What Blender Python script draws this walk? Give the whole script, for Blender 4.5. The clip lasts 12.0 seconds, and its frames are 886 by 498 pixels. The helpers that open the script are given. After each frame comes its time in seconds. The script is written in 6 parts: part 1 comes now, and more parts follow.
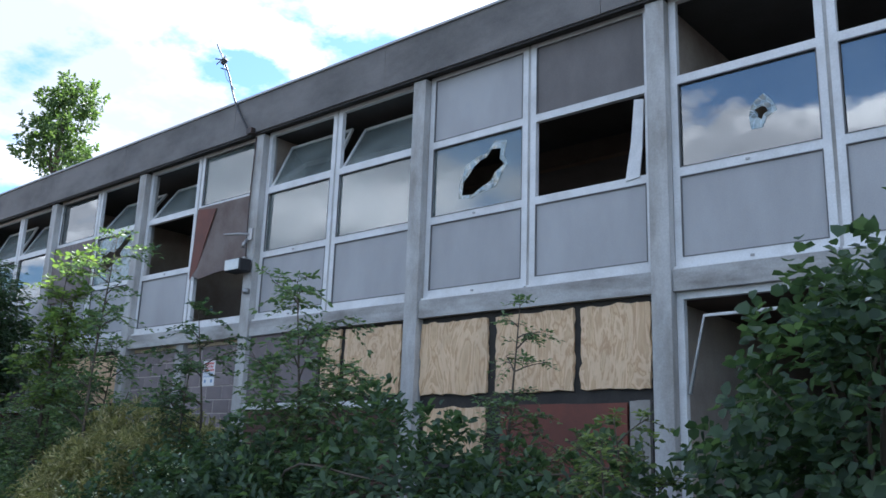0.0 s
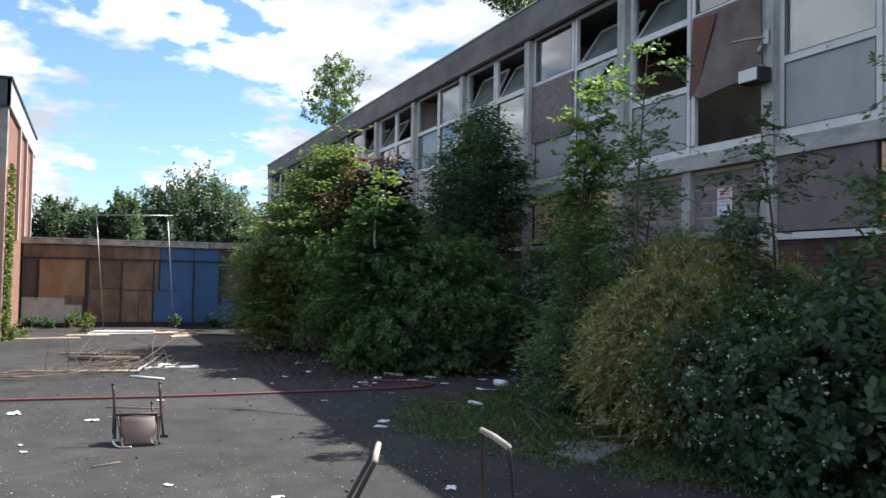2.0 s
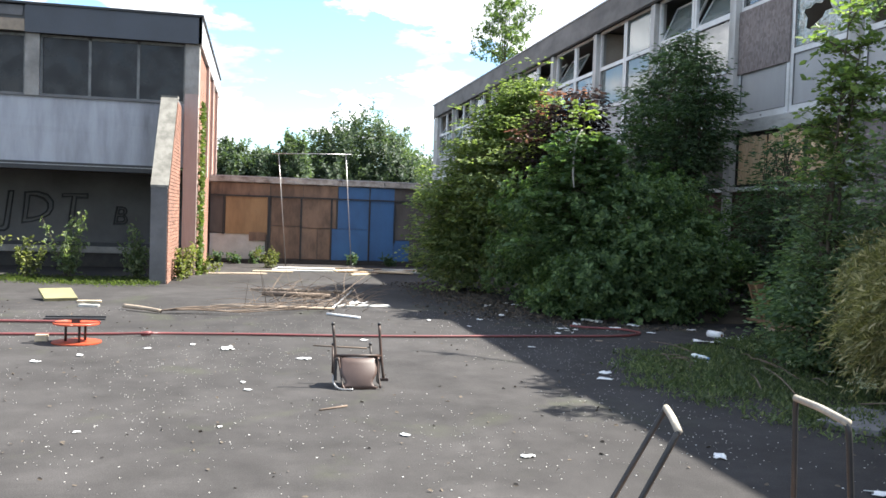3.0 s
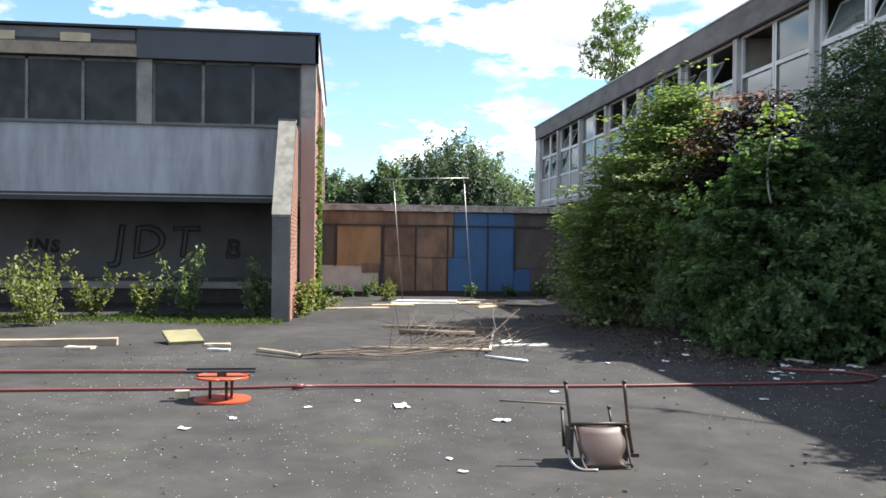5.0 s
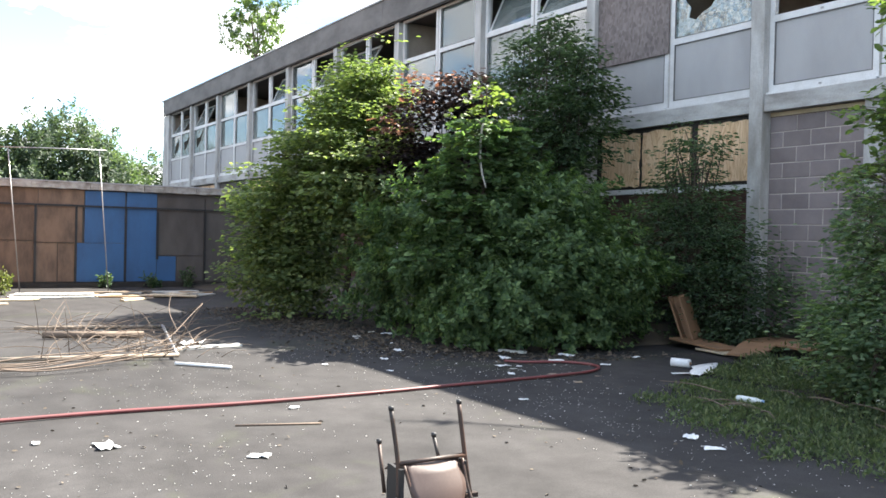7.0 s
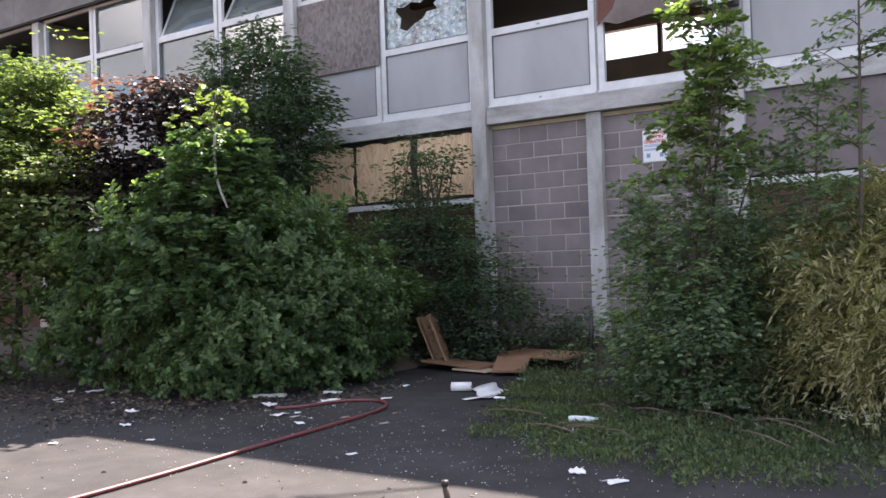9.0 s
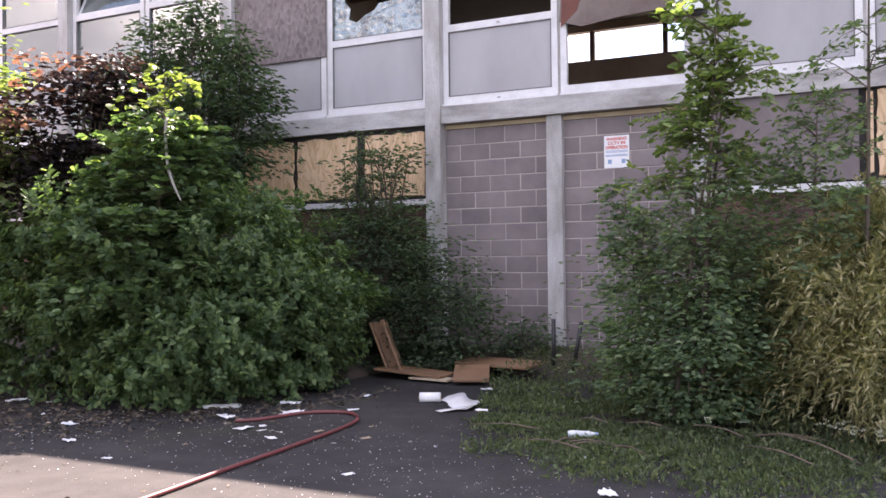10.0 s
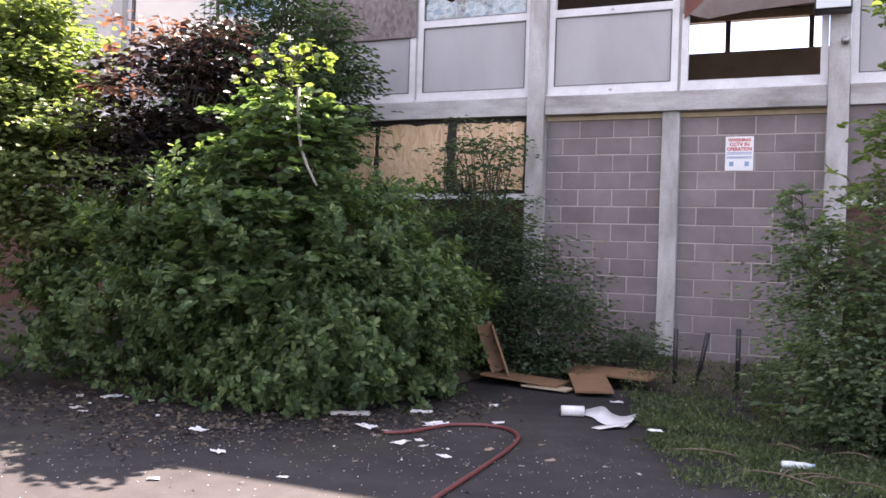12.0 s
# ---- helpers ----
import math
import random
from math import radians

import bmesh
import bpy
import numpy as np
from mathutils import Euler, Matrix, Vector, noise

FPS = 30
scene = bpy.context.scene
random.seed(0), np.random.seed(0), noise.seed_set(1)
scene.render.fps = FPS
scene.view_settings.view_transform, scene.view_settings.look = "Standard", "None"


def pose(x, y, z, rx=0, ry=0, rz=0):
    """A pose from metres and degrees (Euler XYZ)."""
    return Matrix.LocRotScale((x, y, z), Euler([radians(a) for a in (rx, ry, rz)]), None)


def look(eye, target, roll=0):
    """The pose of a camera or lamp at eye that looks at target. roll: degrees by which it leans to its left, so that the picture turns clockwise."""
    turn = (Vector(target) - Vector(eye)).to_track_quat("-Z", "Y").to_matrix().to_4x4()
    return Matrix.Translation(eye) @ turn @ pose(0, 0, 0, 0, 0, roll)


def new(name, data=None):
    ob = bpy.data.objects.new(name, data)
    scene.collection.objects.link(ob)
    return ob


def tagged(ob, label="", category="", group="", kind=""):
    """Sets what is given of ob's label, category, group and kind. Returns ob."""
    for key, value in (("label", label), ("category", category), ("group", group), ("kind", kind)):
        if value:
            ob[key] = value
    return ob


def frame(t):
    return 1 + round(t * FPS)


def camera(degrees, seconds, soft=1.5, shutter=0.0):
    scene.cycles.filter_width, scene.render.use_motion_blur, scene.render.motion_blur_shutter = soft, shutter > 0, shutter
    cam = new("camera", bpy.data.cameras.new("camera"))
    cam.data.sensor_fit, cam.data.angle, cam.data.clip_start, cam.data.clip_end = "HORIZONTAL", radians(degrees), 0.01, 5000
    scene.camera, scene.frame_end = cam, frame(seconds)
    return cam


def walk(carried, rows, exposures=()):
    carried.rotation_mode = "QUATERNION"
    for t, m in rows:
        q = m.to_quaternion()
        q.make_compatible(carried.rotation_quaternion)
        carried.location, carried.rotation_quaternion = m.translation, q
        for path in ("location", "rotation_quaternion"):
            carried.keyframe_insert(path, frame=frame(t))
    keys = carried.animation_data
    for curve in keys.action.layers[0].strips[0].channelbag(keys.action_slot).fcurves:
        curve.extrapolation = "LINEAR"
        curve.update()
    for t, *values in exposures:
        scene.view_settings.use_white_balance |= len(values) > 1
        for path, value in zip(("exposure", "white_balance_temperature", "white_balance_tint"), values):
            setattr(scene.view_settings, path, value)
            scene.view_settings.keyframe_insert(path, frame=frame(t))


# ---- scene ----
cam = camera(54.0, 12.0, soft=1.6)
# seconds, x, y, z, yaw, pitch, roll
ROWS = [
    (0, 0.000, 0.000, 1.520, 40.45, 13.80, -1.99),
    (0.5, -0.484, 0.016, 1.495, 42.27, 13.74, -3.17),
    (1, -0.945, -0.034, 1.496, 48.65, 9.71, -2.99),
    (1.5, -1.419, -0.104, 1.551, 59.77, 5.20, -0.91),
    (2, -2.003, -0.252, 1.596, 67.99, 1.97, -1.05),
    (2.5, -2.491, -0.525, 1.568, 71.92, -0.10, -1.68),
    (3, -2.935, -0.721, 1.535, 77.95, -2.05, -1.92),
    (3.5, -3.353, -0.957, 1.532, 81.77, -2.78, -2.10),
    (3.7, -3.539, -1.059, 1.530, 82.29, -2.68, -1.95),
    (5.3, -5.193, -1.673, 1.480, 82.64, 0.33, -0.19),
    (5.5, -5.396, -1.728, 1.467, 80.81, 0.81, -0.14),
    (6, -5.856, -1.888, 1.495, 75.47, 2.17, -0.45),
    (6.5, -6.305, -2.077, 1.471, 66.37, -0.20, -0.46),
    (7, -6.788, -2.190, 1.446, 57.93, -0.81, -1.32),
    (7.5, -7.216, -2.365, 1.437, 50.90, 1.10, -2.28),
    (7.7, -7.394, -2.418, 1.445, 47.88, 1.68, -2.34),
    (9.3, -9.099, -2.519, 1.458, 30.99, 0.64, 2.32),
    (9.5, -9.304, -2.514, 1.460, 29.91, 0.88, 2.14),
    (10, -9.776, -2.503, 1.465, 25.81, 0.70, 0.62),
    (10.5, -10.229, -2.515, 1.473, 17.69, -0.43, -0.15),
    (11, -10.705, -2.431, 1.476, 17.16, -0.61, 0.30),
    (11.5, -11.184, -2.502, 1.485, 23.28, 0.19, -1.01),
    (12, -11.677, -2.588, 1.533, 23.55, 0.11, -1.86),
]
EXPOSURES = [(0.0, 1.9, 5650, 9), (0.5, 1.35, 5600, 9), (1.0, 1.1, 5900, 13), (1.6, 1.05, 5850, 10), (2.0, 1.4, 6100, 9), (2.5, 1.8, 6250, 9), (3.6, 2.3, 6450, 9), (5.4, 1.6, 6250, 8),
             (6.1, 1.75, 6300, 8), (6.5, 1.9, 6250, 6), (7.0, 2.5, 6500, 9), (7.7, 2.3, 6550, 11), (9.4, 2.6, 6850, 24), (10.6, 2.95, 7200, 30), (12.0, 2.85, 7050, 29)]
walk(cam, [(t, pose(x, y, z, 90 + pitch, roll, yaw)) for t, x, y, z, yaw, pitch, roll in ROWS], EXPOSURES)

# ---- daylight: the sun stands behind the school block and casts its shadow over the yard ----
SUN = Vector((-0.05, 0.822, 1.0)).normalized()
elev, azim = math.asin(SUN.z), math.atan2(SUN.x, SUN.y)
sun = new("sun", bpy.data.lights.new("sun", "SUN"))
sun.data.energy, sun.data.angle, sun.data.color = 5.0, radians(0.53), (1.0, 0.95, 0.86)
sun.matrix_world = look((0, 40, 40), Vector((0, 40, 40)) - SUN)

world = bpy.data.worlds.new("sky")
scene.world = world
world.use_nodes = True
wn, wl = world.node_tree.nodes, world.node_tree.links
wn.clear()
sky = wn.new("ShaderNodeTexSky")
sky.sky_type, sky.sun_disc = "NISHITA", False
sky.sun_elevation, sky.sun_rotation = elev, azim
sky.air_density, sky.dust_density, sky.ozone_density = 1.0, 0.6, 1.5
coord = wn.new("ShaderNodeTexCoord")
sep = wn.new("ShaderNodeSeparateXYZ")
wl.new(coord.outputs["Generated"], sep.inputs[0])


def wmath(op, a, b=None):
    node = wn.new("ShaderNodeMath")
    node.operation = op
    for k, v in enumerate((a, b)):
        if v is None:
            continue
        if isinstance(v, (int, float)):
            node.inputs[k].default_value = v
        else:
            wl.new(v, node.inputs[k])
    return node.outputs[0]


# clouds lie on a flat layer, so that they crowd towards the horizon
lift = wmath("ADD", wmath("MAXIMUM", sep.outputs[2], 0.0), 0.16)
flat = wn.new("ShaderNodeCombineXYZ")
wl.new(wmath("DIVIDE", sep.outputs[0], lift), flat.inputs[0])
wl.new(wmath("DIVIDE", sep.outputs[1], lift), flat.inputs[1])
flat.inputs[2].default_value = 3.7


def cloud_noise(scale, detail, rough, shift):
    m = wn.new("ShaderNodeMapping")
    m.inputs["Location"].default_value = shift
    wl.new(flat.outputs[0], m.inputs[0])
    n = wn.new("ShaderNodeTexNoise")
    n.inputs["Scale"].default_value, n.inputs["Detail"].default_value, n.inputs["Roughness"].default_value = scale, detail, rough
    wl.new(m.outputs[0], n.inputs["Vector"])
    return n.outputs[0]


def wramp(src, stops):
    r = wn.new("ShaderNodeValToRGB")
    els = r.color_ramp.elements
    while len(els) < len(stops):
        els.new(0.5)
    for e, (p, c) in zip(els, stops):
        e.position, e.color = p, (*c, 1) if isinstance(c, tuple) else (c, c, c, 1)
    wl.new(src, r.inputs[0])
    return r.outputs[0]


# large banks of cloud: one over the school roof, one added across the yard


def cloud_bank(toward, start, full, gain):
    aim = wn.new("ShaderNodeVectorMath")
    aim.operation = "DOT_PRODUCT"
    wl.new(coord.outputs["Generated"], aim.inputs[0])
    aim.inputs[1].default_value = toward
    return wramp(aim.outputs["Value"], [(start, 0.0), (full, gain)])


# second bank is out of view, set where the bay 1 panes reflect
banks = wmath("ADD", cloud_bank((-0.82, 0.40, 0.41), 0.955, 0.99, 0.09), cloud_bank((-0.74, -0.60, 0.31), 0.955, 0.99, 0.09))
cover = wramp(wmath("ADD", cloud_noise(1.9, 10, 0.58, (2.1, 0.6, 0)), banks), [(0.485, 0.0), (0.55, 1.0)])
body = wramp(cloud_noise(1.6, 7, 0.6, (5.0, 1.0, 2.0)), [(0.37, (0.36, 0.372, 0.40)), (0.5, (0.52, 0.53, 0.555)), (0.6, (1.15, 1.15, 1.15))])
sky_dim = wn.new("ShaderNodeMix")
sky_dim.data_type, sky_dim.blend_type = "RGBA", "MULTIPLY"
sky_dim.inputs["Factor"].default_value = 1.0
wl.new(sky.outputs[0], sky_dim.inputs[6])
sky_dim.inputs[7].default_value = (0.088, 0.098, 0.105, 1)
mixc = wn.new("ShaderNodeMix")
mixc.data_type = "RGBA"
wl.new(cover, mixc.inputs["Factor"])
wl.new(sky_dim.outputs[2], mixc.inputs[6])
wl.new(body, mixc.inputs[7])
bg = wn.new("ShaderNodeBackground")
bg.inputs[1].default_value = 0.75
wl.new(mixc.outputs[2], bg.inputs[0])
wout = wn.new("ShaderNodeOutputWorld")
wl.new(bg.outputs[0], wout.inputs[0])

# ---- materials ----
class Nodes:
    """A small builder for node materials; textures run on world position, at real size."""

    def __init__(self, name):
        self.m = bpy.data.materials.new(name)
        self.m.use_nodes = True
        self.n, self.l = self.m.node_tree.nodes, self.m.node_tree.links
        self.n.clear()
        self.out = self.n.new("ShaderNodeOutputMaterial")
        self.geo = self.n.new("ShaderNodeNewGeometry")

    def put(self, socket, v):
        if isinstance(v, (int, float)):
            socket.default_value = v
        elif isinstance(v, tuple):
            socket.default_value = (*v, 1) if len(v) == 3 and len(socket.default_value) == 4 else v
        else:
            self.l.new(v, socket)

    def where(self, stretch=(1, 1, 1), shift=(0, 0, 0)):
        m = self.n.new("ShaderNodeMapping")
        m.inputs["Scale"].default_value, m.inputs["Location"].default_value = stretch, shift
        self.l.new(self.geo.outputs["Position"], m.inputs[0])
        return m.outputs[0]

    def noise(self, scale, detail=4, rough=0.55, stretch=(1, 1, 1), warp=0.0, shift=(0, 0, 0)):
        n = self.n.new("ShaderNodeTexNoise")
        n.inputs["Scale"].default_value, n.inputs["Detail"].default_value = scale, detail
        n.inputs["Roughness"].default_value, n.inputs["Distortion"].default_value = rough, warp
        self.l.new(self.where(stretch, shift), n.inputs["Vector"])
        return n.outputs[0]

    def voronoi(self, scale, stretch=(1, 1, 1), out="Distance", feature="F1"):
        n = self.n.new("ShaderNodeTexVoronoi")
        n.feature = feature
        n.inputs["Scale"].default_value = scale
        self.l.new(self.where(stretch), n.inputs["Vector"])
        return n.outputs[out]

    def ramp(self, src, *stops):
        r = self.n.new("ShaderNodeValToRGB")
        els = r.color_ramp.elements
        while len(els) < len(stops):
            els.new(0.5)
        for e, (p, c) in zip(els, stops):
            e.position, e.color = p, (*c, 1) if isinstance(c, tuple) else (c, c, c, 1)
        self.l.new(src, r.inputs[0])
        return r.outputs[0]

    def mix(self, f, a, b, kind="MIX"):
        n = self.n.new("ShaderNodeMix")
        n.data_type, n.blend_type = "RGBA", kind
        self.put(n.inputs["Factor"], f)
        self.put(n.inputs[6], a)
        self.put(n.inputs[7], b)
        return n.outputs[2]

    def math(self, op, a, b=0.0):
        n = self.n.new("ShaderNodeMath")
        n.operation = op
        self.put(n.inputs[0], a)
        self.put(n.inputs[1], b)
        return n.outputs[0]

    def bump(self, h, strength, dist):
        b = self.n.new("ShaderNodeBump")
        b.inputs["Strength"].default_value, b.inputs["Distance"].default_value = strength, dist
        self.l.new(h, b.inputs["Height"])
        return b.outputs[0]

    def piece(self):
        o = self.n.new("ShaderNodeObjectInfo")
        return o.outputs["Random"]

    def done(self, color, rough=0.7, metal=0.0, normal=None, spec=0.5):
        p = self.n.new("ShaderNodeBsdfPrincipled")
        self.put(p.inputs["Base Color"], color)
        self.put(p.inputs["Roughness"], rough)
        self.put(p.inputs["Metallic"], metal)
        self.put(p.inputs["Specular IOR Level"], spec)
        if normal is not None:
            self.l.new(normal, p.inputs["Normal"])
        self.l.new(p.outputs[0], self.out.inputs[0])
        return self.m


def weathered(name, base, dirt, scale=1.2, grain=40, amount=0.6, rough=0.75, bump=0.25, metal=0.0, streak=(1, 1, 1), vary=0.0):
    """Paint, render, concrete, metal: a base colour, broad stains in a second one, fine grain and relief."""
    k = Nodes(name)
    big = k.ramp(k.noise(scale, 6, 0.62, streak), (0.38, 0.0), (0.68, 1.0))
    fine = k.noise(grain, 3, 0.6)
    c = k.mix(k.math("MULTIPLY", big, amount), base, dirt)
    c = k.mix(0.35, c, k.ramp(fine, (0.3, 0.55), (0.7, 1.0)), "MULTIPLY")
    if vary:
        c = k.mix(vary, c, k.ramp(k.piece(), (0.0, 0.45), (1.0, 1.0)), "MULTIPLY")
    return k.done(c, rough, metal, k.bump(fine, bump, 0.004))


def leaf_material(name, dark, light, glow, rough=0.42, inner=(1.2, 1.35, 0.6)):
    """Leaves: every leaf its own green, some light coming through."""
    k = Nodes(name)
    c = k.ramp(k.geo.outputs["Random Per Island"], (0.0, dark), (0.75, light), (1.0, glow))
    c = k.mix(0.5, c, k.ramp(k.noise(1.4, 3), (0.3, 0.65), (0.7, 1.05)), "MULTIPLY")
    p = k.n.new("ShaderNodeBsdfPrincipled")
    k.put(p.inputs["Base Color"], c)
    p.inputs["Roughness"].default_value = rough
    p.inputs["Specular IOR Level"].default_value = 0.2
    t = k.n.new("ShaderNodeBsdfTranslucent")
    k.put(t.inputs[0], k.mix(1.0, c, inner, "MULTIPLY"))
    a = k.n.new("ShaderNodeMixShader")
    a.inputs[0].default_value = 0.48
    k.l.new(p.outputs[0], a.inputs[1])
    k.l.new(t.outputs[0], a.inputs[2])
    k.l.new(a.outputs[0], k.out.inputs[0])
    return k.m


def asphalt_material():
    k = Nodes("asphalt")
    big = k.noise(0.35, 5, 0.6)
    mid = k.noise(2.5, 5, 0.65)
    grit = k.noise(120, 2, 0.6)
    c = k.ramp(big, (0.3, (0.043, 0.0405, 0.040)), (0.7, (0.074, 0.0695, 0.068)))
    c = k.mix(0.6, c, k.ramp(mid, (0.3, 0.5), (0.72, 1.1)), "MULTIPLY")
    c = k.mix(0.45, c, k.ramp(k.noise(1.3, 6, 0.7, (1, 1, 1), 0.6, (3, 1, 0)), (0.35, 0.68), (0.65, 1.15)), "MULTIPLY")
    c = k.mix(0.5, c, k.ramp(grit, (0.35, 0.45), (0.65, 1.25)), "MULTIPLY")
    c = k.mix(k.ramp(k.noise(0.8, 6, 0.7, (1, 1, 1), 0.6, (4, 2, 0)), (0.56, 0.0), (0.72, 0.5)), c, (0.06, 0.066, 0.04))
    cracks = k.ramp(k.noise(0.5, 9, 0.75, (1, 0.4, 1), 1.5), (0.49, 0.0), (0.497, 0.7), (0.503, 0.7), (0.51, 0.0))
    c = k.mix(k.math("MULTIPLY", cracks, 0.5), c, (0.03, 0.03, 0.028))
    return k.done(c, 0.86, 0.0, k.bump(grit, 0.5, 0.004), 0.08)


def plywood_material():
    k = Nodes("plywood")
    g = k.noise(3.2, 4, 0.55, (1, 1, 0.3), 2.2)
    fine = k.noise(55, 3, 0.6, (1, 1, 0.12), 0.6)
    c = k.ramp(g, (0.3, (0.52, 0.34, 0.19)), (0.43, (0.70, 0.50, 0.30)), (0.47, (0.50, 0.31, 0.165)), (0.51, (0.70, 0.50, 0.31)), (0.57, (0.74, 0.54, 0.34)), (0.61, (0.56, 0.37, 0.21)), (0.72, (0.66, 0.47, 0.28)))
    c = k.mix(0.22, c, k.ramp(fine, (0.35, 0.6), (0.65, 1.0)), "MULTIPLY")
    c = k.mix(k.ramp(k.noise(1.3, 5, 0.7, (1, 1, 0.6)), (0.5, 0.0), (0.8, 0.55)), c, (0.34, 0.25, 0.17))
    c = k.mix(0.25, c, k.ramp(k.piece(), (0.0, 0.6), (1.0, 1.0)), "MULTIPLY")
    return k.done(c, 0.62, 0.0, k.bump(fine, 0.15, 0.003))


def flake_material(name, a, b):
    k = Nodes(name)
    v = k.voronoi(26, (1, 1, 0.55), "Color")
    c = k.mix(k.math("MULTIPLY", v, 1.0), a, b)
    c = k.mix(0.5, c, k.ramp(k.noise(2.0, 5, 0.6), (0.3, 0.55), (0.7, 1.0)), "MULTIPLY")
    return k.done(c, 0.8, 0.0, k.bump(k.voronoi(26, (1, 1, 0.55)), 0.3, 0.004))


def glass_material(name, tint, rough=0.02, dirt=0.25, ior=2.4):
    """Window glass: clear with strong reflections, and a film of dust."""
    k = Nodes(name)
    fres = k.n.new("ShaderNodeFresnel")
    fres.inputs[0].default_value = ior
    clear = k.n.new("ShaderNodeBsdfTransparent")
    k.put(clear.inputs[0], tint)
    gl = k.n.new("ShaderNodeBsdfGlossy")
    gl.inputs["Roughness"].default_value = rough
    k.l.new(k.bump(k.noise(1.6, 2), 0.03, 0.05), gl.inputs["Normal"])
    m1 = k.n.new("ShaderNodeMixShader")
    k.l.new(fres.outputs[0], m1.inputs[0])
    k.l.new(clear.outputs[0], m1.inputs[1])
    k.l.new(gl.outputs[0], m1.inputs[2])
    df = k.n.new("ShaderNodeBsdfDiffuse")
    df.inputs[0].default_value = (0.33, 0.35, 0.34, 1)
    m2 = k.n.new("ShaderNodeMixShader")
    k.l.new(k.math("MULTIPLY", k.ramp(k.noise(1.8, 5, 0.65), (0.35, 0.35), (0.7, 1.0)), dirt), m2.inputs[0])
    k.l.new(m1.outputs[0], m2.inputs[1])
    k.l.new(df.outputs[0], m2.inputs[2])
    k.l.new(m2.outputs[0], k.out.inputs[0])
    return k.m


def cracked_glass_material():
    """Shattered safety glass that still hangs together: milky patches, brown backing here and there, a web of cracks."""
    k = Nodes("cracked_glass")
    gl = k.n.new("ShaderNodeBsdfGlossy")
    gl.inputs["Roughness"].default_value = 0.12
    k.l.new(k.bump(k.voronoi(9), 0.6, 0.02), gl.inputs["Normal"])
    df = k.n.new("ShaderNodeBsdfDiffuse")
    patches = k.ramp(k.noise(3.4, 5, 0.65, (1, 1, 1), 0.8), (0.34, (0.05, 0.05, 0.035)), (0.45, (0.11, 0.125, 0.10)), (0.55, (0.24, 0.31, 0.32)), (0.66, (0.10, 0.12, 0.10)))
    web = k.ramp(k.voronoi(11, (1, 1, 1), "Distance", "DISTANCE_TO_EDGE"), (0.0, 1.0), (0.05, 0.0))
    k.put(df.inputs[0], k.mix(k.math("MULTIPLY", web, 0.7), patches, (0.42, 0.5, 0.52)))
    a = k.n.new("ShaderNodeMixShader")
    a.inputs[0].default_value = 0.86
    k.l.new(gl.outputs[0], a.inputs[1])
    k.l.new(df.outputs[0], a.inputs[2])
    k.l.new(a.outputs[0], k.out.inputs[0])
    return k.m


def soot_glass_material():
    """Fire-blackened panes: a dull film of soot, wiped paler in streaks, over a weak gloss."""
    k = Nodes("sooty_glass")
    film = k.ramp(k.noise(1.5, 6, 0.68, (1, 1, 0.6), 0.9), (0.4, (0.010, 0.010, 0.011)), (0.62, (0.018, 0.0185, 0.02)), (0.78, (0.08, 0.081, 0.083)))
    return k.done(film, k.ramp(k.noise(2.2, 4), (0.35, 0.12), (0.65, 0.5)), 0.0, k.bump(k.noise(1.2, 2), 0.04, 0.05), 0.35)


M = {}
M["asphalt"] = asphalt_material()
M["soil"] = weathered("soil", (0.07, 0.055, 0.04), (0.03, 0.028, 0.02), 3, 60, 0.8, 0.95, 0.6)
M["frame"] = weathered("white_paint", (0.69, 0.69, 0.69), (0.45, 0.445, 0.435), 2.5, 50, 0.6, 0.45, 0.08)
M["column"] = weathered("painted_concrete", (0.49, 0.485, 0.475), (0.25, 0.235, 0.21), 2.6, 45, 0.95, 0.75, 0.3, 0.0, (1, 1, 0.35))
M["beam"] = weathered("beam_concrete", (0.46, 0.455, 0.44), (0.2, 0.185, 0.17), 2.2, 45, 0.95, 0.8, 0.3, 0.0, (0.5, 1, 1.6))
M["fascia"] = weathered("fascia_concrete", (0.19, 0.178, 0.17), (0.085, 0.08, 0.076), 1.7, 60, 0.8, 0.85, 0.4, 0.0, (0.5, 1, 1.0))
M["coping"] = weathered("grey_trim", (0.42, 0.42, 0.43), (0.3, 0.3, 0.3), 2, 50, 0.5, 0.5, 0.1)
M["panel"] = weathered("grey_panel", (0.385, 0.383, 0.388), (0.29, 0.286, 0.288), 1.3, 90, 0.7, 0.55, 0.1, 0.0, (1, 1, 0.4))
M["ply"] = plywood_material()
M["osb"] = flake_material("weathered_chipboard", (0.13, 0.105, 0.10), (0.26, 0.22, 0.21))
M["char"] = weathered("charred_timber", (0.022, 0.02, 0.018), (0.05, 0.043, 0.036), 5, 40, 0.7, 0.8, 0.5)
M["mortar"] = weathered("mortar", (0.46, 0.41, 0.375), (0.32, 0.28, 0.26), 3, 80, 0.7, 0.95, 0.5)
M["block"] = weathered("concrete_block", (0.265, 0.225, 0.222), (0.185, 0.155, 0.158), 2.2, 110, 0.8, 0.93, 0.6, 0.0, (1, 1, 1), 0.45)
M["brick"] = weathered("dark_brick", (0.14, 0.075, 0.055), (0.07, 0.045, 0.04), 3, 90, 0.8, 0.9, 0.5, 0.0, (1, 1, 1), 0.6)
M["red_brick"] = weathered("orange_brick", (0.31, 0.155, 0.105), (0.18, 0.098, 0.074), 3, 90, 0.7, 0.9, 0.5, 0.0, (1, 1, 1), 0.5)
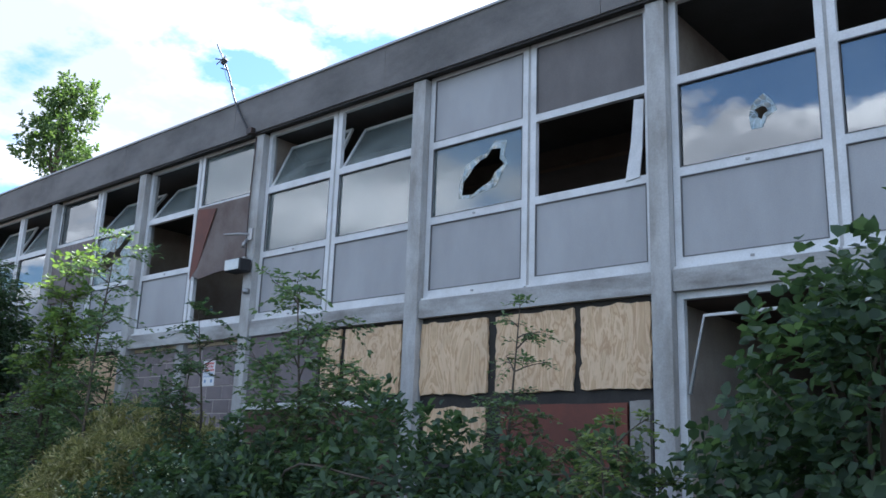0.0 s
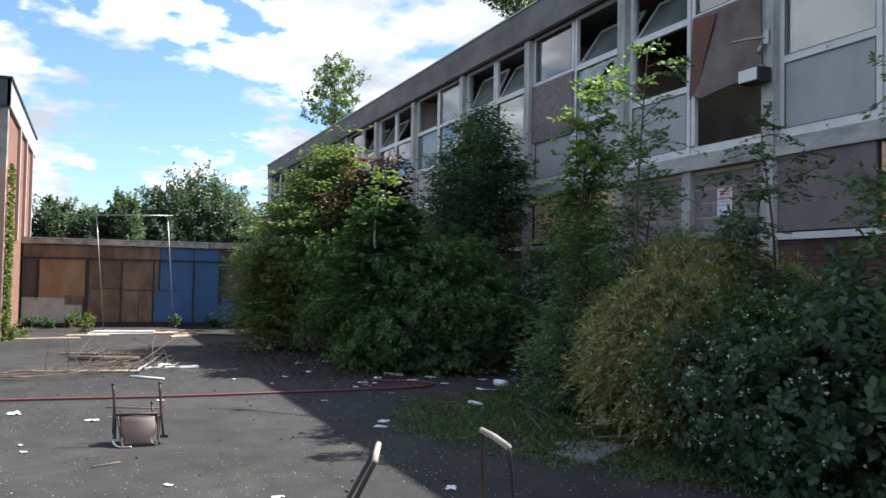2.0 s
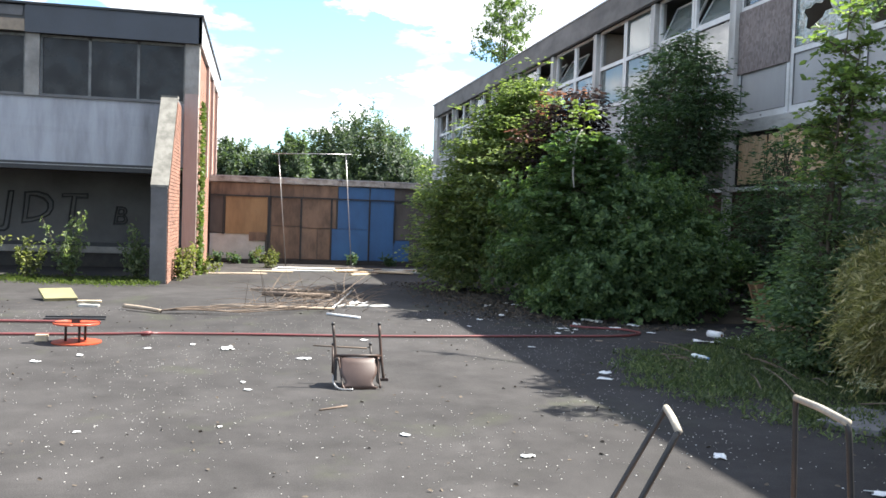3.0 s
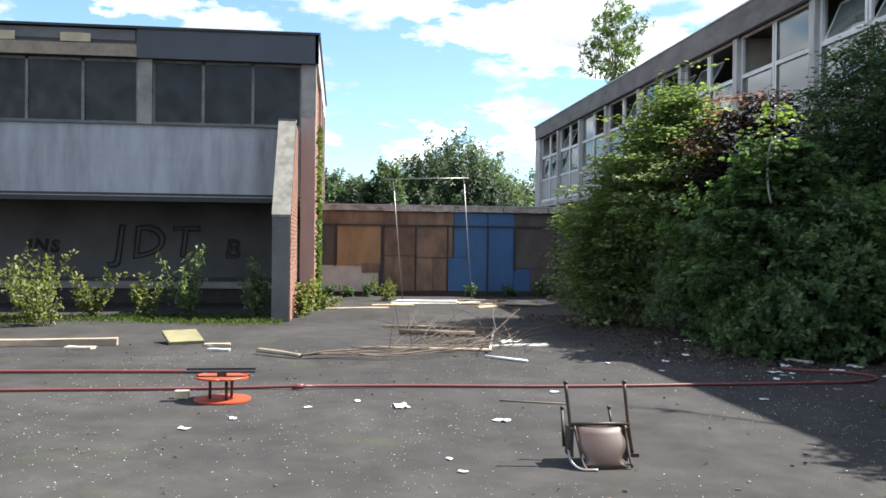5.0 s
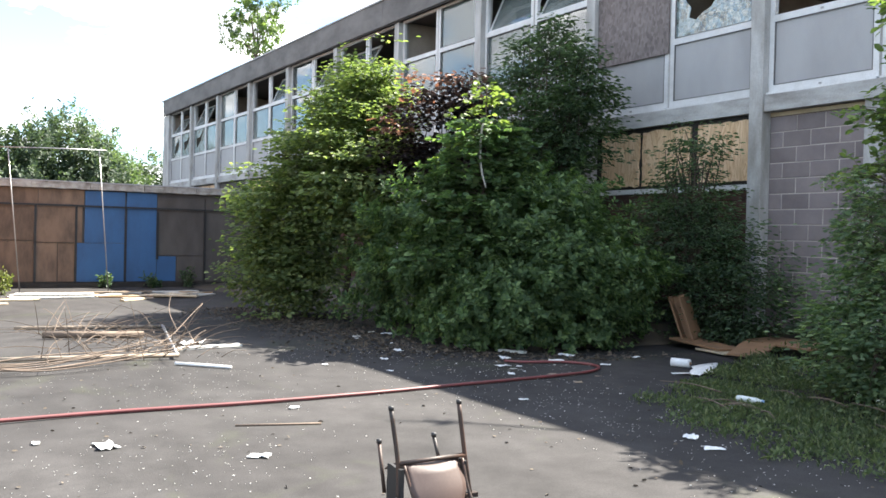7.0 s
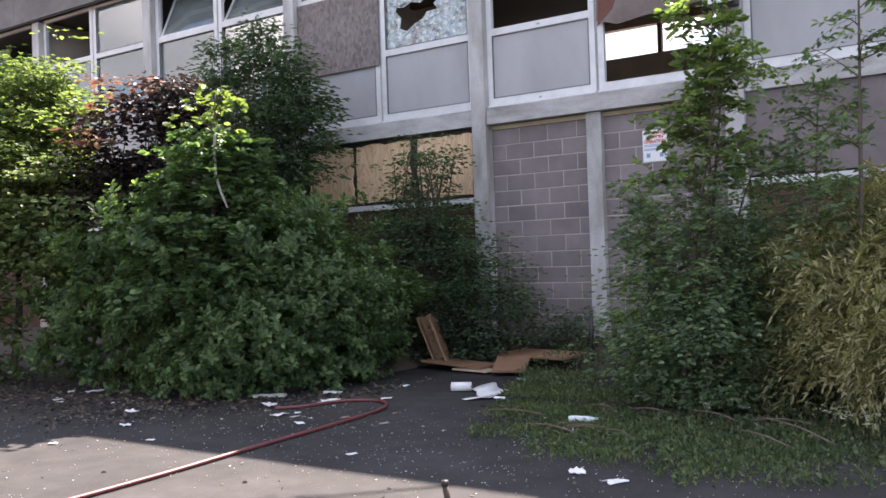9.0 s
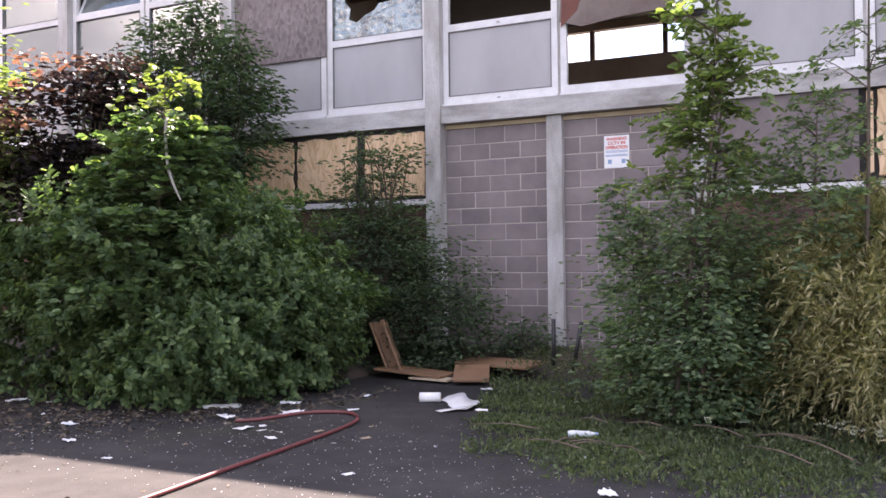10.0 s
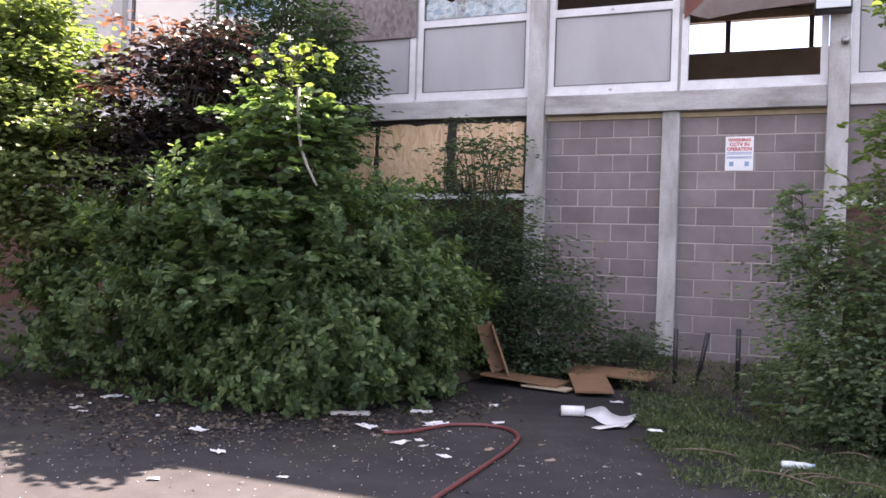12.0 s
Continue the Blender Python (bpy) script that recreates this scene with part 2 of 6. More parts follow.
M["rust_board"] = weathered("rust_red_board", (0.17, 0.052, 0.032), (0.07, 0.03, 0.024), 1.6, 60, 0.8, 0.7, 0.3)
M["torn_board"] = weathered("torn_board", (0.19, 0.155, 0.14), (0.115, 0.078, 0.066), 1.8, 50, 0.9, 0.85, 0.4)
M["dull_panel"] = weathered("dull_panel", (0.17, 0.155, 0.15), (0.11, 0.10, 0.096), 1.6, 60, 0.8, 0.8, 0.2, 0.0, (1, 1, 0.5))
M["glass"] = glass_material("window_glass", (0.85, 0.92, 0.92), 0.015, 0.08, 3.0)
M["hazy_glass"] = glass_material("hazy_glass", (0.7, 0.82, 0.80), 0.06, 0.3)
M["dark_glass"] = soot_glass_material()
M["cracked_glass"] = cracked_glass_material()
M["inner_wall"] = weathered("inner_plaster", (0.46, 0.40, 0.34), (0.25, 0.2, 0.165), 0.9, 40, 0.8, 0.9, 0.2)
M["inner_dark"] = weathered("inner_timber", (0.15, 0.105, 0.08), (0.07, 0.05, 0.04), 1.5, 40, 0.8, 0.9, 0.2)
M["roofing"] = weathered("roof_felt", (0.08, 0.08, 0.08), (0.05, 0.05, 0.045), 1, 60, 0.7, 0.9, 0.4)
M["dark_fascia"] = weathered("dark_grey_cladding", (0.065, 0.072, 0.085), (0.045, 0.048, 0.055), 0.9, 60, 0.6, 0.6, 0.12)
M["render"] = weathered("pale_render", (0.40, 0.405, 0.43), (0.21, 0.21, 0.222), 1.1, 70, 1.0, 0.9, 0.4, 0.0, (1, 1.6, 0.28))
M["concrete"] = weathered("bare_concrete", (0.34, 0.32, 0.29), (0.17, 0.155, 0.14), 2.0, 70, 0.85, 0.92, 0.6)
M["soot_concrete"] = weathered("stained_concrete", (0.16, 0.155, 0.155), (0.09, 0.088, 0.088), 1.4, 60, 0.8, 0.92, 0.5)
M["parapet"] = weathered("crumbling_parapet", (0.50, 0.475, 0.43), (0.17, 0.14, 0.115), 3.2, 60, 0.95, 0.92, 0.6, 0.0, (1, 1, 1), 0.35)
M["pier"] = weathered("painted_pier", (0.46, 0.35, 0.31), (0.32, 0.245, 0.215), 1.2, 60, 0.8, 0.85, 0.3, 0.0, (1, 1, 0.4))
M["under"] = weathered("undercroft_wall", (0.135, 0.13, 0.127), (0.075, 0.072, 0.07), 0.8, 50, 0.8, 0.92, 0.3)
M["black"] = weathered("black_paint", (0.016, 0.016, 0.018), (0.035, 0.032, 0.03), 6, 60, 0.6, 0.5, 0.2)
M["brown_ply"] = weathered("brown_weathered_plywood", (0.25, 0.165, 0.11), (0.095, 0.068, 0.05), 3.4, 60, 0.9, 0.8, 0.3, 0.0, (1, 1, 0.4), 0.5)
M["ochre_ply"] = weathered("ochre_plywood", (0.33, 0.215, 0.105), (0.19, 0.115, 0.058), 3, 60, 0.9, 0.75, 0.3, 0.0, (1, 1, 0.25), 0.2)
M["blue_paint"] = weathered("blue_painted_board", (0.042, 0.135, 0.31), (0.035, 0.085, 0.19), 1.6, 60, 0.7, 0.55, 0.15, 0.0, (1, 1, 0.5), 0.25)
M["dark_board"] = weathered("dark_grey_board", (0.105, 0.095, 0.085), (0.06, 0.05, 0.045), 2, 60, 0.8, 0.8, 0.3, 0.0, (1, 1, 0.4), 0.3)
M["white_wall"] = weathered("white_render", (0.55, 0.54, 0.5), (0.34, 0.33, 0.3), 1.8, 60, 0.8, 0.88, 0.3)
M["galv"] = weathered("galvanised_tube", (0.36, 0.36, 0.36), (0.24, 0.22, 0.2), 4, 80, 0.6, 0.42, 0.1, 0.75)
M["rust_steel"] = weathered("rusty_black_tube", (0.03, 0.026, 0.024), (0.11, 0.05, 0.03), 7, 90, 0.6, 0.55, 0.3, 0.3)
M["seat"] = weathered("brown_plastic_seat", (0.062, 0.037, 0.03), (0.09, 0.058, 0.048), 3, 70, 0.6, 0.55, 0.08)
M["orange"] = weathered("orange_red_plastic", (0.46, 0.075, 0.03), (0.28, 0.055, 0.028), 3, 60, 0.6, 0.42, 0.08)
M["hose"] = weathered("red_rubber_hose", (0.17, 0.04, 0.04), (0.10, 0.04, 0.036), 5, 80, 0.6, 0.5, 0.1)
M["timber"] = weathered("grey_timber", (0.34, 0.27, 0.2), (0.2, 0.16, 0.12), 4, 80, 0.8, 0.85, 0.3)
M["pale_timber"] = weathered("pale_timber", (0.55, 0.45, 0.31), (0.38, 0.3, 0.2), 4, 80, 0.7, 0.8, 0.3)
M["cane"] = weathered("dry_branch", (0.12, 0.085, 0.062), (0.2, 0.15, 0.11), 5, 80, 0.7, 0.8, 0.3)
M["card"] = weathered("brown_laminate_board", (0.27, 0.155, 0.085), (0.19, 0.105, 0.06), 3, 60, 0.7, 0.6, 0.1)
M["foam"] = weathered("yellow_foam_board", (0.21, 0.19, 0.095), (0.12, 0.11, 0.06), 4, 60, 0.7, 0.9, 0.3)
M["paper"] = weathered("white_paper", (0.80, 0.80, 0.80), (0.62, 0.62, 0.6), 6, 60, 0.6, 0.8, 0.1)
M["rubble"] = weathered("pale_rubble", (0.62, 0.6, 0.56), (0.4, 0.38, 0.34), 6, 80, 0.6, 0.9, 0.4)
M["sign_red"] = weathered("sign_red", (0.62, 0.06, 0.04), (0.5, 0.08, 0.06), 6, 60, 0.5, 0.5, 0.05)
M["sign_blue"] = weathered("sign_blue", (0.2, 0.32, 0.5), (0.25, 0.35, 0.5), 6, 60, 0.5, 0.5, 0.05)
M["sign_white"] = weathered("sign_white", (0.8, 0.8, 0.8), (0.7, 0.7, 0.7), 6, 60, 0.4, 0.45, 0.03)
M["lamp_glass"] = weathered("lamp_lens", (0.62, 0.66, 0.66), (0.5, 0.52, 0.5), 6, 60, 0.4, 0.15, 0.05)
M["bark"] = weathered("bark", (0.11, 0.085, 0.06), (0.06, 0.05, 0.04), 6, 60, 0.8, 0.9, 0.6)
M["worn_runner"] = weathered("worn_runner", (0.42, 0.38, 0.31), (0.14, 0.12, 0.10), 7, 60, 0.7, 0.7, 0.3)
M["slab"] = weathered("mossy_slab", (0.27, 0.26, 0.23), (0.11, 0.13, 0.08), 4, 60, 0.9, 0.9, 0.5)
M["annex_frame"] = weathered("grimy_frame", (0.2, 0.2, 0.19), (0.07, 0.068, 0.064), 5, 60, 0.7, 0.7, 0.2)
# paler copy of the ash leaf, sunlight painted into its colour
M["sunlit_ash"] = leaf_material("sunlit_ash_leaf", (0.103, 0.155, 0.064), (0.188, 0.254, 0.094), (0.274, 0.342, 0.122))
M["cap"] = weathered("lichened_slope", (0.22, 0.21, 0.185), (0.10, 0.095, 0.082), 5, 60, 0.9, 0.9, 0.5)
# weeds by the annex: sunlight painted in as a yellower leaf colour
M["sun_yellow_weed"] = leaf_material("sunlit_weed", (0.09, 0.115, 0.045), (0.18, 0.2, 0.08), (0.32, 0.32, 0.14), 0.5, (1.15, 1.25, 0.5))
M["dead_wood"] = weathered("bare_dead_wood", (0.34, 0.32, 0.28), (0.2, 0.18, 0.15), 5, 60, 0.7, 0.8, 0.3)
M["spray"] = weathered("grey_spray_paint", (0.03, 0.03, 0.032), (0.05, 0.05, 0.05), 5, 60, 0.6, 0.7, 0.05)
M["laurel"] = leaf_material("laurel_leaf", (0.06, 0.105, 0.051), (0.136, 0.205, 0.093), (0.229, 0.311, 0.135), 0.45)
M["sycamore"] = leaf_material("sycamore_leaf", (0.07, 0.122, 0.061), (0.14, 0.212, 0.101), (0.211, 0.297, 0.135))
M["maple"] = leaf_material("maple_leaf", (0.099, 0.138, 0.063), (0.198, 0.246, 0.105), (0.319, 0.354, 0.156), 0.45, (1.2, 1.35, 0.6))
# brighter green for crown tops, with the sun's light in the colour
M["lime"] = leaf_material("sunlit_lime_leaf", (0.111, 0.15, 0.054), (0.188, 0.237, 0.085), (0.257, 0.301, 0.123))
M["ash"] = leaf_material("ash_leaf", (0.084, 0.135, 0.078), (0.161, 0.226, 0.129), (0.251, 0.321, 0.174))
M["purple"] = leaf_material("purple_leaf", (0.016, 0.014, 0.015), (0.03, 0.022, 0.021), (0.048, 0.033, 0.025), 0.42, (1.0, 0.8, 0.7))
M["copper"] = leaf_material("copper_leaf", (0.129, 0.07, 0.049), (0.226, 0.128, 0.085), (0.307, 0.194, 0.134), 0.42, (1.0, 0.8, 0.7))
M["gold"] = leaf_material("golden_conifer", (0.179, 0.182, 0.091), (0.411, 0.378, 0.195), (0.686, 0.599, 0.411), 0.5, (1.05, 1.15, 0.5))
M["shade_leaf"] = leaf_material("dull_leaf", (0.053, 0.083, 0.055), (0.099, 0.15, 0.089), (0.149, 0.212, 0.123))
M["far_leaf"] = leaf_material("far_leaf", (0.046, 0.068, 0.047), (0.086, 0.121, 0.076), (0.132, 0.162, 0.103))
M["weed"] = leaf_material("weed_leaf", (0.077, 0.106, 0.058), (0.155, 0.196, 0.103), (0.261, 0.285, 0.165))
M["ivy"] = leaf_material("ivy_leaf", (0.053, 0.081, 0.025), (0.098, 0.133, 0.038), (0.165, 0.196, 0.064))
M["roof_leaf"] = leaf_material("roof_tree_leaf", (0.06, 0.096, 0.042), (0.12, 0.174, 0.07), (0.192, 0.24, 0.105))
M["flower"] = leaf_material("white_flower", (0.6, 0.58, 0.5), (0.75, 0.74, 0.68), (0.8, 0.8, 0.76))

# ---- building blocks ----
rng = np.random.default_rng(7)


def world_of(ob):
    m = ob.matrix_parent_inverse @ ob.matrix_basis
    return world_of(ob.parent) @ m if ob.parent else ob.matrix_basis.copy()


def thing(name, label, category, at=(0, 0, 0), group="", kind=""):
    ob = new(name)
    ob.empty_display_size = 0.2
    ob.location = at
    return tagged(ob, label, category, group, kind)


def mesh_of(name, verts, faces, smooth=False):
    me = bpy.data.meshes.new(name)
    me.from_pydata([tuple(v) for v in verts], [], faces)
    if smooth:
        me.polygons.foreach_set("use_smooth", [True] * len(me.polygons))
    me.update()
    return me


def hang(name, me, material, parent=None, label=""):
    """One mesh in world coordinates, as a part of parent."""
    if material is not None and not me.materials:
        me.materials.append(material)
    ob = new(name, me)
    if parent is not None:
        ob.parent = parent
        ob.matrix_parent_inverse = world_of(parent).inverted()
    if label:
        ob["label"] = label
    return ob


def part(name, bm, material, parent=None, label=""):
    me = bpy.data.meshes.new(name)
    bm.to_mesh(me)
    bm.free()
    return hang(name, me, material, parent, label)


CUBE = [(0, 0, 0), (1, 0, 0), (1, 1, 0), (0, 1, 0), (0, 0, 1), (1, 0, 1), (1, 1, 1), (0, 1, 1)]
QUADS = [(0, 3, 2, 1), (4, 5, 6, 7), (0, 1, 5, 4), (1, 2, 6, 5), (2, 3, 7, 6), (3, 0, 4, 7)]


def boxes_mesh(name, boxes):
    v, f = [], []
    for x0, x1, y0, y1, z0, z1 in boxes:
        o = len(v)
        v += [(x0 + (x1 - x0) * a, y0 + (y1 - y0) * b, z0 + (z1 - z0) * c) for a, b, c in CUBE]
        f += [tuple(o + i for i in q) for q in QUADS]
    return mesh_of(name, v, f)


def box(name, x0, x1, y0, y1, z0, z1, material, parent=None, label="", bevel=0.0):
    me = boxes_mesh(name, [(x0, x1, y0, y1, z0, z1)])
    if bevel:
        bm = bmesh.new()
        bm.from_mesh(me)
        bmesh.ops.bevel(bm, geom=bm.edges[:], offset=bevel, segments=1, affect="EDGES")
        bm.to_mesh(me)
        bm.free()
    return hang(name, me, material, parent, label)


def worn_box(name, x0, x1, y0, y1, z0, z1, material, parent=None, label="", cuts=5, rough=0.012, seed=0):
    """A board or stone whose edges are uneven."""
    bm = bmesh.new()
    bmesh.ops.create_cube(bm, size=1)
    bmesh.ops.subdivide_edges(bm, edges=bm.edges[:], cuts=cuts, use_grid_fill=True)
    size = Vector((x1 - x0, y1 - y0, z1 - z0))
    for v in bm.verts:
        p = Vector((x0, y0, z0)) + Vector(((v.co.x + 0.5) * size.x, (v.co.y + 0.5) * size.y, (v.co.z + 0.5) * size.z))
        n = noise.noise_vector(p * 5.0 + Vector((seed, 0, 0))) + 0.6 * noise.noise_vector(p * 19.0)
        v.co = p + Vector((n.x * rough * (size.x > 0.1), n.y * rough * (size.y > 0.1), n.z * rough * (size.z > 0.1)))
    return part(name, bm, material, parent, label)


def tube_mesh(name, pts, radius, sides=8, taper=None, closed_ends=True):
    """A round bar along a line of points; taper is the radius at its end."""
    pts = [Vector(p) for p in pts]
    v, f = [], []
    side = None
    for i, p in enumerate(pts):
        d = (pts[min(i + 1, len(pts) - 1)] - pts[max(i - 1, 0)]).normalized()
        if side is None:
            side = d.orthogonal().normalized()
        side = (side - d * side.dot(d))
        side = side.normalized() if side.length > 1e-6 else d.orthogonal().normalized()
        other = d.cross(side)
        r = radius if taper is None else radius + (taper - radius) * i / (len(pts) - 1)
        for s in range(sides):
            a = 2 * math.pi * s / sides
            v.append(p + r * (math.cos(a) * side + math.sin(a) * other))
    for i in range(len(pts) - 1):
        for s in range(sides):
            f.append((i * sides + s, i * sides + (s + 1) % sides, (i + 1) * sides + (s + 1) % sides, (i + 1) * sides + s))
    if closed_ends:
        f.append(tuple(reversed(range(sides))))
        f.append(tuple(range((len(pts) - 1) * sides, len(pts) * sides)))
    return mesh_of(name, v, f, True)


def tube(name, pts, radius, material, parent=None, label="", sides=8, taper=None):
    return hang(name, tube_mesh(name, pts, radius, sides, taper), material, parent, label)


def smooth_line(pts, steps=8):
    """A Catmull-Rom line through the points."""
    p = [Vector(q) for q in pts]
    p = [p[0] * 2 - p[1]] + p + [p[-1] * 2 - p[-2]]
    out = []
    for i in range(1, len(p) - 2):
        for s in range(steps):
            t = s / steps
            a, b, c, d = p[i - 1], p[i], p[i + 1], p[i + 2]
            out.append(0.5 * ((2 * b) + (c - a) * t + (2 * a - 5 * b + 4 * c - d) * t * t + (3 * b - a - 3 * c + d) * t ** 3))
    out.append(p[-2])
    return out


def joined(meshes, name):
    v, f = [], []
    for me in meshes:
        o = len(v)
        v += [tuple(q.co) for q in me.vertices]
        f += [tuple(o + i for i in p.vertices) for p in me.polygons]
        bpy.data.meshes.remove(me)
    return mesh_of(name, v, f)


def sheet_mesh(name, outline, thick, holes=()):
    """A flat plate from its outline in the plane x, z, of that thickness in y; holes are cut through."""
    bm = bmesh.new()
    edges = []
    for loop in (outline, *holes):
        vs = [bm.verts.new((x, 0, z)) for x, z in loop]
        edges += [bm.edges.new((vs[i], vs[(i + 1) % len(vs)])) for i in range(len(vs))]
    bmesh.ops.triangle_fill(bm, edges=edges, use_beauty=True)
    geom = bmesh.ops.extrude_face_region(bm, geom=bm.faces[:])["geom"]
    bmesh.ops.translate(bm, vec=(0, thick, 0), verts=[g for g in geom if isinstance(g, bmesh.types.BMVert)])
    bmesh.ops.recalc_face_normals(bm, faces=bm.faces[:])
    me = bpy.data.meshes.new(name)
    bm.to_mesh(me)
    bm.free()
    return me


def leaf_mesh(name, base, out, size, width=0.5, fold=0.18, droop=0.0):
    """Many folded leaves: at each base point one that grows along out. size: one length each."""
    n = len(base)
    base, out = np.asarray(base, float), np.asarray(out, float)
    up = out[:, 3:] if out.shape[1] == 6 else rng.normal(0, 0.55, (n, 3)) + (0, 0, 1)
    out = out[:, :3]
    out = out / np.maximum(np.linalg.norm(out, axis=1, keepdims=True), 1e-6)
    side = np.cross(out, up)
    side /= np.maximum(np.linalg.norm(side, axis=1, keepdims=True), 1e-6)
    nrm = np.cross(side, out)
    L = np.broadcast_to(np.asarray(size, float).reshape(-1, 1), (n, 1)) * rng.uniform(0.7, 1.25, (n, 1))
    mid = base + out * L * 0.45
    w = side * L * width * 0.5
    v = np.stack([base, mid + w + nrm * L * fold, base + out * L - nrm * L * droop, mid - w + nrm * L * fold], 1).reshape(-1, 3)
    if width > 0.48:  # broad leaves get a rounder outline
        a, b = base + out * L * 0.28, base + out * L * 0.72
        v = np.stack([base, a + w * 0.9 + nrm * L * fold * 0.8, b + w + nrm * L * fold, base + out * L - nrm * L * droop, b - w + nrm * L * fold, a - w * 0.9 + nrm * L * fold * 0.8], 1).reshape(-1, 3)
        me = bpy.data.meshes.new(name)
        me.vertices.add(6 * n)
        me.vertices.foreach_set("co", v.ravel())
        idx = np.arange(n)[:, None] * 6
        me.loops.add(12 * n)
        me.loops.foreach_set("vertex_index", np.concatenate([idx + [0, 1, 2], idx + [0, 2, 3], idx + [0, 3, 4], idx + [0, 4, 5]], 1).ravel().astype(np.int32))
        me.polygons.add(4 * n)
        me.polygons.foreach_set("loop_start", np.arange(0, 12 * n, 3, dtype=np.int32))
        me.update(calc_edges=True)
        return me
    me = bpy.data.meshes.new(name)
    me.vertices.add(4 * n)
    me.vertices.foreach_set("co", v.ravel())
    idx = np.arange(n)[:, None] * 4
    tri = np.concatenate([idx + [0, 1, 2], idx + [0, 2, 3]], 1).ravel().astype(np.int32)
    me.loops.add(6 * n)
    me.loops.foreach_set("vertex_index", tri)
    me.polygons.add(2 * n)
    me.polygons.foreach_set("loop_start", np.arange(0, 6 * n, 3, dtype=np.int32))
    me.update(calc_edges=True)
    return me


def puff(center, radius, clusters, each, spread, upward=0.35, inner=0.55, lump=0.25, low=-1.0, style="rosette"):
    """Leaf places, directions and faces for a crown: shoots near the skin of an uneven ball.
    rosette: leaves whorled round each shoot's tip; plate: flat sprays of leaves."""
    d = rng.normal(0, 1, (clusters, 3))
    d /= np.linalg.norm(d, axis=1, keepdims=True)
    d = d[d[:, 2] > low]
    bumps = np.array([noise.noise(Vector(q) * 2.2 + Vector(center)) + 0.7 * noise.noise(Vector(q) * 6.5 + Vector(center)) for q in d])[:, None]
    r = rng.uniform(inner, 1.0, (len(d), 1)) ** 0.6 * (1 + lump * bumps * 2)
    c = np.asarray(center) + d * r * np.asarray(radius)
    n = len(c) * each
    out = np.repeat(d, each, 0)
    if style == "rosette":
        shoot = d * 0.75 + (0, 0, 0.4 + upward) + rng.normal(0, 0.3, d.shape)
        shoot /= np.linalg.norm(shoot, axis=1, keepdims=True)
        shoot = np.repeat(shoot, each, 0)
        t = np.cross(shoot, rng.normal(0, 1, (n, 3)))
        t /= np.maximum(np.linalg.norm(t, axis=1, keepdims=True), 1e-6)
        u = rng.uniform(-1, 1, (n, 1))
        p = np.repeat(c, each, 0) + shoot * u * spread * 1.3 + t * np.abs(rng.normal(0, spread * 0.25, (n, 1)))
        axis = t + shoot * (0.35 + 0.5 * u)
        face = shoot - 0.45 * t + rng.normal(0, 0.22, (n, 3))
    else:
        off = rng.normal(0, 1, (n, 3)) * (spread * 1.5, spread * 1.5, spread * 0.3)
        p = np.repeat(c, each, 0) + off
        axis = off / max(spread, 0.01) * (0.6, 0.6, 0) + out * (0.6, 0.6, 0.1) + rng.normal(0, 0.5, (n, 3)) * (1, 1, 0.3) + (0, 0, -0.25)
        face = out * 0.45 + (0, 0, 0.9) + rng.normal(0, 0.28, (n, 3))
    ok = p[:, 2] > 0.02
    return p[ok], np.concatenate([axis, face], 1)[ok], c


def limbs_mesh(name, root, tips, r0, r1=0.006, sag=0.1, sides=5):
    """Bent twigs from the root to each tip."""
    ms = []
    for t in tips:
        a, b = Vector(root), Vector(t)
        m = a.lerp(b, 0.5) + Vector(rng.normal(0, 0.06, 3)) * (b - a).length + Vector((0, 0, sag * (b - a).length))
        ms.append(tube_mesh("t", smooth_line([a, m, b], 4), r0, sides, r1, False))
    return joined(ms, name)

# ---- ground ----
ground = hang("ground", mesh_of("ground", [(-400, -400, 0), (300, -400, 0), (300, 400, 0), (-400, 400, 0)], [(0, 1, 2, 3)]), M["asphalt"])
tagged(ground, "worn dark asphalt of a school yard", "ground", kind="structure")


def bed_mesh():
    """Low bank of soil along the school front, rising to the wall."""
    v, f, nx, ny = [], [], 120, 24
    for i in range(nx + 1):
        x = -30 + 33 * i / nx
        edge = 4.7 + 0.5 * noise.noise(Vector((x * 0.5, 0, 0))) + (0.0 if x > -12.2 else 2.9 if x > -15.6 else -0.7)
        for j in range(ny + 1):
            y = edge + (8.7 - edge) * j / ny
            s = (y - edge) / (8.7 - edge)
            v.append((x, y, -0.02 + 0.26 * min(1, s * 1.6) ** 1.4 + 0.05 * min(1, 6 * s) * (0.5 + noise.noise(Vector((x * 1.7, y * 1.7, 2))))))
    for i in range(nx):
        for j in range(ny):
            a = i * (ny + 1) + j
            f.append((a, a + ny + 1, a + ny + 2, a + 1))
    return mesh_of("planting_bed", v, f, True)


tagged(hang("planting_bed", bed_mesh(), M["soil"]), "bare dark soil of an overgrown planting bed", "soil", kind="structure")

# ---- school block ----
YF, YC = 8.58, 8.46          # faces of the window frames and of the columns
PITCH, COL0 = 3.667, -4.22   # bay width and the middle of the first column
BACK, FAR, NEAR = 17.0, -49.1, 6.9
Z_BEAM, Z_SILL, Z_HEAD, Z_ROOF = 3.38, 3.62, 6.87, 7.57
school = thing("school_building", "derelict two-storey school block with white window frames and grey panels", "building", ((FAR + NEAR) / 2, 12, 0))
box("roof", FAR, NEAR, YC + 0.06, BACK + 0.2, Z_HEAD + 0.02, Z_ROOF - 0.07, M["roofing"], school, "grey felt flat roof")
box("floor_slab", FAR, NEAR, 8.66, BACK, 3.30, 3.58, M["inner_dark"], school)
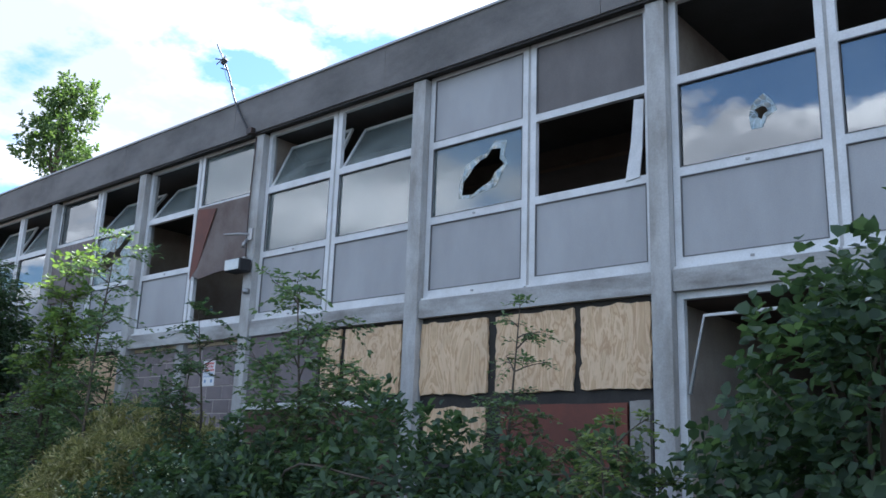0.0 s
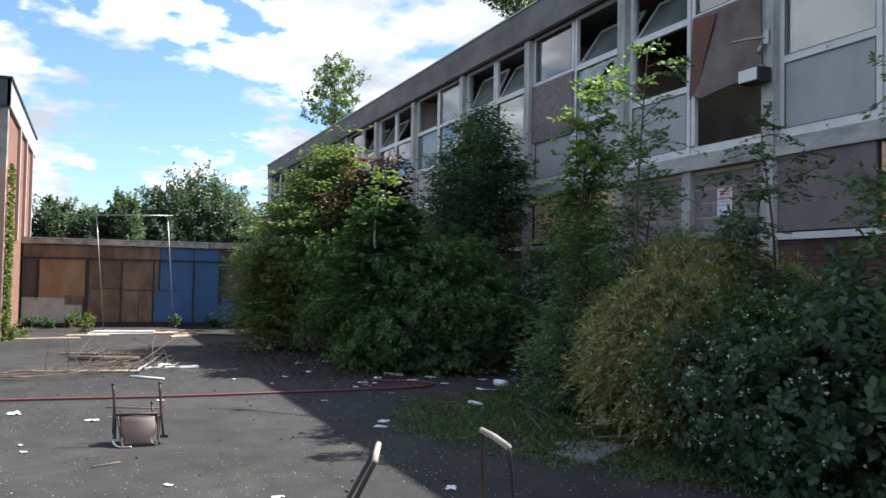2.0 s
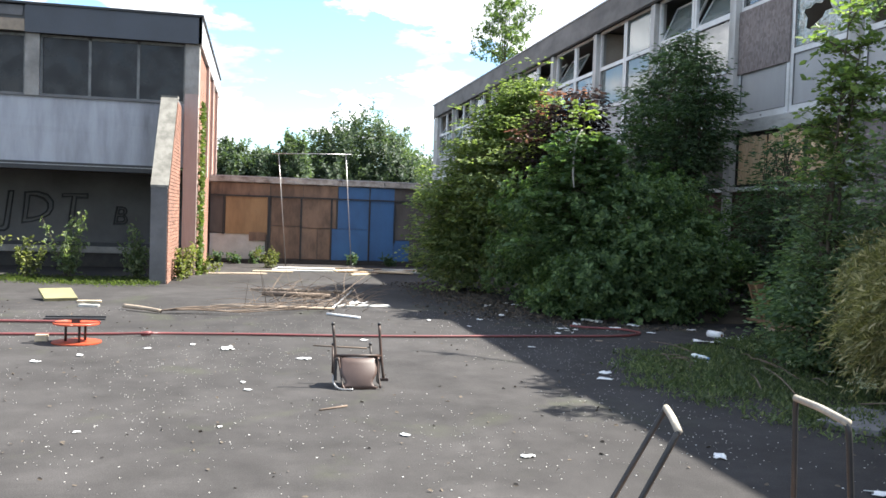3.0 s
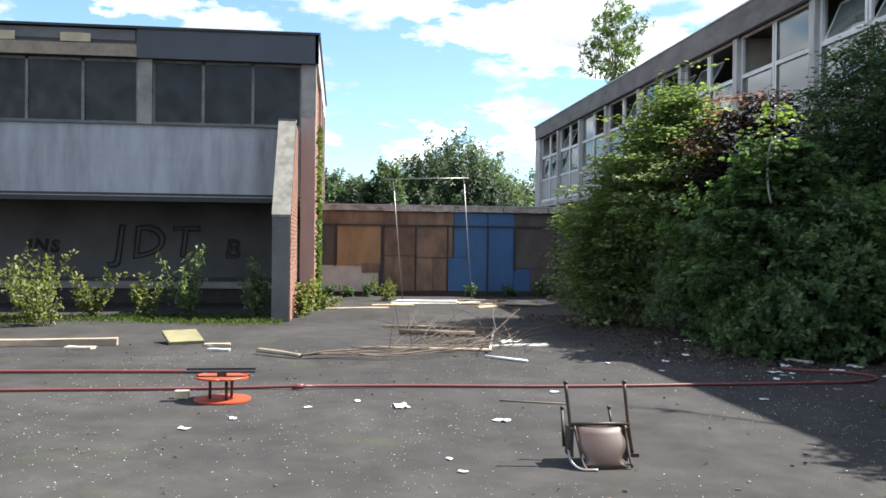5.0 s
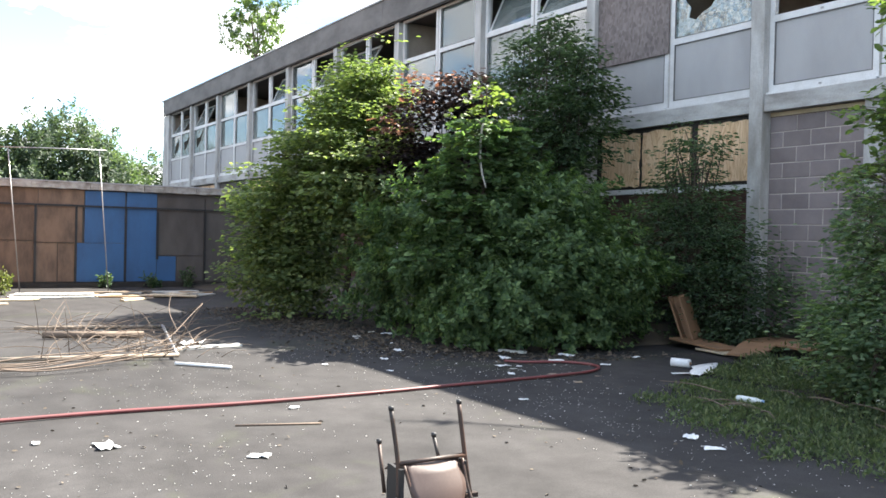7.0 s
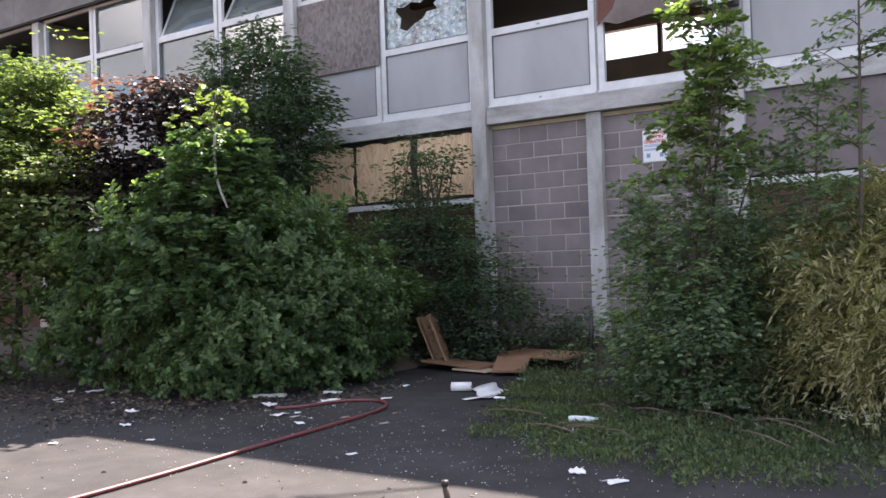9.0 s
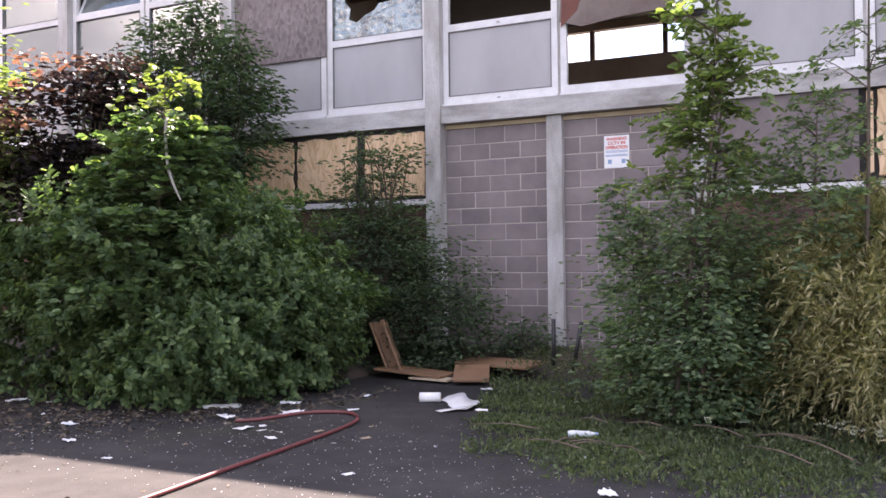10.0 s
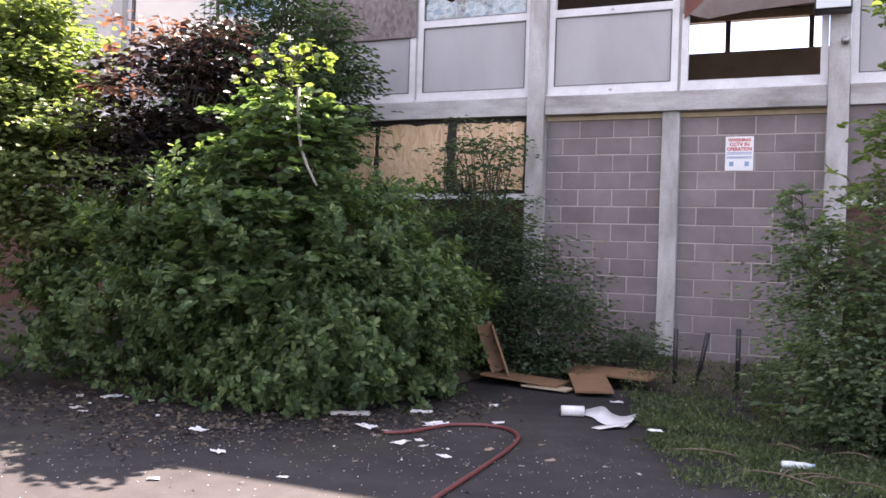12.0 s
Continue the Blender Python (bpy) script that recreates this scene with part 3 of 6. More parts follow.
box("rear_wall", FAR, NEAR, BACK, BACK + 0.2, -0.1, 6.02, M["inner_wall"], school)
box("rear_head", FAR, NEAR, BACK, BACK + 0.2, 6.70, Z_HEAD, M["inner_wall"], school)
for i in range(34):
    x = FAR + 0.3 + i * 1.67
    box("rear_mullion", x, x + 0.1, BACK + 0.03, BACK + 0.15, 6.02, 6.70, M["inner_dark"], school)
box("end_wall", FAR, FAR + 0.3, YF, BACK, -0.1, Z_HEAD, M["column"], school)
box("end_wall", NEAR - 0.3, NEAR, YF, BACK, -0.1, Z_HEAD, M["column"], school)
for k in range(-2, 13, 2):
    x = COL0 - PITCH * k
    box("partition", x - 0.06, x + 0.06, 8.75, BACK, 3.58, Z_HEAD, M["inner_wall"], school)
    box("partition", x - 0.07, x + 0.07, 8.75, BACK, 0, 3.30, M["inner_wall"], school)
box("ceiling_joist", FAR, NEAR, 12.0, 12.16, 6.55, Z_HEAD, M["inner_dark"], school)
for i in range(13):
    x = COL0 + 3 - PITCH * i
    worn_box("fascia", max(x - PITCH, FAR) + 0.004, x - 0.004, YC - 0.07, YC + 0.055, Z_HEAD, Z_ROOF - 0.04, M["fascia"], school, "stained grey concrete fascia", 3, 0.006, i)
box("coping", FAR - 0.05, NEAR, YC - 0.10, YC + 0.3, Z_ROOF - 0.035, Z_ROOF, M["coping"], school, "pale metal roof edge trim")
box("drip", FAR, NEAR, YC - 0.045, YC + 0.0, Z_HEAD - 0.035, Z_HEAD - 0.002, M["char"], school)


def shard_outline(w, h, cx, cz, rx, rz, n, seed):
    """A jagged hole in a pane."""
    r = random.Random(seed)
    pts = [(rx * math.cos(a) * k, rz * math.sin(a) * k) for a, k in ((2 * math.pi * i / n, r.uniform(0.68, 1.05) * (1 + 0.25 * math.sin(2.3 * i + seed))) for i in range(n))]
    t = r.uniform(0.5, 0.9)
    return [(cx + (p * math.cos(t) - q * math.sin(t) * 0.55), cz + (p * math.sin(t) + q * math.cos(t) * 0.75)) for p, q in pts]


def pane(x0, x1, z0, z1, material, frame_ob, hole=None, name="pane", y=YF + 0.035):
    if hole:
        me = sheet_mesh(name, [(x0, z0), (x1, z0), (x1, z1), (x0, z1)], 0.006, [hole])
        me.transform(Matrix.Translation((0, y, 0)))
        ob = hang(name, me, material, frame_ob)
    else:
        ob = box(name, x0, x1, y, y + 0.006, z0, z1, material, frame_ob)
    ob.visible_shadow = False
    if hole:
        cx, cz = sum(p[0] for p in hole) / len(hole), sum(p[1] for p in hole) / len(hole)
        rim = []
        for i, (px, pz) in enumerate(hole):
            d = Vector((px - cx, 0, pz - cz))
            d = d + d.normalized() * (0.05 + 0.09 * (0.5 + 0.5 * math.sin(i * 4.7 + cx)))
            rim.append((min(max(cx + d.x, x0 + 0.02), x1 - 0.02), min(max(cz + d.z, z0 + 0.02), z1 - 0.02)))
        fringe = sheet_mesh("crack_fringe", rim, 0.003, [hole])
        fringe.transform(Matrix.Translation((0, y - 0.006, 0)))
        hang("crack_fringe", fringe, M["cracked_glass"], frame_ob, "whitened cracked glass round a hole").visible_shadow = False
    return ob


def sash(x0, x1, z0, z1, frame_ob, tilt):
    """A top-hung vent pushed inwards at its top edge: a white sash with its glass."""
    w, h = x1 - x0, z1 - z0
    t = 0.045
    me = boxes_mesh("sash", [(0, w, 0, 0.04, 0, t), (0, w, 0, 0.04, h - t, h), (0, t, 0, 0.04, t, h - t), (w - t, w, 0, 0.04, t, h - t)])
    m = Matrix.Translation((x0, YF + 0.03, z0)) @ Matrix.Rotation(radians(-tilt), 4, "X")
    me.transform(m)
    hang("sash", me, M["frame"], frame_ob, "open white tilted sash")
    g = boxes_mesh("pane", [(t, w - t, 0.015, 0.021, t, h - t)])
    g.transform(m)
    hang("pane", g, M["hazy_glass"], frame_ob).visible_shadow = False


ROWS_Z = [(3.76, 4.68), (4.78, 5.78), (5.88, 6.81)]


# jagged holes in two kinds of broken pane, as shares of the pane's width and height
SLOT = ((0.34, 0.24), (0.35, 0.42), (0.42, 0.52), (0.46, 0.60), (0.54, 0.68), (0.60, 0.70), (0.66, 0.80), (0.76, 0.78), (0.75, 0.64), (0.80, 0.55), (0.70, 0.46), (0.66, 0.36), (0.56, 0.30), (0.46, 0.22))
BLOWN = ((0.13, 0.58), (0.15, 0.66), (0.24, 0.62), (0.33, 0.68), (0.44, 0.64), (0.50, 0.68), (0.62, 0.78), (0.72, 0.90), (0.83, 0.93), (0.84, 0.84), (0.72, 0.72), (0.60, 0.58), (0.65, 0.49), (0.52, 0.48), (0.47, 0.39), (0.36, 0.33), (0.27, 0.24), (0.18, 0.30), (0.20, 0.46))


def half_bay(x0, x1, kinds, seed):
    """A window unit of three fields, one over the other: white frame, and in each field a panel, a pane, a board, a vent or nothing."""
    s = 0.085
    a, b = x0 + s, x1 - s
    bars = [(x0, a, YF, YF + 0.07, Z_SILL, Z_HEAD), (b, x1, YF, YF + 0.07, Z_SILL, Z_HEAD), (a, b, YF, YF + 0.07, Z_SILL, 3.76),
            (a, b, YF, YF + 0.07, 4.68, 4.78), (a, b, YF, YF + 0.07, 5.78, 5.88), (a, b, YF, YF + 0.07, 6.81, Z_HEAD), (x0, x1, YF - 0.05, YF - 0.001, Z_SILL, Z_SILL + 0.035)]
    win = hang("window", boxes_mesh("window", bars[:1]), M["frame"], school, "white window frame")
    for nm, bar in zip(("stile", "bottom_rail", "transom", "transom", "top_rail", "window_sill"), bars[1:]):
        box(nm, *bar, M["frame"], win)
    for (z0, z1), kind in zip(ROWS_Z, kinds):
        if kind == "panel":
            box("panel", a, b, YF + 0.02, YF + 0.05, z0, z1, M["panel"], win, "plain grey infill panel")
        elif kind == "glass":
            pane(a, b, z0, z1, M["glass"], win)
        elif kind == "hazy":
            pane(a, b, z0, z1, M["hazy_glass"], win)
        elif kind == "shot":
            pane(a, b, z0, z1, M["glass"], win, shard_outline(0, 0, a + 0.6 * (b - a), z0 + 0.45 * (z1 - z0), 0.07, 0.11, 9, seed))
        elif kind in ("broken", "smashed"):
            hole = [(a + u * (b - a), z0 + w * (z1 - z0)) for u, w in (SLOT if kind == "broken" else BLOWN)]
            pane(a, b, z0, z1, M["hazy_glass"] if kind == "broken" else M["cracked_glass"], win, hole)
        elif kind == "dull":
            box("panel", a, b, YF + 0.02, YF + 0.05, z0, z1, M["dull_panel"], win, "dull brown-grey infill panel")
        elif kind == "grey":
            box("panel", a, b, YF + 0.02, YF + 0.05, z0, z1, M["panel"], win, "plain grey infill panel")
        elif kind == "vent":
            sash(a, b, z0, z1, win, 24 + 5 * (seed % 3))
        elif kind == "osb":
            pane(a, b, z0, z1, M["hazy_glass"], win)
    for (z0, z1), kind in zip(ROWS_Z, kinds):
        if kind not in ("open", "vent"):
            gasket = [(a, b, YF - 0.003, YF + 0.019, z0, z0 + 0.012), (a, b, YF - 0.003, YF + 0.019, z1 - 0.012, z1), (a, a + 0.012, YF - 0.003, YF + 0.019, z0 + 0.012, z1 - 0.012), (b - 0.012, b, YF - 0.003, YF + 0.019, z0 + 0.012, z1 - 0.012)]
            hang("gasket", boxes_mesh("gasket", gasket), M["soot_concrete"], win, "dark rubber gasket")
    if seed % 2 == 0:
        for z in (3.69, 4.73):
            box("latch", (a + b) / 2 - 0.02, (a + b) / 2 + 0.02, YF - 0.014, YF - 0.001, z - 0.012, z + 0.012, M["galv"], win)
    return win


UPPER = {  # bay: left unit, right unit; each from the bottom up
    -2: (("panel", "glass", "open"), ("panel", "glass", "vent")),
    -1: (("panel", "shot", "open"), ("panel", "glass", "open")),
    0: (("panel", "broken", "grey"), ("panel", "open", "dull")),
    1: (("panel", "hazy", "vent"), ("panel", "hazy", "vent")),
    2: (("panel", "open", "vent"), ("open", "open", "hazy")),
    3: (("panel", "osb", "glass"), ("panel", "smashed", "vent")),
    4: (("panel", "hazy", "vent"), ("panel", "glass", "vent")),
    5: (("panel", "hazy", "open"), ("panel", "hazy", "hazy")),
    6: (("panel", "glass", "vent"), ("panel", "glass", "open")),
    7: (("panel", "glass", "glass"), ("panel", "hazy", "vent")),
    8: (("panel", "hazy", "open"), ("panel", "glass", "vent")),
    9: (("panel", "hazy", "hazy"), ("panel", "hazy", "open")),
    10: (("panel", "smashed", "vent"), ("panel", "hazy", "open")),
    11: (("panel", "broken", "vent"), ("panel", "smashed", "open")),
}
for k in range(-2, 13):
    xc = COL0 - PITCH * k
    worn_box("column", xc - 0.115, xc + 0.115, YC, YC + 0.3, -0.1, Z_HEAD - 0.04, M["column"], school, "grey painted concrete column", 6, 0.004, k)
    if k == 12:
        break
    x1, x0 = xc - 0.12, xc - PITCH + 0.12
    xm = (x0 + x1) / 2
    worn_box("beam", x0 + 0.002, x1 - 0.002, YC + 0.035, 8.72, Z_BEAM, Z_SILL, M["beam"], school, "stained concrete floor beam", 5, 0.005, k + 40)
    box("mullion", xm - 0.02, xm + 0.02, YF + 0.012, YF + 0.09, Z_SILL, Z_HEAD, M["column"], school)
    L, R = UPPER[k]
    half_bay(x0, xm - 0.02, L, 2 * k + 10)
    half_bay(xm + 0.02, x1, R, 2 * k + 11)
box("end_pier", FAR, COL0 - PITCH * 12 - 0.12, YC + 0.01, YF + 0.2, -0.1, Z_HEAD - 0.04, M["column"], school)


def bay(k):
    xc = COL0 - PITCH * k
    return xc - PITCH + 0.118, xc - 0.118


def masonry(host, name, x0, x1, z0, z1, y, bl, bh, joint, material, cap=300, seed=3, from_top=None):
    """Courses of blocks laid in stretcher bond, each its own piece; rows below from_top are joined into one."""
    r = random.Random(seed)
    meshes, rest = {}, []
    row, z = 0, z1 - bh
    while z > z0 - bh + 0.02:
        x = x0 - (bl / 2 if row % 2 else 0)
        while x < x1 - 0.02:
            a, b = max(x, x0), min(x + bl, x1) - joint
            lo, hi = max(z, z0), z + bh - joint
            if b - a > 0.03 and hi - lo > 0.02:
                dy = r.uniform(-0.003, 0.003)
                if from_top is None or z > from_top:
                    key = (round(b - a, 2), round(hi - lo, 2))
                    if key not in meshes:
                        w, h = b - a, hi - lo
                        e = 0.006
                        me = mesh_of(name, [(e, 0, e), (w - e, 0, e), (w - e, 0, h - e), (e, 0, h - e), (0, e, 0), (w, e, 0), (w, e, h), (0, e, h), (0, 0.05, 0), (w, 0.05, 0), (w, 0.05, h), (0, 0.05, h)],
                                     [(0, 1, 2, 3), (0, 4, 5, 1), (1, 5, 6, 2), (2, 6, 7, 3), (3, 7, 4, 0), (4, 8, 9, 5), (5, 9, 10, 6), (6, 10, 11, 7), (7, 11, 8, 4)])
                        me.materials.append(material)
                        meshes[key] = me
                    ob = new(name, meshes[key])
                    ob.parent = host
                    ob.matrix_parent_inverse = world_of(host).inverted()
                    ob.location = (a, y + dy, lo)
                else:
                    rest.append((a, b, y + dy, y + 0.05, lo, hi))
            x += bl
        z -= bh
        row += 1
    if rest:
        tagged(hang(name + "_rest", boxes_mesh(name + "_rest", rest), material, host), kind="stuff")


def brick_bay(k, top, y=8.56):
    x0, x1 = bay(k)
    w = box("wall", x0, x1, y + 0.004, 8.7, -0.1, top, M["brick"], school, "dark brown brick wall under the windows")
    return w


# ground floor, bay by bay
for k in list(range(4, 12)) + [-2]:
    x0, x1 = bay(k)
    w = box("wall", x0, x1, YF, 8.7, -0.1, 2.25, M["brick"], school, "dark brick wall")
    box("window_sill", x0, x1, YF - 0.07, YF + 0.1, 2.25, 2.33, M["frame"], school)
    n = 3
    for i in range(n):
        a, b = x0 + (x1 - x0) * i / n, x0 + (x1 - x0) * (i + 1) / n
        box("boarding", a + 0.05, b - 0.05, YF + 0.03, YF + 0.05, 2.40, 3.32, M["ply"] if k in (7, 8, 10, 11) else M["dark_board"], school)
    box("board_frame", x0, x1, YF + 0.05, YF + 0.1, 2.33, Z_BEAM, M["char"], school)


def boarded_window(k, boards, z0, z1, lower=()):
    """A window boarded up with raw plywood sheets, its burnt black frame showing between them."""
    x0, x1 = bay(k)
    back = box("board_frame", x0, x1, 8.60, 8.68, z0 - 0.06, Z_BEAM - 0.002, M["char"], school, "charred black window frame")
    for i, (a, b) in enumerate(boards):
        worn_box("plywood_sheet", a, b, 8.555, 8.59, z0 + 0.01, z1, M["ply"], back, "raw plywood sheet with singed edges", 14, 0.03, i + 5 * k)
    return back


# bay 3: boards over a brick wall
x0, x1 = bay(3)
boarded_window(3, [(-18.60, -17.68), (-17.59, -16.54), (-16.38, -15.40)], 2.38, 3.30)
box("window_sill", x0, x1, YF - 0.08, YF + 0.1, 2.25, 2.33, M["frame"], school, "white painted window sill")
wall_b3 = brick_bay(3, 2.25)
# bay 1: narrow strips, broad sheets, grey filling
x0, x1 = bay(1)
boarded_window(1, [(-9.72, -9.65), (-9.61, -9.33), (-9.21, -8.12)], 2.38, 3.34)
box("infill", x0, -9.80, 8.55, 8.595, 2.34, Z_BEAM - 0.004, M["block"], school, "dull grey infill panel")
box("window_sill", x0, x1, YF - 0.08, YF + 0.1, 2.22, 2.31, M["frame"], school, "white painted window sill")
wall_b1 = brick_bay(1, 2.22)
# bay 0: boarded shop front with a red board
x0, x1 = bay(0)
back0 = boarded_window(0, [(-7.74, -6.63), (-6.50, -5.38), (-5.28, -4.40)], 2.36, 3.31)
low0 = box("door_frame", x0, x1, 8.60, 8.68, -0.1, 2.3, M["char"], school, "charred black door frame")
worn_box("plywood_sheet", -7.66, -6.66, 8.555, 8.59, 1.62, 2.20, M["ply"], low0, "raw plywood sheet with singed edges", 7, 0.03, 77)
worn_box("door_board", -6.40, -4.70, 8.55, 8.59, 0.0, 2.22, M["rust_board"], low0, "rust red boarded door", 5, 0.01, 3)
worn_box("jamb", -4.66, -4.42, 8.54, 8.60, 0.0, 2.24, M["concrete"], low0, "scorched grey jamb", 6, 0.012, 9)
# bay -1: an open dark window with a white frame
x0, x1 = bay(-1)
box("wall", x0, x1, YF, 8.7, -0.1, 1.0, M["brick"], school, "dark brick wall")
w_1 = hang("window", boxes_mesh("window", [(x0, x0 + 0.08, YF, YF + 0.08, 1.0, Z_BEAM), (x1 - 0.08, x1, YF, YF + 0.08, 1.0, Z_BEAM), (x0 + 0.08, x1 - 0.08, YF, YF + 0.08, Z_BEAM - 0.08, Z_BEAM - 0.002), (x0 + 0.08, x1 - 0.08, YF, YF + 0.08, 1.0, 1.1)]), M["frame"], school)
tube("sash_bar", [(x0 + 0.1, YF + 0.04, 2.3), (x0 + 0.28, YF + 0.06, 3.12), (x1 - 0.3, YF + 0.06, 3.16)], 0.022, M["frame"], w_1, "loose white sash bar", 4)
# bay 2: bricked up with concrete blocks round a pale post
x0, x1 = bay(2)
wall_b2 = box("wall", x0, x1, 8.661, 8.78, -0.1, Z_BEAM, M["mortar"], school, "purple-grey concrete block wall")
worn_box("post", -13.575, -13.36, 8.56, 8.70, 0.3, Z_BEAM - 0.003, M["column"], school, "pale grey painted post", 7, 0.005, 21)
box("course", x0, x1, 8.652, 8.70, 3.315, 3.372, M["pale_timber"], school)

# ---- annex: the low block with the sloped buttress ----
XA = -24.0
annex = thing("annex_building", "derelict annex with dark fascia, sooty windows and pale rendered wall", "building", (-29, -9, 0))
Y0, Y1 = -19.0, -2.12
box("roof", XA - 9.6, XA + 0.12, Y0, Y1 - 0.02, 5.36, 5.93, M["roofing"], annex)
box("fascia", XA + 0.12, XA + 0.17, -5.85, Y1 + 0.06, 5.34, 5.95, M["dark_fascia"], annex, "dark grey clad fascia")
box("fascia", XA - 9.6, XA + 0.17, Y1 - 0.018, Y1 + 0.05, 5.34, 5.95, M["coping"], annex, "pale grey side fascia")
box("roof_edge", XA - 9.65, XA + 0.21, Y0, Y1 + 0.09, 5.95, 6.0, M["black"], annex)
worn_box("fascia_board", XA + 0.122, XA + 0.15, Y0, -5.86, 5.36, 5.62, M["timber"], annex, "exposed bare fascia timber", 8, 0.01, 4)
worn_box("fascia_board", XA + 0.122, XA + 0.14, Y0, -5.9, 5.70, 5.92, M["soot_concrete"], annex, "", 8, 0.012, 5)
for y in (-7.1, -8.6, -10.4):
    worn_box("fascia_patch", XA + 0.13, XA + 0.155, y - 0.3, y + 0.3, 5.64, 5.82, M["pale_timber"], annex, "", 3, 0.012, y)
# upper windows
COLS = [(-5.86, -5.56), (-9.56, -9.26), (-13.26, -12.96)]
for a, b in COLS:
    worn_box("column", XA - 0.1, XA + 0.06, a, b, 3.97, 5.34, M["concrete"], annex, "weathered concrete column", 5, 0.006, a)
box("window_back", XA - 1.6, XA - 1.5, Y0, -2.45, 3.9, 5.34, M["inner_dark"], annex)
box("upper_floor", XA - 9.3, XA - 0.2, Y0, Y1 - 0.3, 3.6, 3.9, M["inner_dark"], annex)
for hi, lo in ((-2.42, -5.56), (-5.86, -9.26), (-9.56, -12.96), (-13.26, -18.9)):
    ys = [lo + (hi - lo) * i / 3 for i in range(4)]
    bars = [(XA - 0.1, XA - 0.04, y - 0.03, y + 0.03, 3.97, 5.34) for y in ys[1:3]]
    bars += [(XA - 0.1, XA - 0.04, lo, lo + 0.05, 3.97, 5.34), (XA - 0.1, XA - 0.04, hi - 0.05, hi, 3.97, 5.34)]
    bars += [(XA - 0.1, XA - 0.04, lo + 0.05, hi - 0.05, 5.28, 5.34), (XA - 0.1, XA + 0.02, lo + 0.05, hi - 0.05, 3.97, 4.02)]
    win = hang("window", boxes_mesh("window", bars[:1]), M["annex_frame"], annex, "grimy grey window frame")
    for bar in bars[1:]:
        box("frame_bar", *bar, M["annex_frame"], win)
    for i in range(3):
        g = box("pane", XA - 0.075, XA - 0.069, ys[i] + 0.03, ys[i + 1] - 0.03, 4.02, 5.28, M["dark_glass"], win, "sooty dark window pane")
worn_box("rendered_wall", XA - 0.2, XA, Y0, -2.44, 2.5, 3.97, M["render"], annex, "pale blue-grey rendered wall with stains", 10, 0.006, 2)
worn_box("window_ledge", XA - 0.02, XA + 0.05, Y0, -2.9, 3.955, 4.0, M["soot_concrete"], annex, "", 8, 0.004, 2)
box("gutter", XA - 0.25, XA + 0.10, Y0, -2.87, 2.33, 2.50, M["black"], annex, "black gutter board")
box("gutter_rail", XA + 0.10, XA + 0.115, Y0, -2.87, 2.43, 2.445, M["galv"], annex)
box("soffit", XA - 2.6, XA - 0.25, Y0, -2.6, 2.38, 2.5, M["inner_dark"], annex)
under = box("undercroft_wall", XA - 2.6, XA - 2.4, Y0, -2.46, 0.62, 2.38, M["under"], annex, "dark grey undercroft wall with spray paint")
box("dado", XA - 2.6, XA - 2.36, Y0, -2.46, 0.52, 0.62, M["black"], annex)
box("ledge", XA - 2.6, XA - 2.2, Y0, -2.46, 0.36, 0.52, M["concrete"], annex)
# char black reused here to paint the dark opening below the ledge
box("plinth", XA - 2.6, XA - 2.3, Y0, -2.46, -0.05, 0.36, M["char"], annex, "black plinth standing for the dark opening under the ledge")
# pier and brick flank
worn_box("pier", XA - 0.3, XA + 0.05, -2.43, Y1, -0.05, 4.2, M["pier"], annex, "pinkish painted pier", 10, 0.006, 8)
worn_box("pier_head", XA - 0.3, XA + 0.055, -2.43, Y1 + 0.004, 4.2, 5.34, M["concrete"], annex, "bare grey concrete pier head", 6, 0.006, 9)
flank = box("flank_wall", XA - 9.5, XA - 0.3, Y1 - 0.25, Y1 - 0.03, -0.05, 5.34, M["mortar"], annex, "orange brick side wall")
for x in (XA - 3.2, XA - 5.6, XA - 8.2):
    box("pilaster", x - 0.16, x + 0.16, Y1 - 0.2, Y1 + 0.06, 2.4, 5.34, M["pier"], annex)
# buttress
BX0, BX1, BY0, BY1 = -23.45, -21.36, -2.83, -2.50
prof = [(XA, -0.05), (BX1, -0.05), (BX1, 1.95), (-22.95, 3.90), (-23.25, 3.97), (XA, 3.97)]
v = [(x, y, z) for y in (BY0, BY1 - 0.012) for x, z in prof]
n = len(prof)
f = [tuple(reversed(range(n))), tuple(range(n, 2 * n))] + [(i, (i + 1) % n, n + (i + 1) % n, n + i) for i in range(n)]
buttress = hang("buttress", mesh_of("buttress", v, f), M["soot_concrete"], annex, "sloped buttress with stained concrete face")
sv = [(BX1 + 0.012, 1.96), (-22.94, 3.92)]
cap_v = [(x, y, z + d) for x, z in sv for y in (BY0 - 0.01, BY1 + 0.01) for d in (0.0, 0.05)]
hang("cap", mesh_of("cap", cap_v, [(0, 2, 6, 4), (1, 5, 7, 3), (0, 4, 5, 1), (2, 3, 7, 6), (0, 1, 3, 2), (4, 6, 7, 5)]), M["cap"], buttress, "weathered pale concrete slope")
box("cap", -23.27, -22.95, BY0 - 0.01, BY1 + 0.01, 3.965, 4.015, M["cap"], buttress)

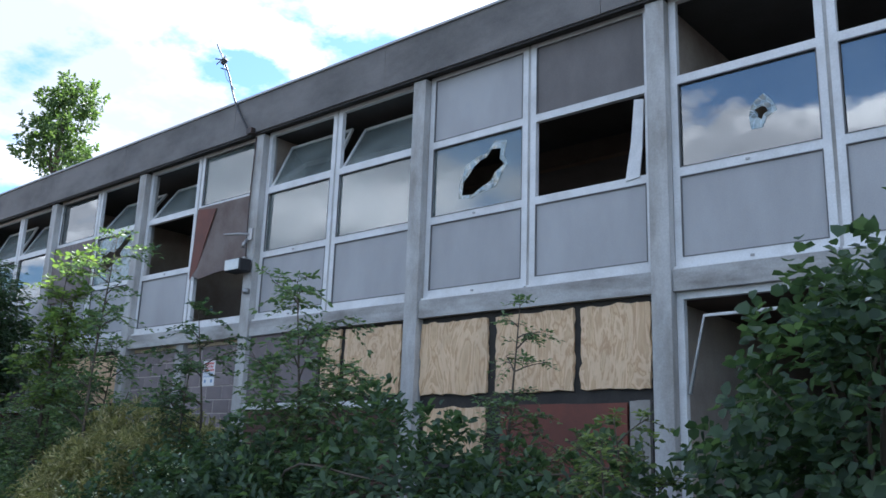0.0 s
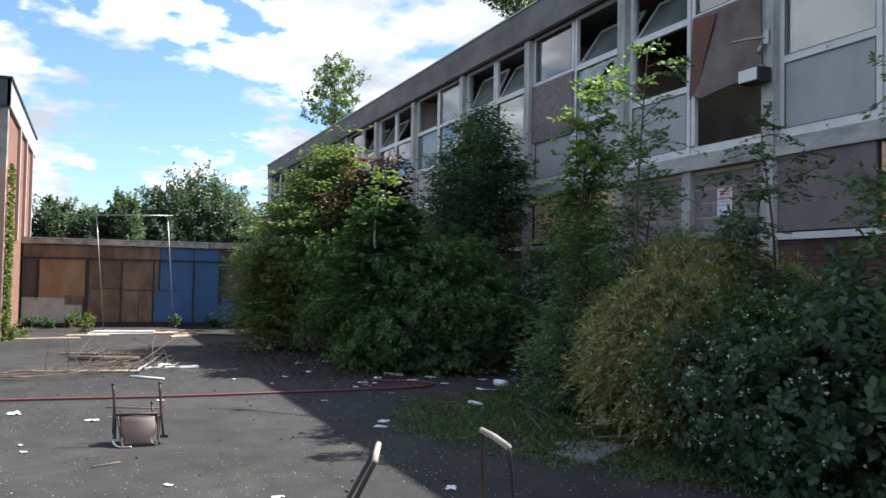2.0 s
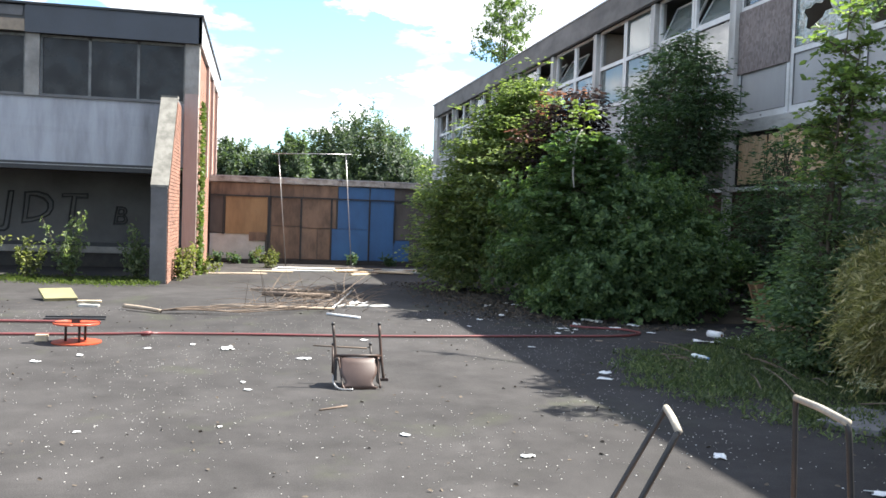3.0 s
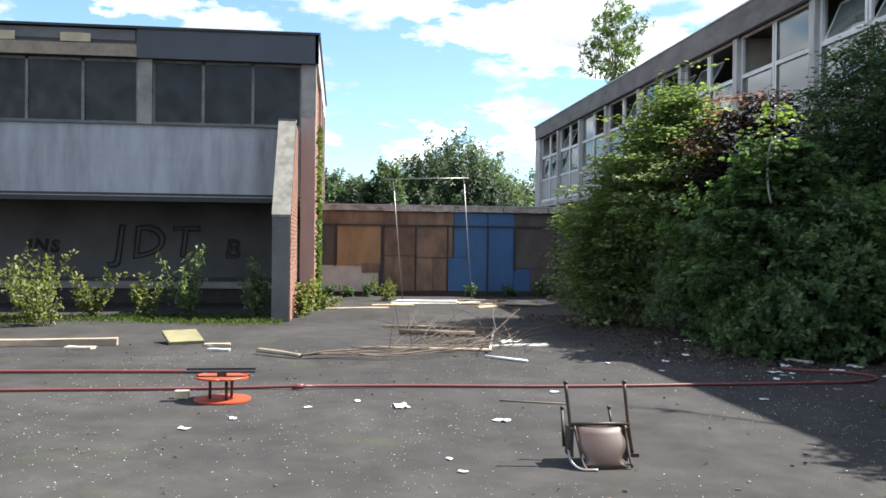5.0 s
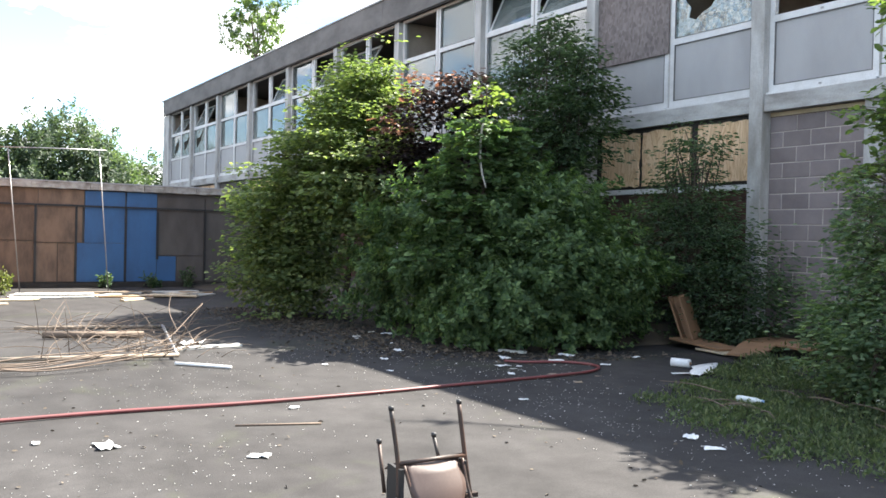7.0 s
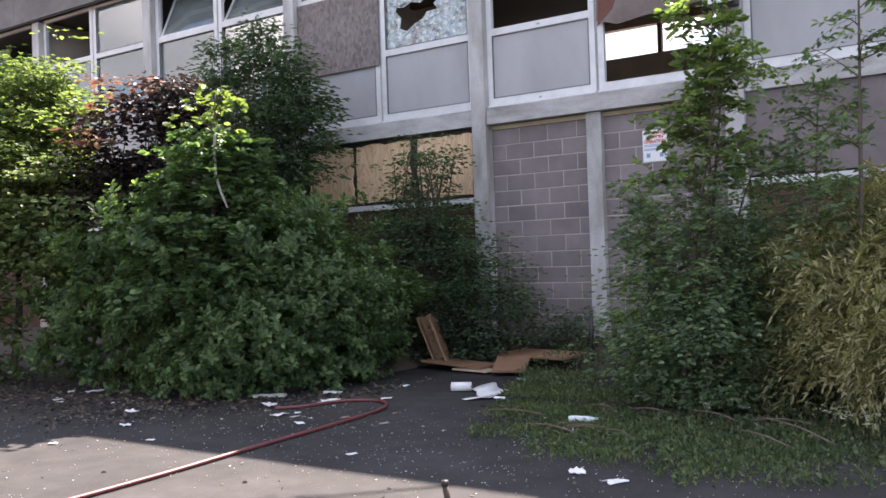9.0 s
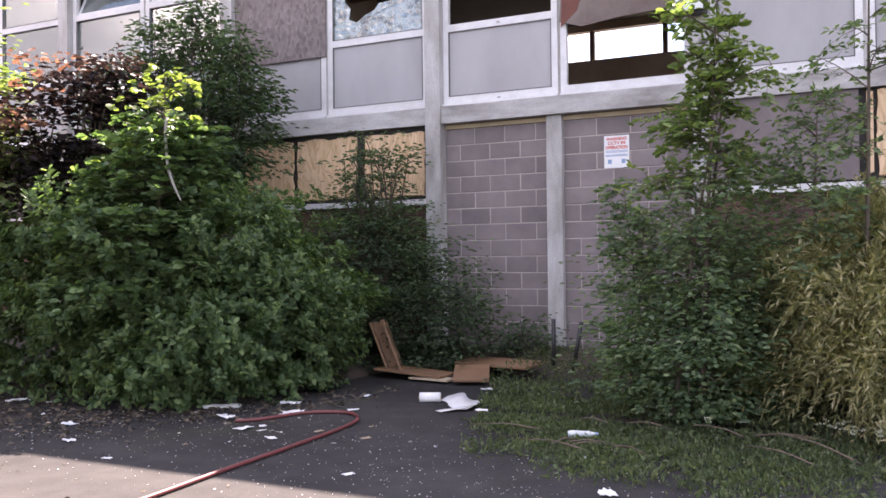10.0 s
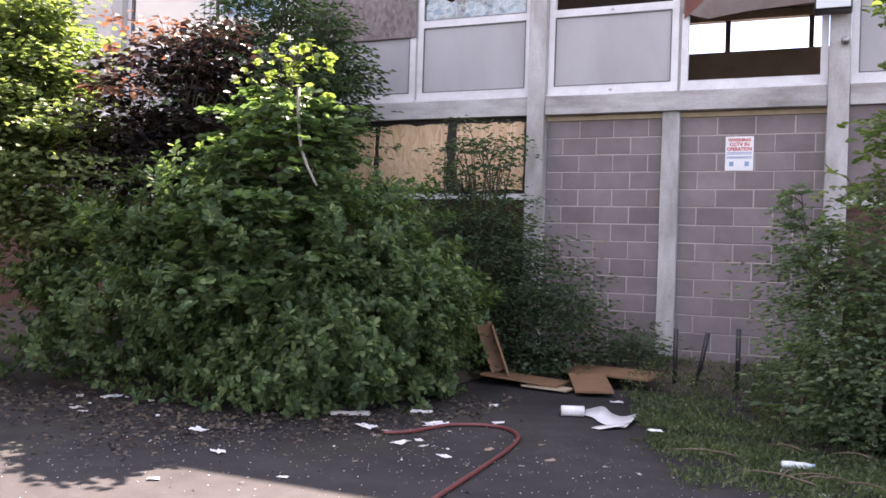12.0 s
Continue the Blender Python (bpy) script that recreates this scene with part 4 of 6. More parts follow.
# spray-painted letters
def graffiti(word, y, z, size, x=XA - 2.392):
    cu = bpy.data.curves.new("graffiti", "FONT")
    cu.body, cu.size, cu.fill_mode, cu.bevel_depth, cu.bevel_resolution = word, size, "NONE", 0.022, 0
    cu.resolution_u, cu.space_character = 3, 1.2
    ob = bpy.data.objects.new("graffiti", cu)
    me = bpy.data.meshes.new_from_object(ob)
    bpy.data.objects.remove(ob)
    for q in me.vertices:
        w = noise.noise_vector(Vector((q.co.x * 2.3, q.co.y * 2.3, y)))
        q.co += Vector((w.x, w.y, 0)) * 0.07 * size + Vector((0.12 * q.co.y, 0, 0))
    me.transform(pose(x, y, z, 90, 0, 90))
    return hang("graffiti", me, M["spray"], under, "black spray-painted letters")


graffiti("JDT", -6.95, 1.10, 1.08)
graffiti("B", -4.35, 1.08, 0.66)
graffiti("INS", -8.9, 1.2, 0.42)

# ---- low boarded building that closes the yard ----
XW = -29.5
low = thing("boarded_building", "low flat-roofed building boarded up in brown and blue", "building", (-33, 3, 0))
box("wall", XW - 0.25, XW - 0.03, -2.1, 9.6, -0.05, 2.38, M["dark_board"], low)
box("roof", XW - 7.0, XW - 0.2, -2.1, 9.6, 2.30, 2.46, M["roofing"], low)
for i in range(9):
    a = -2.12 + i * 1.3
    worn_box("parapet", XW - 0.25, XW + 0.09, a, a + 1.29, 2.40, 2.56, M["parapet"], low, "crumbling pale concrete parapet", 6, 0.02, i)
box("roof_trim", XW - 0.3, XW + 0.1, -2.1, 9.6, 2.56, 2.585, M["coping"], low)


def board(y0, y1, z0, z1, m, label, d=0.03, seed=0):
    return worn_box("board", XW - 0.03, XW - 0.03 + d, y0, y1, z0, z1, m, low, label, 4, 0.008, seed + y0)


board(-2.08, -1.68, 0.9, 1.98, M["dark_board"], "dark weathered board")
board(-2.08, -0.48, 0.12, 0.86, M["white_wall"], "flaking white render", 0.02)
board(-1.64, -0.42, 0.86, 1.97, M["ochre_ply"], "ochre plywood board", 0.05)
board(-0.95, -0.45, 0.66, 0.92, M["brown_ply"], "broken brown board", 0.06)
board(-2.08, -0.36, 2.02, 2.38, M["brown_ply"], "brown weathered board")
board(-0.34, 0.62, 2.02, 2.38, M["brown_ply"], "brown weathered board")
board(0.64, 1.66, 2.02, 2.38, M["brown_ply"], "brown weathered board")
board(-0.32, 0.55, 1.14, 1.98, M["brown_ply"], "brown weathered board", 0.04)
board(0.60, 1.62, 1.10, 1.98, M["brown_ply"], "brown weathered board", 0.05)
board(-0.32, 0.55, 0.15, 1.12, M["brown_ply"], "brown weathered board", 0.03)
board(0.60, 1.06, 0.15, 1.08, M["brown_ply"], "brown weathered board", 0.03)
board(1.08, 1.46, 0.15, 1.08, M["brown_ply"], "brown weathered board", 0.03)
board(1.68, 2.62, 1.10, 2.37, M["blue_paint"], "bright blue painted board", 0.045)
board(1.50, 2.62, 0.14, 1.09, M["blue_paint"], "bright blue painted board", 0.045)
board(2.66, 3.40, 0.14, 2.37, M["blue_paint"], "bright blue painted board", 0.035)
board(3.42, 4.62, 0.80, 2.30, M["dark_board"], "dark grey boarding", 0.03)
board(3.42, 3.9, 0.14, 0.78, M["blue_paint"], "faded blue board", 0.03)
board(3.92, 4.62, 0.14, 0.78, M["dark_board"], "dark grey boarding", 0.03)
board(4.66, 6.2, 0.14, 2.30, M["dark_board"], "dark grey boarding", 0.03)
board(6.24, 8.2, 0.14, 2.30, M["dark_board"], "dark grey boarding", 0.03)
box("rail", XW + 0.03, XW + 0.06, -2.08, 6.2, 1.975, 2.012, M["black"], low, "black steel rail")
for y, z0, z1 in ((-1.70, 0.84, 1.97), (-0.39, 0.1, 1.97), (0.57, 0.1, 1.97), (1.48, 0.1, 1.97), (2.64, 0.1, 1.97), (3.42, 0.7, 1.9), (4.64, 0.1, 1.97)):
    box("post", XW + 0.005, XW + 0.05, y - 0.025, y + 0.025, z0, z1, M["black"], low, "black steel post")
box("kerb", XW - 0.03, XW + 0.06, -2.1, 8.2, -0.02, 0.12, M["char"], low)

# ---- plants ----
def crown_part(plant, blobs, material, leaf, width=0.5, name="crown", label="", fold=0.18, droop=0.0, twigs=True, root=None, style="rosette"):
    """The leaves of all the given balls in one mesh, with twigs to some of the clusters."""
    P, O, tips = [], [], []
    for center, radius, clusters, each, spread, *more in blobs:
        p, o, c = puff(center, radius, clusters, each, spread, *more, style=style)
        P.append(p), O.append(o)
        tips += [tuple(q) for q in c[:: max(1, len(c) // 9)]]
    crown = hang(name, leaf_mesh(name, np.concatenate(P), np.concatenate(O), leaf, width, fold, droop), material, plant, label)
    if twigs and root is not None:
        hang("limb", limbs_mesh("limb", root, [t for t in tips if t[2] > root[2] - 0.2], 0.016), M["bark"], plant)
    return crown


def shrub(name, label, base, blobs, material, leaf, width=0.5, trunk=0.04, category="shrub", group="", **more):
    ob = thing(name, label, category, base, group)
    top = blobs[0][0]
    root = (base[0] + 0.6 * (top[0] - base[0]), base[1] + 0.6 * (top[1] - base[1]), base[2] + 0.45 * (top[2] - base[2]))
    tube("trunk", smooth_line([Vector(base) - Vector((0, 0, 0.05)), Vector(base).lerp(Vector(root), 0.5) + Vector((0.04, 0.03, 0)), root], 4), trunk, M["bark"], ob, "", 7, trunk * 0.6)
    crown_part(ob, blobs, material, leaf, width, root=root, **more)
    return ob


def sapling(name, label, base, height, lean, material, leaf=0.07, branches=16, reach=0.6, top=None, low=0.2, stems=1, category="tree", frond=0.3):
    """A young ash or rowan: upright stems, rising side branches, and feathered leaves with leaflets in pairs."""
    ob = thing(name, label, category, base)
    P, O, P2, O2, stalks, wood = [], [], [], [], [], []

    def feather(p, d, long, lit):
        d = d.normalized()
        pts = [p + d * long * u + Vector((0, 0, -0.45 * long * u * u)) for u in (0, 0.35, 0.7, 1)]
        stalks.append(tube_mesh("s", pts, 0.0035, 3, 0.0015, False))
        side = d.cross(Vector((0, 0, 1)))
        side = side.normalized() if side.length > 0.05 else Vector((1, 0, 0))
        for j in range(5):
            u = 0.28 + 0.72 * j / 4
            q = p + d * long * u + Vector((0, 0, -0.45 * long * u * u))
            for sg in (1, -1) if j < 4 else (1, -1, 0):
                (P2 if lit else P).append(tuple(q + Vector(rng.normal(0, 0.01, 3))))
                (O2 if lit else O).append(tuple(side * sg + d * (0.45 if sg else 1.5) + Vector((0, 0, -0.25 + rng.normal(0, 0.25)))))

    for s in range(stems):
        b = Vector(base) + Vector((rng.normal(0, 0.16), rng.normal(0, 0.14), 0)) * (s > 0)
        h = height * (1 if s == 0 else rng.uniform(0.6, 0.95))
        tip = b + Vector((lean[0] + rng.normal(0, 0.25) * (s > 0), lean[1] + rng.normal(0, 0.2) * (s > 0), h - 0.1))
        mid = b.lerp(tip, 0.5) + Vector((rng.normal(0, 0.09), rng.normal(0, 0.07), 0))
        line = smooth_line([b - Vector((0, 0, 0.05)), mid, tip], 14)
        tube("stem", line, 0.014 + 0.004 * height, M["bark"], ob, "", 6, 0.004)
        for i in range(branches):
            t = low + (1 - low) * ((i + rng.uniform(0, 0.8)) / branches)
            p = line[min(int(t * (len(line) - 1)), len(line) - 1)]
            a = rng.uniform(0, 2 * math.pi)
            long = reach * (1.0 - 0.5 * max(0, t - 0.35)) * rng.uniform(0.35, 1.15)
            d = Vector((math.cos(a), math.sin(a) * 0.8, rng.uniform(0.25, 0.9))).normalized()
            bend = [p + d * long * u + Vector((0, 0, 0.12 * long * u - 0.2 * long * u * u)) for u in (0, 0.33, 0.66, 1)]
            wood.append(tube_mesh("w", bend, 0.008, 4, 0.003, False))
            # upper branches take the top material, whose colour carries the sunlight
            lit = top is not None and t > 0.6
            n = max(3, int(4 + long * 9))
            for j in range(n):
                u = 0.25 + 0.75 * j / (n - 1)
                q = p + d * long * u + Vector((0, 0, 0.12 * long * u - 0.2 * long * u * u))
                e = d * 0.6 + Vector(rng.normal(0, 0.75, 3))
                e.z = e.z * 0.35 + 0.15
                feather(q, e, frond * rng.uniform(0.6, 1.15), lit)
        for j in range(5):
            feather(tip, Vector((rng.normal(), rng.normal(), 0.9)), frond * 0.8, top is not None)
    for w in wood:
        w.name = "branch"
        hang("branch", w, M["bark"], ob)
    tagged(hang("stalk", joined(stalks, "stalk"), M["bark"], ob), kind="stuff")
    hang("foliage", leaf_mesh("foliage", P, O, leaf, 0.46, 0.1), material, ob)
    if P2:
        hang("foliage", leaf_mesh("foliage", P2, O2, leaf * 1.1, 0.5, 0.1), top, ob, "lime green top, sunlight painted into the leaf colour")
    return ob


def gold_conifer(name, label, center, radius, sprays):
    """A golden conifer: feathery arching sprays of thread-like leaves."""
    ob = thing(name, label, "shrub", (center[0], center[1], 0.1))
    P, O = [], []
    for i in range(sprays):
        d = Vector(rng.normal(0, 1, 3))
        d.z = abs(d.z) * 1.15 - 0.55
        d.normalize()
        r = rng.uniform(0.62, 0.98) * (1 + 0.28 * noise.noise(d * 2.5) + 0.12 * noise.noise(d * 7.0))
        s = Vector(center) + Vector((d.x * radius[0], d.y * radius[1], d.z * radius[2])) * r
        if s.z < 0.08:
            continue
        g = (d + Vector((0, 0, 0.45)) + Vector(rng.normal(0, 0.45, 3))).normalized()
        long = rng.uniform(0.16, 0.42)
        side = g.cross(Vector(rng.normal(0, 1, 3))).normalized()
        for u in np.linspace(0.05, 1, 9):
            q = s + g * long * u + Vector((0, 0, -0.75 * long * u * u))
            for sg in (1, -1):
                P.append(tuple(q))
                O.append(tuple(g + side * sg * 0.75 + Vector((0, 0, -0.75 * u)) + Vector(rng.normal(0, 0.34, 3))))
    tube("trunk", [(center[0], center[1], -0.05), (center[0] + 0.05, center[1], center[2] * 0.8)], 0.06, M["bark"], ob, "", 7, 0.03)
    hang("foliage", leaf_mesh("foliage", P, O, 0.085, 0.19, 0.04), M["gold"], ob)
    return ob


# the big thicket before the school front
shrub("laurel_shrub", "dense dark green laurel with glossy leaves", (-17.2, 5.6, 0.0),
      [((-17.0, 5.3, 1.2), (1.7, 1.75, 1.35), 3000, 14, 0.045), ((-15.9, 5.7, 0.8), (0.95, 1.2, 0.9), 1400, 14, 0.045), ((-16.3, 4.6, 0.6), (1.1, 0.9, 0.7), 1300, 14, 0.045), ((-18.6, 4.9, 0.9), (1.2, 1.4, 1.0), 1300, 14, 0.045)],
      M["laurel"], 0.075, 0.5, 0.05)
def sycamore(label, base, trunk_line, layers):
    """A young sycamore: leaning stem, and flat plates of lobed leaves, each on a twig of its own."""
    ob = thing("sycamore_sapling", label, "tree", base)
    line = smooth_line([Vector(base) - Vector((0, 0, 0.05))] + [Vector(q) for q in trunk_line], 10)
    tube("trunk", line, 0.032, M["bark"], ob, "", 7, 0.008)
    for plates, material, leaf, lab in layers:
        P, O, wood = [], [], []
        for c, rad, n in plates:
            c = Vector(c)
            q = min(line, key=lambda w: abs(w.z - c.z + 0.12))
            wood.append(tube_mesh("w", [q, q.lerp(c, 0.6) + Vector((0, 0, 0.04)), c], 0.007, 4, 0.003, False))
            for _ in range(n):
                a, u = rng.uniform(0, 2 * math.pi), rng.uniform(0.15, 1) ** 0.6
                d = Vector((math.cos(a), math.sin(a), rng.normal(-0.12, 0.16)))
                at = c + Vector((d.x * rad * u, d.y * rad * u, rng.normal(0, 0.025) - 0.06 * u * u))
                side = Vector((-d.y, d.x, 0))
                for lobe in (-0.75, 0, 0.75):
                    P.append(tuple(at))
                    O.append(tuple(d + side * lobe + Vector((0, 0, rng.normal(0, 0.08)))))
        hang("foliage", leaf_mesh("foliage", P, O, leaf, 0.62, 0.08), material, ob, lab)
        hang("branch", joined(wood, "branch"), M["bark"], ob)


def plates_round(axis0, axis1, r0, r1, count, rad, n):
    """Plates of leaves scattered round a leaning axis, wide below and narrow above."""
    out = []
    for i in range(count):
        t = (i + rng.uniform(0, 1)) / count
        a = rng.uniform(0, 2 * math.pi)
        w = (r0 + (r1 - r0) * t) * rng.uniform(0.35, 1.0)
        c = Vector(axis0).lerp(Vector(axis1), t) + Vector((math.cos(a) * w, math.sin(a) * w, 0))
        out.append((tuple(c), rad * rng.uniform(0.6, 1.2), n))
    return out


# top plates get the brighter leaf colour that paints sun on the crown
sunlit_top = [((-16.33, 4.42, 3.47), 0.20, 14), ((-16.05, 4.30, 3.36), 0.2, 12), ((-16.60, 4.45, 3.33), 0.24, 14), ((-16.25, 4.55, 3.27), 0.24, 14), ((-16.70, 4.30, 3.15), 0.2, 11),
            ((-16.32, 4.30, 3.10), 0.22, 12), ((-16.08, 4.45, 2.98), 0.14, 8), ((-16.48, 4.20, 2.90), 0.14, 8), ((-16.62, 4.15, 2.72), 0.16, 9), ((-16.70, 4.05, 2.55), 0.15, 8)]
sycamore("young sycamore with layered leaves, its top coloured as sunlit", (-16.9, 4.9, 0.0), [(-16.7, 4.65, 1.5), (-16.45, 4.5, 2.7), (-16.33, 4.42, 3.44)],
         [(plates_round((-16.55, 4.3, 1.1), (-16.45, 4.5, 3.0), 1.0, 0.5, 170, 0.24, 15), M["sycamore"], 0.10, ""), (sunlit_top, M["lime"], 0.085, "lime green leaves, sunlight painted into their colour")])
shrub("maple_tree", "bushy young maple with bright green leaves", (-20.4, 4.3, 0.0),
      [((-20.5, 4.6, 3.4), (0.7, 0.7, 0.8), 300, 18, 0.09, 0.35, 0.5, 0.4), ((-21.1, 4.8, 4.15), (0.32, 0.3, 0.5), 80, 16, 0.09), ((-19.9, 4.5, 3.3), (0.8, 0.8, 0.95), 360, 18, 0.09, 0.35, 0.5, 0.4), ((-19.8, 4.5, 3.95), (0.35, 0.35, 0.3), 50, 16, 0.09), ((-20.5, 3.95, 2.5), (0.85, 0.8, 0.9), 380, 18, 0.09, 0.35, 0.5, 0.42),
       ((-21.0, 3.6, 1.6), (0.95, 0.85, 1.0), 420, 18, 0.10, 0.35, 0.5, 0.42), ((-21.8, 3.3, 2.05), (0.5, 0.35, 0.3), 70, 16, 0.09), ((-21.3, 3.9, 2.9), (0.35, 0.3, 0.3), 50, 16, 0.09), ((-21.1, 3.6, 0.8), (1.15, 0.85, 0.8), 380, 18, 0.10, 0.35, 0.5, 0.4), ((-19.5, 4.2, 2.3), (0.95, 0.95, 1.2), 420, 18, 0.10, 0.35, 0.5, 0.4)],
      M["maple"], 0.085, 0.66, 0.06, "tree", style="plate")
shrub("purple_shrub", "dark purple-leaved plum with copper tips", (-18.6, 5.4, 0.0),
      [((-18.1, 4.75, 3.05), (0.65, 0.6, 0.6), 120, 13, 0.09), ((-18.3, 4.45, 2.5), (0.65, 0.5, 0.5), 80, 12, 0.09), ((-17.75, 4.95, 3.6), (0.35, 0.3, 0.3), 50, 10, 0.08)], M["purple"], 0.10, 0.6, 0.035, style="plate")
shrub("copper_shrub", "copper-red young leaves on a plum", (-18.9, 5.2, 0.0),
      [((-18.7, 4.95, 3.95), (0.4, 0.3, 0.09), 9, 7, 0.06), ((-18.1, 4.05, 3.07), (0.42, 0.3, 0.10), 8, 7, 0.06), ((-18.3, 4.5, 3.6), (0.3, 0.25, 0.08), 4, 7, 0.06)], M["copper"], 0.10, 0.6, 0.025, style="plate", twigs=False)
shrub("ash_tree", "dense dark ash tree close to the school wall", (-18.6, 7.3, 0.1),
      [((-18.7, 7.2, 3.1), (1.15, 0.85, 1.15), 420, 20, 0.10, 0.35, 0.5, 0.45), ((-18.0, 7.2, 3.3), (0.75, 0.65, 0.85), 220, 20, 0.10, 0.35, 0.5, 0.45), ((-17.5, 7.2, 3.75), (0.45, 0.4, 0.35), 60, 18, 0.09), ((-17.75, 7.2, 4.4), (0.3, 0.3, 0.4), 45, 18, 0.09), ((-18.3, 7.2, 4.75), (0.3, 0.3, 0.6), 65, 18, 0.08), ((-19.0, 7.1, 4.5), (0.35, 0.3, 0.55), 65, 18, 0.09), ((-19.7, 7.0, 3.9), (0.45, 0.4, 0.55), 80, 18, 0.09), ((-19.4, 6.8, 2.2), (1.3, 1.0, 1.3), 300, 16, 0.12)],
      M["shade_leaf"], 0.10, 0.42, 0.07, "tree", style="plate")
shrub("elder_shrub", "dull green elder before the boarded window", (-15.4, 7.7, 0.1),
      [((-15.75, 7.6, 2.1), (0.5, 0.35, 0.5), 90, 13, 0.09), ((-15.95, 7.7, 2.85), (0.16, 0.15, 0.42), 28, 12, 0.07), ((-15.45, 7.7, 2.8), (0.26, 0.2, 0.36), 44, 12, 0.08), ((-15.75, 7.6, 1.2), (0.95, 0.6, 1.15), 760, 15, 0.11), ((-14.7, 7.7, 0.75), (0.65, 0.5, 0.75), 260, 14, 0.10)],
      M["shade_leaf"], 0.066, 0.5, 0.035, style="plate")
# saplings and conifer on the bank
sapling("ash_sapling", "slender ash sapling, its top coloured as sunlit", (-11.05, 5.15, 0.1), 3.9, (0.2, 0.0), M["ash"], 0.072, 26, 0.58, M["sunlit_ash"], 0.2, 3)
sapling("ash_sapling", "slender ash sapling in full leaf", (-9.8, 5.15, 0.12), 4.0, (0.1, 0.0), M["ash"], 0.075, 22, 0.6, None, 0.25, 2)
sapling("rowan_sapling", "small rowan sapling with feathered leaves", (-8.5, 5.6, 0.15), 3.05, (0.0, 0.0), M["shade_leaf"], 0.08, 15, 0.6, None, 0.3, 2)
sapling("rowan_sapling", "spreading rowan sapling with feathered leaves", (-6.7, 5.6, 0.15), 3.2, (-0.1, 0.0), M["ash"], 0.085, 17, 0.95, None, 0.3, 3)
sapling("rowan_sapling", "small rowan sapling with feathered leaves", (-4.6, 6.2, 0.15), 2.85, (0.15, 0.0), M["ash"], 0.055, 14, 0.45, None, 0.3, 3, "tree", 0.2)
sapling("rowan_sapling", "small rowan sapling with feathered leaves", (-3.1, 5.2, 0.15), 1.75, (0.15, 0.0), M["maple"], 0.06, 10, 0.4, None, 0.3, 3, "tree", 0.2)
sapling("elder_sapling", "thin crooked elder sapling before the block wall", (-11.98, 5.85, 0.08), 2.15, (0.12, 0.0), M["ash"], 0.075, 9, 0.42, None, 0.55, 2, "tree", 0.22)
shrub("small_shrub", "small dark shrub at the foot of the pale post", (-13.75, 8.2, 0.12), [((-13.8, 8.2, 0.42), (0.38, 0.22, 0.28), 60, 12, 0.08)], M["shade_leaf"], 0.07, 0.5, 0.02, style="plate")
gold_conifer("golden_conifer", "golden yellow feathery conifer shrub", (-9.3, 5.7, 0.85), (1.35, 1.15, 1.1), 5200)
shrub("low_shrub", "low mixed shrub at the foot of the saplings", (-11.2, 6.0, 0.1),
      [((-11.1, 5.9, 0.9), (0.95, 0.9, 1.0), 520, 18, 0.12), ((-11.1, 5.15, 0.6), (0.7, 0.5, 0.6), 300, 16, 0.08), ((-10.6, 6.3, 1.4), (0.8, 0.6, 0.8), 180, 16, 0.12)], M["ash"], 0.062, 0.5, 0.03, style="plate")
shrub("low_shrub", "low tangled shrub on the bank", (-6.8, 5.6, 0.1),
      [((-7.0, 5.5, 0.85), (1.5, 1.0, 0.95), 420, 16, 0.13), ((-5.0, 5.4, 0.9), (1.3, 1.0, 1.0), 380, 16, 0.13), ((-3.6, 5.6, 0.8), (1.1, 0.9, 0.9), 280, 16, 0.13)], M["shade_leaf"], 0.09, 0.5, 0.03)
coto = shrub("blossom_shrub", "dark small-leaved shrub dotted with white blossom", (-7.9, 5.1, 0.1),
      [((-7.9, 4.95, 0.7), (0.95, 0.8, 0.85), 420, 18, 0.08), ((-7.1, 5.0, 0.75), (0.8, 0.8, 0.8), 330, 18, 0.08)], M["shade_leaf"], 0.055, 0.75, 0.03)
crown_part(coto, [((-7.9, 4.95, 0.72), (0.98, 0.84, 0.88), 380, 3, 0.012, 0.35, 0.93), ((-7.1, 5.0, 0.75), (0.83, 0.84, 0.83), 260, 3, 0.012, 0.35, 0.93)], M["flower"], 0.02, 0.85, "blossom", "small white blossom", twigs=False)
shrub("hazel_shrub", "dark hazel shrub with round leaves", (-1.5, 5.8, 0.1),
      [((-1.45, 5.6, 1.5), (1.05, 0.9, 1.3), 420, 13, 0.13), ((-0.6, 5.6, 2.45), (0.75, 0.8, 1.0), 230, 13, 0.13), ((-1.9, 5.5, 0.7), (0.9, 0.9, 0.9), 260, 13, 0.13)], M["shade_leaf"], 0.085, 0.85, 0.05)

# ground cover
def carpet(name, label, outline_fn, n, material, leaf, width, height, category="grass"):
    p = outline_fn(n)
    o = rng.normal(0, 0.8, (len(p), 3)) + (0, 0, 0.9)
    p[:, 2] += rng.uniform(0, height, len(p))
    ob = hang(name, leaf_mesh(name, p, o, leaf, width), material)
    return tagged(ob, label, category, kind="stuff")


